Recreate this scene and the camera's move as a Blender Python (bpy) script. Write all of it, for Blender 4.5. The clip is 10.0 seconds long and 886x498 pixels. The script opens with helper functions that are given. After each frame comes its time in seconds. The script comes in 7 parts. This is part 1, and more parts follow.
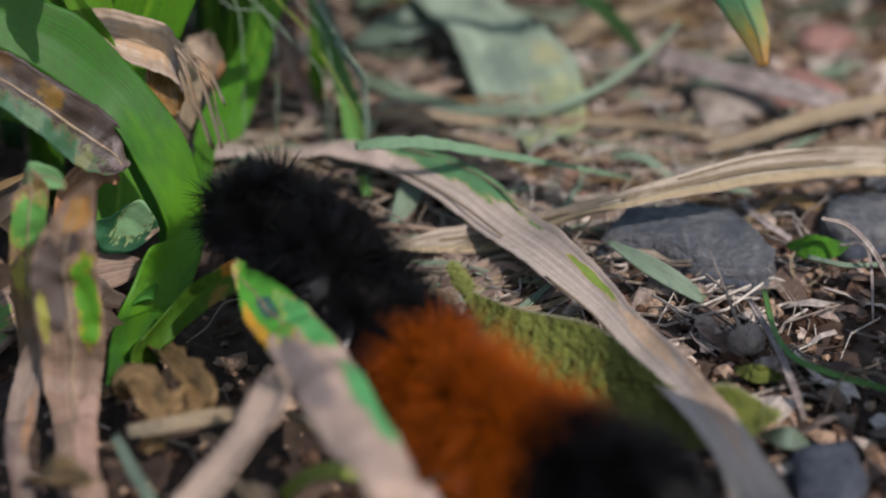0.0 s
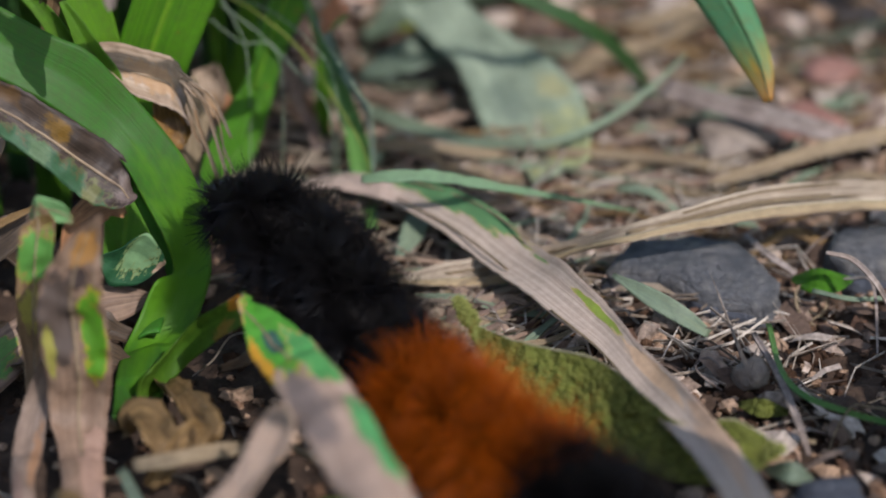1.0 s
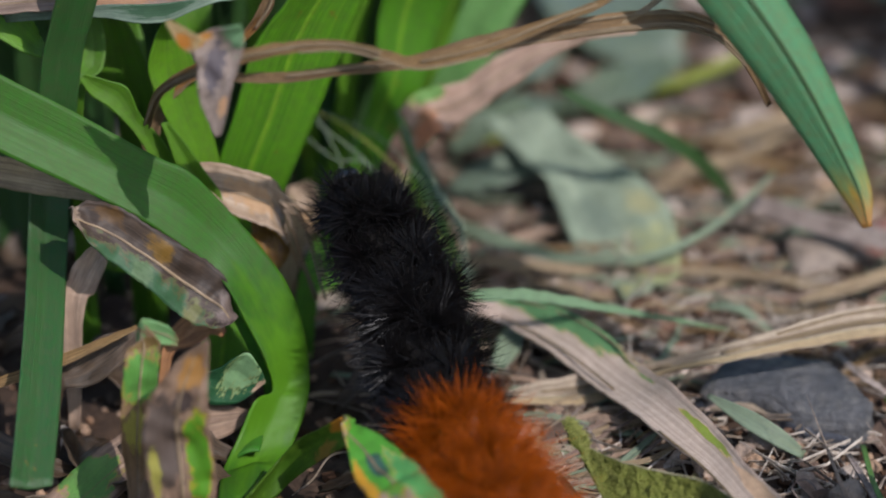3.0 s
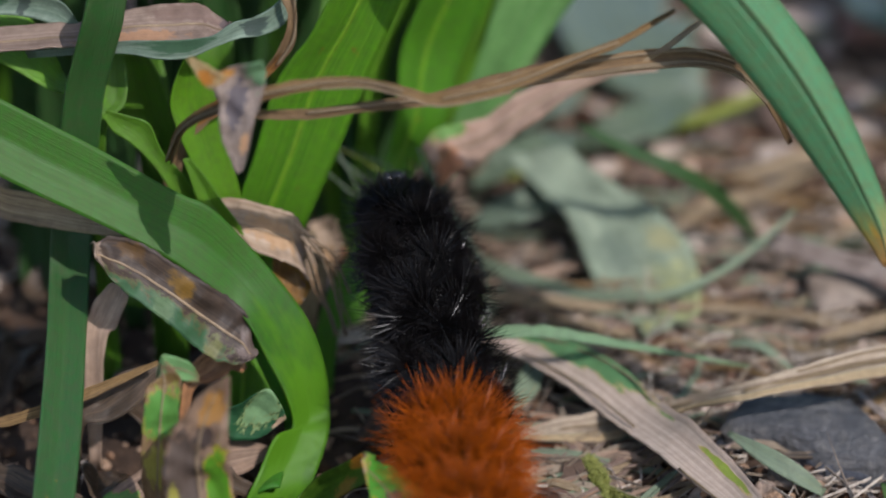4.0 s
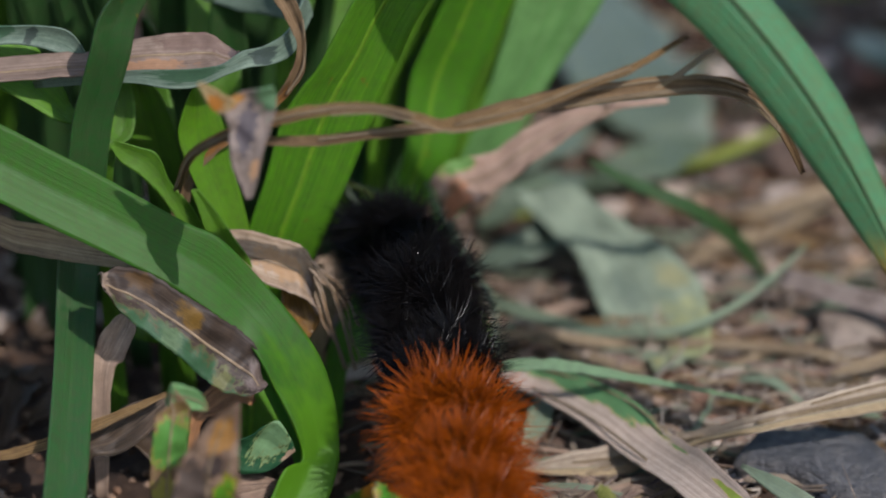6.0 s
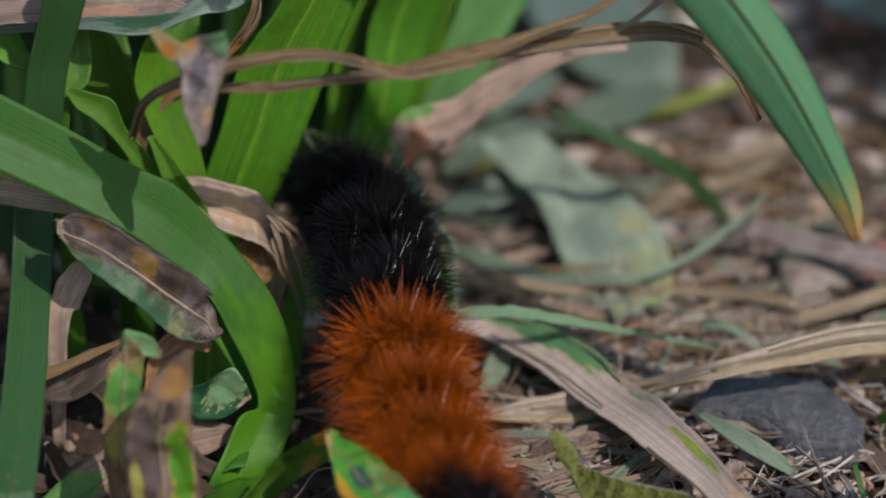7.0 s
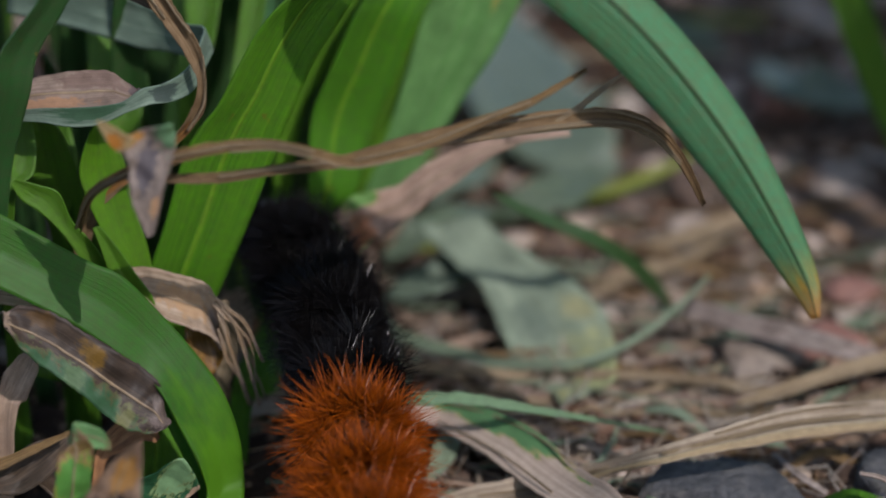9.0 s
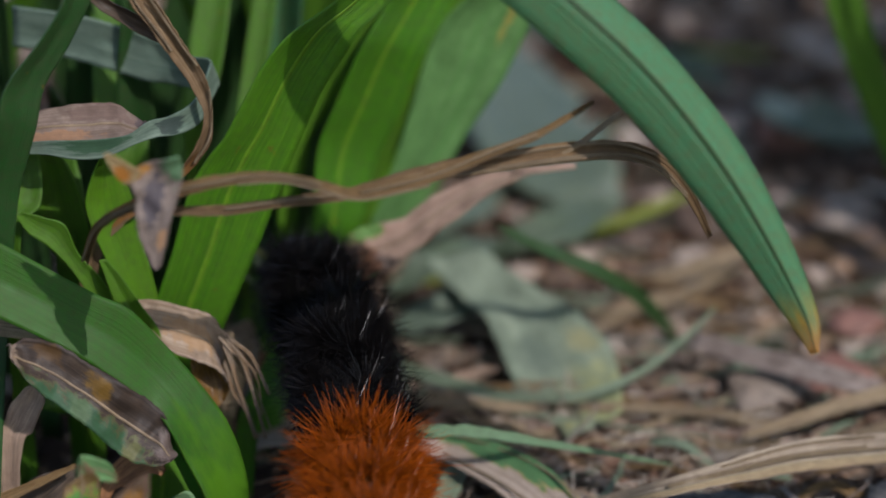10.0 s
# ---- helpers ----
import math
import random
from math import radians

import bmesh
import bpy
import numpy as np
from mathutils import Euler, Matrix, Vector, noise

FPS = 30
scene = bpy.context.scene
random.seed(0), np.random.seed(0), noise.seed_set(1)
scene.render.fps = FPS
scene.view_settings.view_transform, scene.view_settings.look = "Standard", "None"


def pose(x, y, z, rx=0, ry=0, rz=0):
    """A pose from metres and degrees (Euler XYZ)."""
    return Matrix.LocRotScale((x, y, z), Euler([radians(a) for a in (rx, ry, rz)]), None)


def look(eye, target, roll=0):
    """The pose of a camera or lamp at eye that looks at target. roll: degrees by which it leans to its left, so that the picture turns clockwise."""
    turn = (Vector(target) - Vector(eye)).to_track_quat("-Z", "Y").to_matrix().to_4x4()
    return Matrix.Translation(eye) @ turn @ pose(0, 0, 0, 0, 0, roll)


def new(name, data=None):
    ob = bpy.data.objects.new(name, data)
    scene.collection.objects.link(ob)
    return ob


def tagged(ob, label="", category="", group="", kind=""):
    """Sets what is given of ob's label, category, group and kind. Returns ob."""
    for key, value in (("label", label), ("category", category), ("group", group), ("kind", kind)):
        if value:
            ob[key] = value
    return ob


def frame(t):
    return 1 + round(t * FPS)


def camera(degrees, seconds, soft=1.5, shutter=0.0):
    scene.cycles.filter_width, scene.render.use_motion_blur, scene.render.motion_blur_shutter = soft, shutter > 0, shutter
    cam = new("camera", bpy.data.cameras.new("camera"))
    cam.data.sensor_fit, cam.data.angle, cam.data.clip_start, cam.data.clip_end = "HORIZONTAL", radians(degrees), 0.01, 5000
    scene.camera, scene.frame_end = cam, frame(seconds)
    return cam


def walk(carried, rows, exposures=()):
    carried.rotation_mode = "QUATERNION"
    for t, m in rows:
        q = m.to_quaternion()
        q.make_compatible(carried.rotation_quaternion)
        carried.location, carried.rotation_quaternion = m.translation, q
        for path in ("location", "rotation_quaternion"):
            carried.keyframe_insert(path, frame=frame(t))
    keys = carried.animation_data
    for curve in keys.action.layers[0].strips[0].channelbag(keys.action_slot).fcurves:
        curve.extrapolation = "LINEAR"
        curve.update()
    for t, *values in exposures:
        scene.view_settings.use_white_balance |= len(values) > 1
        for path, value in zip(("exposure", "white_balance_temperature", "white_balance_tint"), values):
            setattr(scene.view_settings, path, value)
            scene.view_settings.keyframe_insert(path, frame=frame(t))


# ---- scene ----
MM = 0.001
cam = camera(16, 10.0, soft=1.9)
walk(cam, [
    (0.0, pose(0.00336, -0.2228, 0.10977, 61.746, 0.0, -0.415)),
    (0.5, pose(0.00438, -0.2228, 0.10995, 61.737, 0.0, -0.107)),
    (1.0, pose(0.00347, -0.2228, 0.11106, 62.066, 0.0, -0.268)),
    (1.5, pose(0.00259, -0.2228, 0.11168, 62.248, 0.0, -0.393)),
    (2.0, pose(0.00015, -0.2228, 0.11335, 62.556, 0.0, -0.149)),
    (2.5, pose(0.00000, -0.2228, 0.11350, 63.000, 0.0, -0.000)),
    (3.0, pose(-0.00152, -0.2228, 0.11536, 63.284, 0.0, 0.300)),
    (4.5, pose(-0.00146, -0.2228, 0.11586, 64.341, 0.0, 0.789)),
    (5.0, pose(-0.00248, -0.2228, 0.11511, 65.077, 0.0, 0.633)),
    (5.5, pose(-0.00379, -0.2228, 0.11191, 65.642, 0.0, 0.517)),
    (7.0, pose(0.00041, -0.2228, 0.11129, 64.485, 0.0, 0.595)),
    (7.5, pose(0.00082, -0.2228, 0.11176, 64.370, 0.0, -0.321)),
    (8.0, pose(0.00063, -0.2228, 0.11254, 64.472, 0.0, -0.547)),
    (8.5, pose(-0.00047, -0.2228, 0.11342, 65.122, 0.0, -0.840)),
    (9.0, pose(-0.00154, -0.2228, 0.11208, 65.890, 0.0, -1.020)),
    (9.5, pose(-0.00088, -0.2228, 0.11181, 66.168, 0.0, -0.775)),
    (10.0, pose(-0.00210, -0.2228, 0.11197, 66.507, 0.0, -1.052)),
], exposures=((0.0, 0.22), (5.0, 0.14), (7.0, -0.06), (10.0, -0.26)))
cam.data.dof.use_dof = True
cam.data.dof.focus_distance = 0.2215
cam.data.dof.aperture_fstop = 20

# world, sun and exposure
world = bpy.data.worlds.new("sky")
scene.world = world
world.use_nodes = True
wn = world.node_tree
sky = wn.nodes.new("ShaderNodeTexSky")
sky.sky_type = "NISHITA"
sky.sun_disc = False
SUN = Vector((0.41, -0.58, 0.705)).normalized()
sky.sun_elevation = math.asin(SUN.z)
sky.sun_rotation = math.atan2(SUN.x, SUN.y)
wn.links.new(sky.outputs[0], wn.nodes["Background"].inputs[0])
wn.nodes["Background"].inputs[1].default_value = 0.24
lamp = bpy.data.lights.new("sun", "SUN")
lamp.energy, lamp.angle, lamp.color = 4.9, radians(0.53), (0.985, 0.945, 0.97)
sun = new("sun", lamp)
sun.matrix_world = look(SUN * 2, (0, 0, 0))


# ---------------------------------------------------------------- materials
class Nodes:
    """A small builder for node materials."""

    def __init__(self, name):
        self.mat = bpy.data.materials.new(name)
        self.mat.use_nodes = True
        self.tree = self.mat.node_tree
        self.bsdf = self.tree.nodes["Principled BSDF"]
        self.out = self.tree.nodes["Material Output"]

    def add(self, kind, **sockets):
        node = self.tree.nodes.new(kind)
        for key, value in sockets.items():
            self.put(node, key, value)
        return node

    def put(self, node, key, value):
        socket = node.inputs[int(key[1:])] if key[0] == "_" and key[1:].isdigit() else node.inputs[key]
        if isinstance(value, bpy.types.NodeSocket):
            self.tree.links.new(value, socket)
        else:
            socket.default_value = value

    def math(self, op, a, b=0.0):
        node = self.add("ShaderNodeMath", _0=a, _1=b)
        node.operation = op
        return node.outputs[0]

    def noise(self, vector, scale, detail=4.0, rough=0.6):
        node = self.add("ShaderNodeTexNoise", Scale=scale, Detail=detail, Roughness=rough)
        if vector is not None:
            self.put(node, "Vector", vector)
        return node.outputs["Fac"]

    def ramp(self, fac, stops):
        node = self.add("ShaderNodeValToRGB", Fac=fac)
        el = node.color_ramp.elements
        while len(el) < len(stops):
            el.new(0.5)
        for e, (pos, col) in zip(el, stops):
            e.position, e.color = pos, (*col, 1)
        return node.outputs[0]

    def mix(self, fac, a, b, mode="MIX"):
        node = self.tree.nodes.new("ShaderNodeMix")
        node.data_type, node.blend_type = "RGBA", mode
        for idx, value in ((0, fac), (6, a), (7, b)):
            if isinstance(value, bpy.types.NodeSocket):
                self.tree.links.new(value, node.inputs[idx])
            else:
                node.inputs[idx].default_value = (*value, 1) if isinstance(value, tuple) else value
        return node.outputs[2]

    def scaled(self, vector, s):
        node = self.add("ShaderNodeMapping", Vector=vector)
        node.inputs["Scale"].default_value = s
        return node.outputs[0]

    def bump(self, height, strength, distance):
        node = self.add("ShaderNodeBump", Height=height, Strength=strength, Distance=distance)
        return node.outputs[0]


def leaf(name, green, green2, dead, edge=(0.36, 0.28, 0.04), rust=(0.32, 0.16, 0.05), c=-1.0, av=0.0, amp=0.0,
         patch=260.0, clear=0.35, gloss=0.42, streak=0.35, vein=22.0, spots=0.0, grain=0.4, zones=(), lit_zones=(), shine=0.35, glow=(1.0, 1.0, 0.35), pits=0.0):
    """A blade's skin: two greens, dying to the dead tones where c + av*v + amp*noise is high."""
    k = Nodes(name)
    uv = k.add("ShaderNodeTexCoord")
    sep = k.add("ShaderNodeSeparateXYZ", Vector=uv.outputs["UV"])
    u, v = sep.outputs[0], sep.outputs[1]
    obj = uv.outputs["Object"]
    fibres = k.ramp(k.noise(k.scaled(uv.outputs["UV"], (vein, 1.6, 1)), 1.0, 4.0, 0.65), [(0.36, (0, 0, 0)), (0.64, (1, 1, 1))])
    large = k.noise(obj, 110.0, 3.0)
    fine = k.noise(obj, 1600.0, 4.0, 0.7)
    alive = k.mix(large, green, green2)
    alive = k.mix(k.math("MULTIPLY", fibres, streak), alive, (min(1, green2[0] * 2.0), min(1, green2[1] * 1.7), green2[2] * 1.2))
    m = k.math("MULTIPLY", v, av)
    run = k.math("ADD", k.math("MULTIPLY", k.noise(k.scaled(uv.outputs["UV"], (patch / 80.0, patch / 30.0, 1)), 1.0, 3.0, 0.5), 0.85), k.math("MULTIPLY", k.noise(obj, patch * 1.6, 4.0, 0.6), 0.15))
    m = k.math("ADD", m, k.math("MULTIPLY", k.math("SUBTRACT", run, 0.5), amp))
    m = k.math("ADD", m, c)
    warp = k.math("MULTIPLY", k.math("SUBTRACT", k.noise(k.scaled(uv.outputs["UV"], (4.0, 16.0, 1)), 1.0, 4.0, 0.55), 0.5), 1.3)

    def zone(u0, v0, ru, rv):
        du = k.math("DIVIDE", k.math("SUBTRACT", u, u0), ru)
        dv = k.math("DIVIDE", k.math("SUBTRACT", v, v0), rv)
        r = k.math("ADD", k.math("SQRT", k.math("ADD", k.math("MULTIPLY", du, du), k.math("MULTIPLY", dv, dv))), warp)
        return k.ramp(r, [(0.45, (1, 1, 1)), (1.0, (0, 0, 0))])

    for u0, v0, ru, rv, weight in zones:
        m = k.math("ADD", m, k.math("MULTIPLY", zone(u0, v0, ru, rv), weight))
    d1, d2, d3 = dead
    withered = k.mix(fibres, d1, d2)
    withered = k.mix(k.ramp(k.noise(k.scaled(uv.outputs["UV"], (vein * 0.6, 3.0, 1)), 1.0, 5.0, 0.6), [(0.42, (0, 0, 0)), (0.66, (1, 1, 1))]), withered, d3)
    withered = k.mix(k.ramp(k.noise(obj, 120.0, 4.0, 0.6), [(0.45, (0, 0, 0)), (0.7, (0.5, 0.5, 0.5))]), withered, tuple(x * 0.8 for x in d3))
    fac = k.ramp(m, [(0.36, (0, 0, 0)), (0.58, (1, 1, 1))])
    rim = k.ramp(m, [(0.27, (0, 0, 0)), (0.41, (0.85, 0.85, 0.85)), (0.50, (0.75, 0.75, 0.75)), (0.66, (0, 0, 0))])
    tone = k.mix(fac, alive, withered)
    some = k.ramp(k.noise(k.scaled(uv.outputs["UV"], (3.0, 9.0, 1)), 1.0, 3.0), [(0.42, (0.2, 0.2, 0.2)), (0.62, (0.95, 0.95, 0.95))])
    tone = k.mix(k.math("MULTIPLY", rim, some), tone, k.mix(fac, edge, rust))
    tone = k.mix(k.ramp(fine, [(0.35, (0, 0, 0)), (0.75, (0.35, 0.35, 0.35))]), tone, tuple(x * 0.45 for x in d3))
    # zones where light through the leaf is painted into its colour
    for u0, v0, ru, rv, colour in lit_zones:
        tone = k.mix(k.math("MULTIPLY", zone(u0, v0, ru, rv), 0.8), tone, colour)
    if spots:
        dots = k.ramp(k.noise(obj, 900.0, 2.0), [(0.70, (0, 0, 0)), (0.76, (spots, spots, spots))])
        tone = k.mix(dots, tone, (0.22, 0.12, 0.02))
    relief = k.math("ADD", fibres, k.math("MULTIPLY", fine, 0.4))
    if pits:
        relief = k.math("ADD", k.math("MULTIPLY", k.noise(obj, pits, 3.0, 0.6), 16.0), k.math("MULTIPLY", relief, 0.3))
    normal = k.bump(relief, grain, 0.00012)
    k.put(k.bsdf, "Base Color", tone)
    k.put(k.bsdf, "Roughness", k.math("ADD", k.math("MULTIPLY", fine, 0.3), gloss - 0.1))
    k.put(k.bsdf, "Normal", normal)
    k.put(k.bsdf, "Specular IOR Level", shine)
    thin = k.add("ShaderNodeBsdfTranslucent", Color=k.mix(0.75, tone, k.mix(1.0, tone, glow, "MULTIPLY")), Normal=normal)
    both = k.add("ShaderNodeMixShader", Fac=clear, _1=k.bsdf.outputs[0], _2=thin.outputs[0])
    k.put(k.out, "Surface", both.outputs[0])
    return k.mat


def painted(name, ground, streak, patches, clear=0.35, gloss=0.5, shine=0.3, vein=16.0, grain=0.4, soft=0.16, glow=(1.0, 0.95, 0.5), blot=0.55):
    """A withering skin: streaked ground tones, then patches (u, v, half width, half length, colour, rim colour) with uneven edges."""
    k = Nodes(name)
    uv = k.add("ShaderNodeTexCoord")
    sep = k.add("ShaderNodeSeparateXYZ", Vector=uv.outputs["UV"])
    u, v = sep.outputs[0], sep.outputs[1]
    obj = uv.outputs["Object"]
    fibres = k.noise(k.scaled(uv.outputs["UV"], (vein * 1.3, 0.7, 1)), 1.0, 5.0, 0.65)
    blotch = k.noise(k.scaled(uv.outputs["UV"], (3.0, 9.0, 1)), 1.0, 4.0, 0.6)
    fine = k.noise(obj, 1700.0, 4.0, 0.7)
    tone = k.mix(k.ramp(fibres, [(0.38, (0, 0, 0)), (0.62, (1, 1, 1))]), ground, streak)
    tone = k.mix(k.ramp(blotch, [(0.42, (0, 0, 0)), (0.7, (blot, blot, blot))]), tone, tuple(x * 0.45 for x in ground))
    warp = k.math("MULTIPLY", k.math("SUBTRACT", k.noise(k.scaled(uv.outputs["UV"], (5.0, 17.0, 1)), 1.0, 6.0, 0.65), 0.5), 2.4)
    for u0, v0, ru, rv, colour, rim in patches:
        du = k.math("DIVIDE", k.math("SUBTRACT", u, u0), ru)
        dv = k.math("DIVIDE", k.math("SUBTRACT", v, v0), rv)
        r = k.math("ADD", k.math("SQRT", k.math("ADD", k.math("MULTIPLY", du, du), k.math("MULTIPLY", dv, dv))), warp)
        body = k.mix(k.ramp(fibres, [(0.35, (0, 0, 0)), (0.7, (0.6, 0.6, 0.6))]), colour, tuple(min(1, x * 1.45) for x in colour))
        if rim:
            tone = k.mix(k.ramp(r, [(0.95, (0.9, 0.9, 0.9)), (0.95 + soft * 2.2, (0, 0, 0))]), tone, rim)
        tone = k.mix(k.ramp(r, [(0.9 - soft, (1, 1, 1)), (0.9 + soft * 0.6, (0, 0, 0))]), tone, body)
    tone = k.mix(k.ramp(fine, [(0.4, (0, 0, 0)), (0.8, (0.3, 0.3, 0.3))]), tone, tuple(x * 0.3 for x in ground))
    normal = k.bump(k.math("ADD", fibres, k.math("MULTIPLY", fine, 0.4)), grain, 0.00012)
    k.put(k.bsdf, "Base Color", tone)
    k.put(k.bsdf, "Roughness", k.math("ADD", k.math("MULTIPLY", fine, 0.3), gloss - 0.1))
    k.put(k.bsdf, "Normal", normal)
    k.put(k.bsdf, "Specular IOR Level", shine)
    thin = k.add("ShaderNodeBsdfTranslucent", Color=k.mix(0.6, tone, k.mix(1.0, tone, glow, "MULTIPLY")), Normal=normal)
    both = k.add("ShaderNodeMixShader", Fac=clear, _1=k.bsdf.outputs[0], _2=thin.outputs[0])
    k.put(k.out, "Surface", both.outputs[0])
    return k.mat


def earth(name, tones, scale, rough=0.9, bump=0.6, fine=1500.0, depth=0.0004, shift=0.25, spec=0.25):
    """Soil, stone and grit: three tones, grain and speckle."""
    k = Nodes(name)
    obj = k.add("ShaderNodeTexCoord").outputs["Object"]
    a = k.noise(obj, scale, 6.0, 0.65)
    b = k.noise(obj, fine, 5.0, 0.7)
    per = k.add("ShaderNodeObjectInfo").outputs["Random"]
    isle = k.add("ShaderNodeNewGeometry").outputs["Random Per Island"]
    tone = k.ramp(k.math("ADD", a, k.math("MULTIPLY", k.math("SUBTRACT", k.math("FRACT", k.math("ADD", per, isle)), 0.5), shift)), [(0.3, tones[0]), (0.52, tones[1]), (0.72, tones[2])])
    tone = k.mix(k.ramp(b, [(0.3, (0.0, 0.0, 0.0)), (0.7, (0.75, 0.75, 0.75))]), tone, tuple(x * 0.4 for x in tones[0]))
    k.put(k.bsdf, "Base Color", tone)
    k.put(k.bsdf, "Roughness", rough)
    k.put(k.bsdf, "Specular IOR Level", spec)
    k.put(k.bsdf, "Normal", k.bump(k.math("ADD", a, k.math("MULTIPLY", b, 0.6)), bump, depth))
    return k.mat


def hair(name, root, tip, rough=0.35, clear=0.3, spec=0.5):
    k = Nodes(name)
    uv = k.add("ShaderNodeTexCoord").outputs["UV"]
    v = k.add("ShaderNodeSeparateXYZ", Vector=uv).outputs[1]
    isle = k.add("ShaderNodeNewGeometry").outputs["Random Per Island"]
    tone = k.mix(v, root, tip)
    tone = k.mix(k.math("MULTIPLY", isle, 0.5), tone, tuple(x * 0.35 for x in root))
    k.put(k.bsdf, "Base Color", tone)
    k.put(k.bsdf, "Roughness", rough)
    k.put(k.bsdf, "Specular IOR Level", spec)
    thin = k.add("ShaderNodeBsdfTranslucent", Color=tone)
    both = k.add("ShaderNodeMixShader", Fac=clear, _1=k.bsdf.outputs[0], _2=thin.outputs[0])
    k.put(k.out, "Surface", both.outputs[0])
    return k.mat


TAN = ((0.29, 0.205, 0.12), (0.41, 0.31, 0.20), (0.16, 0.11, 0.07))
GREYTAN = ((0.26, 0.22, 0.18), (0.40, 0.34, 0.28), (0.13, 0.115, 0.11))
PINK = ((0.44, 0.30, 0.21), (0.58, 0.43, 0.32), (0.32, 0.22, 0.16))
BROWN = ((0.22, 0.128, 0.045), (0.34, 0.215, 0.09), (0.09, 0.052, 0.022))
STRAW = ((0.34, 0.25, 0.145), (0.52, 0.405, 0.26), (0.185, 0.13, 0.08))
LEAF_MID = leaf("leaf_mid", (0.06, 0.185, 0.010), (0.10, 0.25, 0.014), TAN, clear=0.42)
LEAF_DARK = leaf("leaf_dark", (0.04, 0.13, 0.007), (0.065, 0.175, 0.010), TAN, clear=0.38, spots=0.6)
LEAF_LIGHT = leaf("leaf_light", (0.0675, 0.195, 0.0105), (0.0975, 0.24, 0.0165), TAN, clear=0.5)
# very dark green; in the clump it carries shade as colour
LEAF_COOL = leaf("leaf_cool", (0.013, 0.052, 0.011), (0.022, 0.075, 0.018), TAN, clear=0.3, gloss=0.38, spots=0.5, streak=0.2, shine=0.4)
LEAF_TIP = leaf("leaf_tip", (0.05, 0.175, 0.075), (0.08, 0.235, 0.115), ((0.44, 0.24, 0.05), (0.54, 0.34, 0.10), (0.34, 0.13, 0.03)), c=0.6, av=-2.6, amp=0.15, clear=0.4, streak=0.2, edge=(0.52, 0.30, 0.02), rust=(0.45, 0.13, 0.02))
LEAF_STEM = leaf("leaf_stem", (0.05, 0.15, 0.025), (0.09, 0.21, 0.05), TAN, clear=0.3)
LEAF_GREY = leaf("leaf_grey", (0.12, 0.18, 0.125), (0.19, 0.245, 0.175), GREYTAN, c=-0.3, amp=1.2, clear=0.35, edge=(0.3, 0.3, 0.15), rust=(0.3, 0.26, 0.15))
LEAF_TORN = leaf("leaf_torn", (0.10, 0.20, 0.11), (0.17, 0.275, 0.165), GREYTAN, c=-0.4, amp=1.2, clear=0.35, edge=(0.3, 0.3, 0.15), rust=(0.3, 0.26, 0.15))
LEAF_OLIVE = leaf("leaf_olive", (0.13, 0.19, 0.025), (0.22, 0.26, 0.05), TAN, c=-0.1, amp=1.0, clear=0.4)
FUZZY = leaf("leaf_fuzzy", (0.085, 0.105, 0.018), (0.15, 0.17, 0.035), TAN, clear=0.3, gloss=0.6, streak=0.15, spots=0.5, grain=1.0, shine=0.15, pits=1000)
PALE_BLUE = leaf("leaf_pale_blue", (0.06, 0.095, 0.075), (0.115, 0.155, 0.11), GREYTAN, c=-0.25, amp=1.1, clear=0.25, vein=14, edge=(0.26, 0.28, 0.14), rust=(0.26, 0.22, 0.12))
DULL_GREEN = leaf("leaf_dull", (0.045, 0.075, 0.05), (0.085, 0.12, 0.075), GREYTAN, c=-0.2, amp=1.2, clear=0.25, vein=14, edge=(0.2, 0.22, 0.1), rust=(0.2, 0.17, 0.1))
MOTTLE_D = leaf("leaf_mottle_d", (0.06, 0.18, 0.035), (0.10, 0.22, 0.05), ((0.26, 0.165, 0.11), (0.36, 0.25, 0.175), (0.14, 0.09, 0.065)), c=1.0, amp=0.9, patch=150, zones=((0.35, 0.42, 0.6, 0.12, -1.3),), clear=0.35, streak=0.15)
# yellow-green zone paints the sunlight that comes through the lower bend
LEAF_ARCH = leaf("leaf_arch", (0.025, 0.118, 0.009), (0.043, 0.152, 0.014), TAN, clear=0.55, streak=0.2, gloss=0.4, shine=0.25, grain=0.18, glow=(2.3, 1.4, 0.12), vein=30, lit_zones=((0.5, 0.72, 1.1, 0.26, (0.105, 0.27, 0.012)),))
LEAF_INNER = leaf("leaf_inner", (0.03, 0.16, 0.012), (0.05, 0.2, 0.018), TAN, clear=0.4, streak=0.15, gloss=0.4, glow=(1.4, 1.0, 0.15))
LEAF_A = leaf("leaf_a", (0.05, 0.19, 0.008), (0.085, 0.25, 0.012), TAN, c=-0.5, amp=1.5, patch=140, clear=0.5, streak=0.55, grain=0.7, edge=(0.18, 0.26, 0.03), rust=(0.2, 0.17, 0.03), spots=0.5, glow=(1.3, 1.0, 0.15), vein=34)
LEAF_B = leaf("leaf_b", (0.0382, 0.17, 0.0085), (0.0723, 0.238, 0.0119), TAN, clear=0.5, streak=0.55, grain=0.7, spots=0.9, glow=(1.3, 1.0, 0.15), vein=30)
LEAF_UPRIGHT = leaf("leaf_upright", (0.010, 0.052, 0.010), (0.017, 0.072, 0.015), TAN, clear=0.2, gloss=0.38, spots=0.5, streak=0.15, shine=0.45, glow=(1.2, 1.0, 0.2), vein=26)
LEAF_YELLOW = leaf("leaf_yellow", (0.0638, 0.203, 0.0075), (0.105, 0.247, 0.0105), TAN, clear=0.5, streak=0.25, spots=0.8, glow=(1.4, 1.0, 0.12))
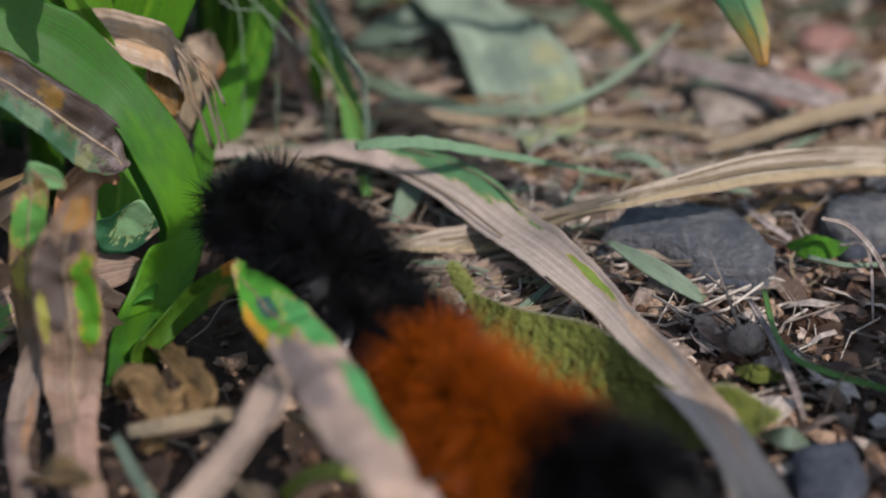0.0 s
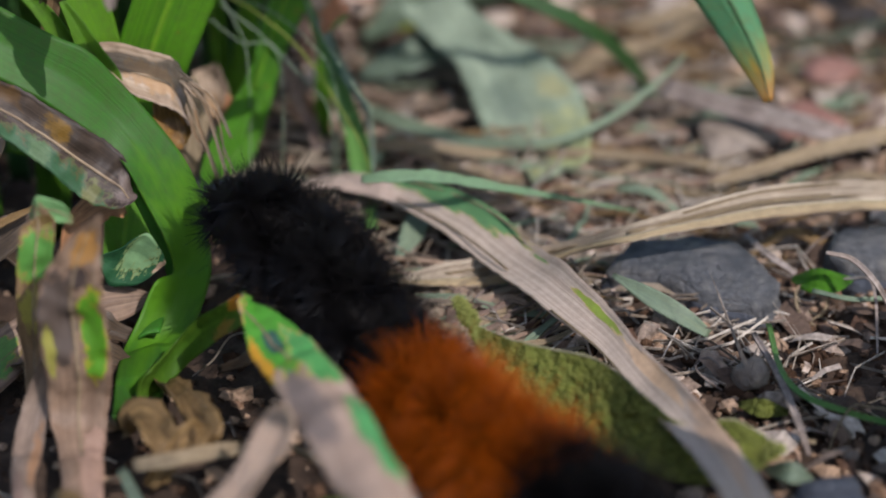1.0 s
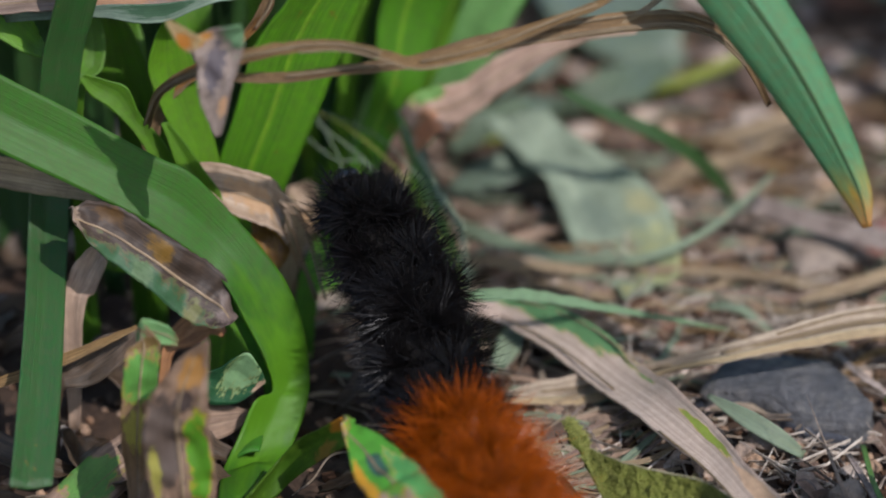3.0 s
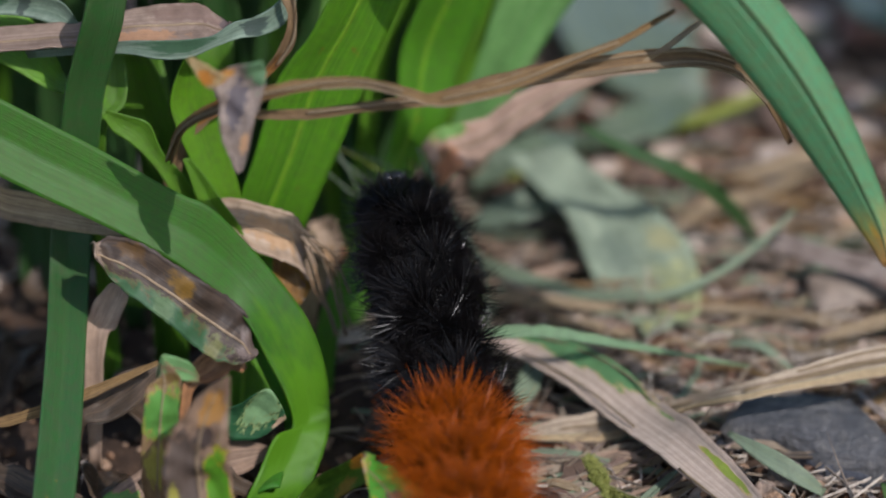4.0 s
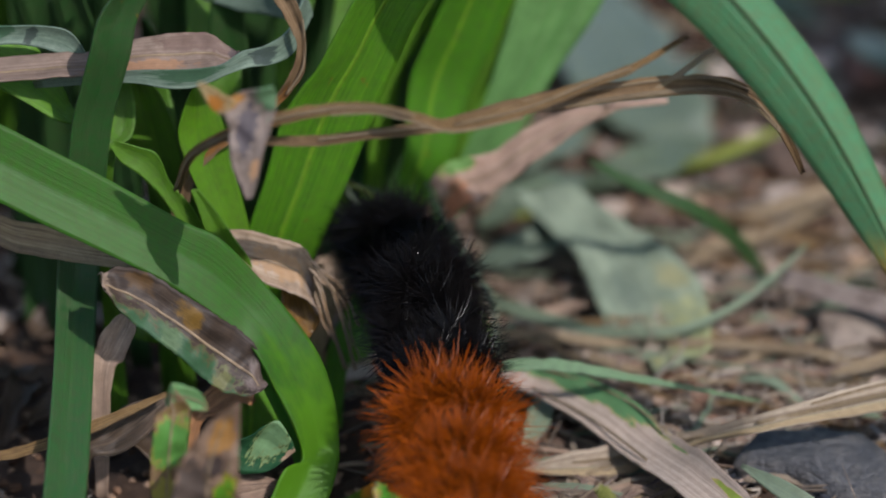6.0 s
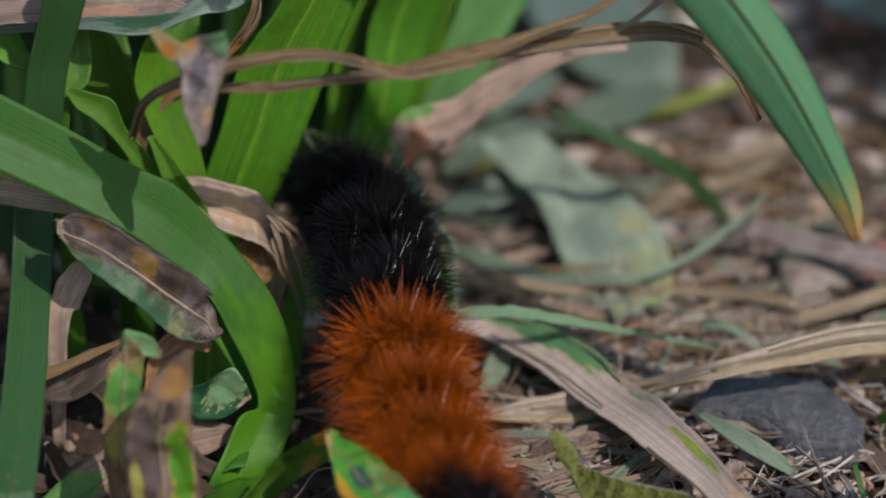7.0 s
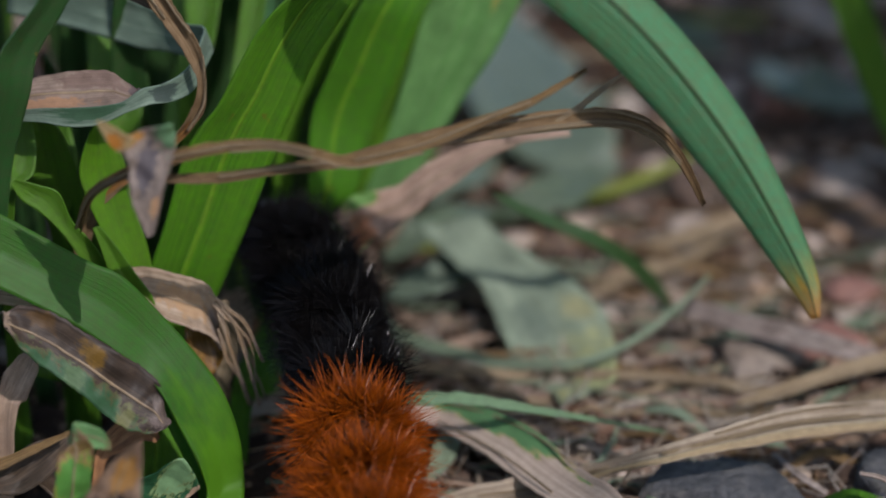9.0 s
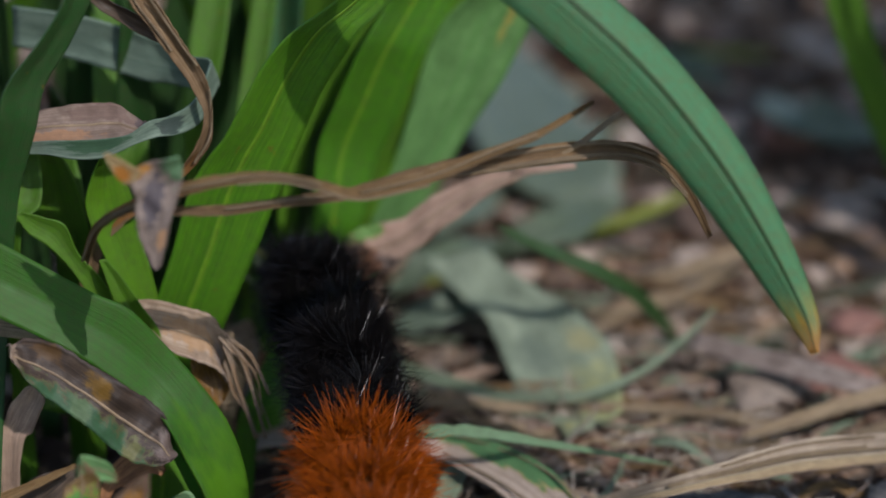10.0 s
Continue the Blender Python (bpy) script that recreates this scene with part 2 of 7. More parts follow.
LEAF_PALE = painted("leaf_pale", (0.135, 0.324, 0.09), (0.216, 0.396, 0.144), ((0.15, 0.08, 0.5, 0.10, (0.45, 0.243, 0.153), (0.378, 0.306, 0.072)), (0.9, 0.93, 0.25, 0.06, (0.414, 0.216, 0.045), (0.36, 0.306, 0.054)), (0.75, 0.78, 0.06, 0.09, (0.324, 0.306, 0.081), None)), clear=0.5, glow=(1.1, 1.0, 0.3))
RIB = leaf("leaf_rib", (0.136, 0.32, 0.016), (0.192, 0.384, 0.028), TAN, clear=0.55, streak=0.2, glow=(1.3, 1.0, 0.15))
LEAF_GREYGREEN = painted("leaf_greygreen", (0.107, 0.158, 0.114), (0.19, 0.247, 0.184), ((0.3, 0.2, 0.5, 0.10, (0.0444, 0.095, 0.0507), None), (0.5, 0.42, 0.5, 0.05, (0.038, 0.0539, 0.0444), None)), clear=0.3, gloss=0.45)
LEAF_COOLPATCH = painted("leaf_cool_patch", (0.017, 0.0765, 0.0298), (0.0298, 0.111, 0.0425), ((0.7, 0.62, 0.5, 0.22, (0.17, 0.289, 0.136), (0.255, 0.255, 0.085)), (0.6, 0.97, 0.5, 0.08, (0.425, 0.281, 0.187), None)), clear=0.35)
# withered tones lowered to hold the dappled shade under the arch
MOTTLE_A = painted("leaf_mottle_a", (0.0325, 0.0225, 0.0166), (0.0768, 0.052, 0.0366), ((0.0, 0.46, 0.42, 0.42, (0.0266, 0.0738, 0.0295), (0.0943, 0.0768, 0.0295)), (0.1, 0.40, 0.34, 0.06, (0.0649, 0.112, 0.0472), None), (0.1, 0.70, 0.34, 0.05, (0.112, 0.112, 0.0413), None), (0.72, 0.46, 0.22, 0.06, (0.13, 0.0708, 0.0118), None), (0.8, 0.25, 0.2, 0.08, (0.0768, 0.0413, 0.0148), None), (0.5, 0.03, 0.9, 0.07, (0.201, 0.148, 0.107), None), (0.55, 0.93, 0.6, 0.10, (0.13, 0.0976, 0.0828), None)), clear=0.3, soft=0.3)
PALE_BROAD = painted("leaf_pale_broad", (0.19, 0.235, 0.165), (0.27, 0.315, 0.22), ((0.8, 0.68, 0.5, 0.25, (0.27, 0.28, 0.13), None), (0.3, 0.88, 0.5, 0.12, (0.26, 0.25, 0.11), None), (0.35, 0.42, 0.25, 0.1, (0.12, 0.15, 0.11), None), (0.2, 0.62, 0.15, 0.08, (0.17, 0.15, 0.09), None), (0.8, 0.4, 0.18, 0.07, (0.29, 0.28, 0.15), None), (0.55, 0.55, 0.08, 0.04, (0.16, 0.13, 0.08), None)), clear=0.3, vein=5, gloss=0.6, soft=0.6)
RIB_DRY = leaf("leaf_rib_dry", (0.24, 0.19, 0.13), (0.34, 0.28, 0.2), TAN, c=1.0, clear=0.3, gloss=0.55)
MOTTLE_B = painted("leaf_mottle_b", (0.189, 0.117, 0.0765), (0.297, 0.198, 0.135), ((0.28, 0.36, 0.34, 0.17, (0.0765, 0.0558, 0.045), None), (0.55, 0.13, 0.35, 0.07, (0.27, 0.135, 0.036), None), (0.78, 0.40, 0.19, 0.15, (0.0675, 0.198, 0.0108), (0.405, 0.288, 0.018)), (0.12, 0.45, 0.10, 0.08, (0.234, 0.216, 0.045), None), (0.75, 0.78, 0.35, 0.12, (0.315, 0.198, 0.144), None), (0.6, 0.24, 0.2, 0.05, (0.045, 0.0315, 0.027), None)), clear=0.35)
MOTTLE_C = painted("leaf_mottle_c", (0.204, 0.119, 0.0595), (0.281, 0.187, 0.102), ((0.5, 0.16, 0.9, 0.16, (0.145, 0.289, 0.111), None), (0.5, 0.36, 0.9, 0.03, (0.136, 0.085, 0.0255), None), (0.5, 0.52, 0.75, 0.12, (0.085, 0.23, 0.0425), (0.34, 0.289, 0.0425)), (0.45, 0.72, 0.4, 0.08, (0.272, 0.238, 0.051), None)), clear=0.38)
MOTTLE_STEM = painted("leaf_mottle_stem", (0.055, 0.13, 0.010), (0.10, 0.19, 0.014), ((0.9, 0.95, 0.4, 0.12, (0.40, 0.18, 0.02), None), (0.4, 0.3, 0.5, 0.2, (0.05, 0.12, 0.008), None), (0.2, 0.75, 0.3, 0.12, (0.20, 0.13, 0.02), None)), clear=0.45, glow=(1.2, 1.0, 0.15))
# the fifth patch is a small dark blue-green spot near the fold
MOTTLE_FOLD = painted("leaf_mottle_fold", (0.34, 0.23, 0.165), (0.50, 0.36, 0.275), ((0.58, 0.18, 0.78, 0.21, (0.065, 0.25, 0.025), (0.48, 0.30, 0.03)), (0.78, 0.33, 0.27, 0.12, (0.075, 0.27, 0.07), (0.46, 0.36, 0.12)), (0.88, 0.60, 0.20, 0.13, (0.075, 0.26, 0.08), (0.48, 0.34, 0.18)), (0.10, 0.26, 0.14, 0.09, (0.46, 0.24, 0.02), None), (0.52, 0.235, 0.22, 0.05, (0.030, 0.085, 0.06), None), (0.25, 0.47, 0.3, 0.12, (0.20, 0.15, 0.125), None)), clear=0.38, soft=0.10)
DEAD_DROP = painted("dead_drop", (0.225, 0.171, 0.144), (0.342, 0.27, 0.225), ((0.85, 0.12, 0.28, 0.22, (0.117, 0.216, 0.108), None), (0.4, 0.42, 0.28, 0.22, (0.0945, 0.0792, 0.0855), None), (0.15, 0.08, 0.3, 0.1, (0.414, 0.198, 0.045), None), (0.75, 0.75, 0.2, 0.09, (0.45, 0.27, 0.153), None)), clear=0.4)
DEAD_ORANGE = painted("dead_orange", (0.42, 0.30, 0.14), (0.50, 0.38, 0.2), ((0.3, 0.6, 0.5, 0.25, (0.38, 0.15, 0.02), None),), clear=0.5)
DEAD_STRIP = painted("dead_strip", (0.18, 0.124, 0.09), (0.285, 0.21, 0.165), ((0.2, 0.7, 0.25, 0.2, (0.15, 0.0975, 0.075), None), (0.8, 0.45, 0.2, 0.2, (0.27, 0.15, 0.0825), None), (0.3, 0.93, 0.5, 0.06, (0.0825, 0.06, 0.0562), None)), clear=0.3, vein=22, grain=0.7)
DEAD_CURL = painted("dead_curl", (0.14, 0.0805, 0.035), (0.28, 0.189, 0.105), ((0.5, 0.75, 0.6, 0.12, (0.21, 0.091, 0.021), None),), clear=0.3, vein=18, grain=0.8)
DEAD_CURLED = painted("dead_curled", (0.28, 0.19, 0.12), (0.46, 0.35, 0.25), ((0.5, 0.55, 0.3, 0.25, (0.34, 0.21, 0.11), None), (0.7, 0.9, 0.5, 0.12, (0.24, 0.19, 0.16), None)), clear=0.35, vein=9, grain=0.7)
DEAD_AMBER = leaf("dead_amber", (0.30, 0.15, 0.03), (0.44, 0.25, 0.06), ((0.30, 0.15, 0.03), (0.46, 0.26, 0.07), (0.13, 0.06, 0.015)), c=1.0, clear=0.5, gloss=0.16, shine=0.8, grain=0.6)
DEAD_GREEN = painted("dead_green", (0.299, 0.229, 0.18), (0.493, 0.4, 0.321), ((0.90, 0.35, 0.30, 0.12, (0.0836, 0.189, 0.0748), (0.37, 0.29, 0.106)), (0.75, 0.59, 0.10, 0.05, (0.176, 0.229, 0.0352), (0.422, 0.299, 0.106)), (0.72, 0.68, 0.2, 0.07, (0.493, 0.334, 0.211), None), (0.8, 0.8, 0.3, 0.08, (0.387, 0.264, 0.176), None), (0.3, 0.22, 0.4, 0.10, (0.352, 0.264, 0.211), None)), clear=0.25, vein=17, grain=0.6, soft=0.12, blot=0.15)
DEAD_ROSE = painted("dead_rose", (0.396, 0.252, 0.18), (0.54, 0.387, 0.297), ((0.2, 0.12, 0.5, 0.12, (0.414, 0.18, 0.09), None), (0.9, 0.2, 0.2, 0.12, (0.153, 0.297, 0.081), (0.405, 0.324, 0.09))), clear=0.4, vein=14)
DEAD_PINK = leaf("dead_pink", PINK[0], PINK[1], PINK, c=1.0, clear=0.35, gloss=0.55, streak=0.5, vein=18, grain=0.7)
DEAD_PALE = leaf("dead_pale", STRAW[0], STRAW[1], STRAW, c=1.0, clear=0.28, gloss=0.5, streak=0.6, vein=18, grain=0.7)
DEAD_BROWN = leaf("dead_brown", BROWN[0], BROWN[1], BROWN, c=1.0, clear=0.2, gloss=0.5, streak=0.5, vein=12, grain=0.7)
DEAD_DARK = leaf("dead_dark", (0.08, 0.05, 0.03), (0.12, 0.08, 0.05), ((0.08, 0.05, 0.03), (0.13, 0.09, 0.06), (0.04, 0.03, 0.02)), c=1.0, clear=0.35, gloss=0.3)
DEAD_RUST = leaf("dead_rust", (0.3, 0.13, 0.05), (0.4, 0.2, 0.09), ((0.30, 0.13, 0.05), (0.42, 0.22, 0.10), (0.16, 0.07, 0.03)), c=1.0, clear=0.2)
DEAD_STALK = leaf("dead_stalk", (0.21, 0.125, 0.052), (0.35, 0.23, 0.115), ((0.21, 0.125, 0.055), (0.36, 0.24, 0.125), (0.10, 0.058, 0.028)), c=1.0, clear=0.3, gloss=0.5, streak=0.5, vein=8, grain=0.9)
STRAW_PALE = leaf("straw_pale", (0.42, 0.33, 0.24), (0.58, 0.48, 0.36), ((0.42, 0.33, 0.24), (0.60, 0.50, 0.38), (0.27, 0.2, 0.14)), c=1.0, clear=0.25, gloss=0.42, streak=0.6, vein=12, grain=0.9)
STRAW_GOLD = leaf("straw_gold", (0.52, 0.39, 0.22), (0.66, 0.51, 0.31), ((0.52, 0.39, 0.22), (0.66, 0.51, 0.31), (0.40, 0.29, 0.17)), c=1.0, clear=0.3, gloss=0.42, streak=0.6, vein=12, grain=0.7)
RIM = leaf("pale_rim", (0.36, 0.34, 0.2), (0.5, 0.46, 0.3), ((0.36, 0.33, 0.2), (0.5, 0.46, 0.31), (0.26, 0.23, 0.14)), c=1.0, clear=0.3, gloss=0.5)
TWIG = earth("twig", ((0.12, 0.09, 0.075), (0.23, 0.18, 0.15), (0.34, 0.28, 0.24)), 500, 0.8)
SOIL = earth("soil", ((0.022, 0.013, 0.008), (0.062, 0.037, 0.023), (0.14, 0.09, 0.058)), 160, 0.95, 0.9, 1100, 0.0008, 0.0)
GRIT = earth("grit", ((0.08, 0.052, 0.037), (0.20, 0.135, 0.095), (0.38, 0.285, 0.22)), 420, 0.95, 1.0, 3200, 0.0004, 0.7, 0.1)
STRAWBITS = earth("straw_bits", ((0.15, 0.115, 0.085), (0.34, 0.275, 0.215), (0.60, 0.52, 0.43)), 240, 0.6, 0.5, 1500, 0.0003, 0.9)
CRUMB = earth("crumb", ((0.045, 0.024, 0.014), (0.165, 0.093, 0.055), (0.40, 0.265, 0.175)), 420, 0.95, 0.9, 3200, 0.0003, 1.1, 0.1)
CLOD = earth("clod", ((0.10, 0.055, 0.035), (0.235, 0.135, 0.088), (0.42, 0.28, 0.20)), 480, 0.95, 1.0, 3000, 0.0004, 0.7, 0.1)
CHAFF = earth("chaff", ((0.11, 0.072, 0.052), (0.28, 0.20, 0.15), (0.56, 0.45, 0.36)), 420, 0.8, 0.9, 2600, 0.0003, 1.1, 0.15)
SLATE = earth("slate", ((0.065, 0.0689, 0.0765), (0.124, 0.121, 0.122), (0.221, 0.202, 0.179)), 420, 0.85, 1.0, 1500, 0.0012, 0.1)
REDSTONE = earth("red_stone", ((0.191, 0.0892, 0.0669), (0.268, 0.137, 0.105), (0.319, 0.191, 0.153)), 200, 0.85)
TANSTONE = earth("tan_stone", ((0.146, 0.106, 0.0784), (0.213, 0.162, 0.123), (0.258, 0.213, 0.174)), 160, 0.85)
DARKSTONE = earth("dark_stone", ((0.04, 0.044, 0.055), (0.075, 0.08, 0.095), (0.13, 0.13, 0.14)), 320, 0.85, 1.0, 1600, 0.0006)
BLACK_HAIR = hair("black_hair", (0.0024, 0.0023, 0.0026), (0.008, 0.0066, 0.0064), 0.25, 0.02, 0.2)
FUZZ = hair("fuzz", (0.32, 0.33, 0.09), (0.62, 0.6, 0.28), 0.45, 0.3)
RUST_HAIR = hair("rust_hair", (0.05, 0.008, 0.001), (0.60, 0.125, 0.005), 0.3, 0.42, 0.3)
SKIN = earth("caterpillar_skin", ((0.006, 0.005, 0.005), (0.010, 0.009, 0.008), (0.014, 0.012, 0.011)), 900, 0.9, 0.5, 2500, 0.0001, 0.0, 0.05)
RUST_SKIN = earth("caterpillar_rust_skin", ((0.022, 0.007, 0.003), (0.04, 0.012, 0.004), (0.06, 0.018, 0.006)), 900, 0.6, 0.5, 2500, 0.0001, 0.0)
SHELL = earth("head_shell", ((0.006, 0.006, 0.008), (0.010, 0.010, 0.012), (0.016, 0.015, 0.017)), 700, 0.28, 0.2, 2500, 0.00005, 0.0, 0.6)


# ---------------------------------------------------------------- builders
def link(name, bm, material, parent=None, label="", at=None, smooth=True):
    me = bpy.data.meshes.new(name)
    for f in bm.faces:
        f.smooth = smooth
    bm.to_mesh(me)
    bm.free()
    me.materials.append(material)
    ob = new(name, me)
    if at is not None:
        ob.location = at
    if parent is not None:
        ob.parent = parent
    if label:
        ob["label"] = label
    return ob


def spline(pts, n):
    """Catmull-Rom through rows of numbers, n steps a span."""
    p = np.array(pts, float)
    p = np.vstack([2 * p[0] - p[1], p, 2 * p[-1] - p[-2]])
    out = []
    for i in range(1, len(p) - 2):
        a, b, c, d = p[i - 1], p[i], p[i + 1], p[i + 2]
        for s in np.arange(n) / n:
            out.append(0.5 * (2 * b + (c - a) * s + (2 * a - 5 * b + 4 * c - d) * s * s + (3 * b - a - 3 * c + d) * s ** 3))
    out.append(p[-2])
    return np.array(out)


def ribbon(pts, n, fold, crinkle, thick, scale=1.0, lift=0.0, across=8, seed=0.0, ridge=0.0, ragged=0.0, crease=False, off=0.0):
    """A leaf blade as a closed shell along pts (x, y, z, width in mm), faced by n."""
    path = spline(pts, 7)
    rows = len(path)
    bm = bmesh.new()
    uv = bm.loops.layers.uv.new("uv")
    grid = [[], []]
    n = Vector(n).normalized()
    side = None
    for i in range(rows):
        a, b = path[max(i - 1, 0)], path[min(i + 1, rows - 1)]
        t = Vector(b[:3] - a[:3]).normalized()
        s = t.cross(n)
        if s.length < 0.15 and side is not None:
            s = side - t * side.dot(t)
        s.normalize()
        if side is not None and s.dot(side) < 0:
            s = -s
        if side is not None:
            s = (s + side * 0.6).normalized()
        side = s
        up = s.cross(t).normalized()
        if up.dot(n) < 0 and i == 0:
            up = -up
        w = max(path[i][3], 0.06)
        rag = [1 + ragged * (noise.noise(Vector((i * 0.45, seed + k * 9, 1))) + 0.6 * noise.noise(Vector((i * 1.7, seed + k * 9, 4)))) for k in (0, 1)]
        here = []
        for j in range(across + 1):
            x = (j / across * 2 - 1) * scale + off
            q = Vector(path[i][:3]) + s * (x * w / 2 * rag[x > 0]) + up * (abs(x) ** (1.0 if crease else 1.3) * w * fold - 0.35 * w * fold + lift + ridge * w * math.sin(x * 8.5 + 0.6 * math.sin(i * 0.2)))
            if crinkle:
                e = noise.noise(Vector((q.x * 0.35 + seed, q.y * 0.35, q.z * 0.35)))
                f = noise.noise(Vector((q.x * 1.1 + seed, q.y * 1.1, q.z * 1.1 + 7)))
                q += up * crinkle * (0.7 * e + 0.35 * f) * min(w, 2.0) * 0.5 + s * crinkle * 0.22 * f * x
            here.append((q, up))
        for k, half in ((0, thick / 2), (1, -thick / 2)):
            grid[k].append([bm.verts.new((q + u * half) * MM) for q, u in here])

    def quad(vs, co):
        f = bm.faces.new(vs)
        for l, c in zip(f.loops, co):
            l[uv].uv = c

    for i in range(rows - 1):
        v0, v1 = i / (rows - 1), (i + 1) / (rows - 1)
        for j in range(across):
            u0, u1 = j / across, (j + 1) / across
            for k in (0, 1):
                g = grid[k]
                vs = [g[i][j], g[i][j + 1], g[i + 1][j + 1], g[i + 1][j]]
                co = [(u0, v0), (u1, v0), (u1, v1), (u0, v1)]
                quad(vs if k == 0 else vs[::-1], co if k == 0 else co[::-1])
        for j, u in ((0, 0.0), (across, 1.0)):
            vs = [grid[0][i][j], grid[0][i + 1][j], grid[1][i + 1][j], grid[1][i][j]]
            co = [(u, v0), (u, v1), (u, v1), (u, v0)]
            quad(vs if j == 0 else vs[::-1], co)
    for i in (0, rows - 1):
        for j in range(across):
            quad([grid[0][i][j], grid[1][i][j], grid[1][i][j + 1], grid[0][i][j + 1]], [(j / across, i / (rows - 1))] * 4)
    bmesh.ops.recalc_face_normals(bm, faces=bm.faces)
    return bm


BLADES = [0]


def fuzz(ob, material, count, length, seed):
    """Short pale hairs on a leaf's skin, as one part of it."""
    rng = random.Random(seed)
    me = ob.data
    faces = [p for p in me.polygons if p.normal.z > -0.2]
    vs, fs = [], []
    for _ in range(count):
        p = rng.choice(faces)
        c = [me.vertices[i].co for i in p.vertices]
        a, b = rng.random(), rng.random()
        q = c[0].lerp(c[1], a).lerp(c[-1].lerp(c[2 if len(c) > 2 else -1], a), b)
        d = (p.normal + Vector((rng.gauss(0, 0.5), rng.gauss(0, 0.5), rng.gauss(0, 0.5)))).normalized()
        s = d.orthogonal().normalized() * 0.022 * MM
        s2 = d.cross(s).normalized() * 0.022 * MM
        k = len(vs)
        vs += [tuple(q + s), tuple(q - s + s2), tuple(q - s - s2), tuple(q + d * length * rng.uniform(0.5, 1.2) * MM)]
        fs += [(k, k + 1, k + 3), (k + 1, k + 2, k + 3), (k + 2, k, k + 3)]
    hairs = bpy.data.meshes.new("fuzz")
    hairs.from_pydata(vs, [], fs)
    hairs.materials.append(material)
    h = new("fuzz", hairs)
    h.parent = ob
    h["label"] = "fine pale fuzz"


def blade(name, pts, material, parent=None, label="", cat="", n=(0, -0.8, 0.6), fold=0.08, crinkle=0.0, midrib=None, base=False, thick=0.16, ridge=0.0, ragged=0.0, crease=False, fibres=0, strip=False):
    """A leaf, straw or stem; its origin lies at the end that holds it."""
    BLADES[0] += 1
    low = min(pts, key=lambda p: p[2])[:3]
    if base:
        low = pts[-1][:3] if cat == "" else pts[0][:3]
    local = [(p[0] - low[0], p[1] - low[1], p[2] - low[2], p[3]) for p in pts]
    at = Vector(low) * MM
    bm = ribbon(local, n, fold, crinkle, thick, seed=BLADES[0] * 3.7, crease=crease, ridge=ridge, ragged=ragged, across=20 if ridge else 8)
    ob = link(name, bm, material, parent, label, at)
    # on the swaying blade this strip is dark, painting the fold's shadow
    if midrib:
        wide = cat == "leaf"
        link("midrib", ribbon(local, n, fold, crinkle, thick * 1.3, 0.03 if wide else 0.07, 0.02, 2, BLADES[0] * 3.7, ridge, ragged, crease), material if wide else midrib, ob, "raised midrib")
    if strip:
        link("fold_strip", ribbon(local, n, fold, crinkle, thick, 0.3, 0.16, 6, BLADES[0] * 3.7, ridge, ragged, crease, 0.62), STRAW_GOLD, ob, "golden folded strip")
        link("crease", ribbon(local, n, fold, crinkle, thick, 0.03, 0.2, 2, BLADES[0] * 3.7, ridge, ragged, crease, 0.30), RIM, ob, "pale sharp crease")
    rng = random.Random(BLADES[0])
    for _ in range(fibres):
        i = rng.randrange(0, len(local) - 4)
        some = local[i:i + rng.randint(3, 4) + 1]
        t = Vector(some[-1][:3]) - Vector(some[0][:3])
        s = t.cross(Vector(n)).normalized()
        u = s.cross(t).normalized()
        off = rng.uniform(-0.5, 0.5)
        strand = [(*(Vector(p[:3]) + s * off * p[3] * (1 + 0.1 * k) + u * rng.uniform(0.1, 0.45)), 0.16) for k, p in enumerate(some)]
        link("fibre", ribbon(strand, n, 0, 0, 0.1, across=2), DEAD_PALE, ob, "split dry fibre")
    if cat:
        tagged(ob, label, cat)
    return ob


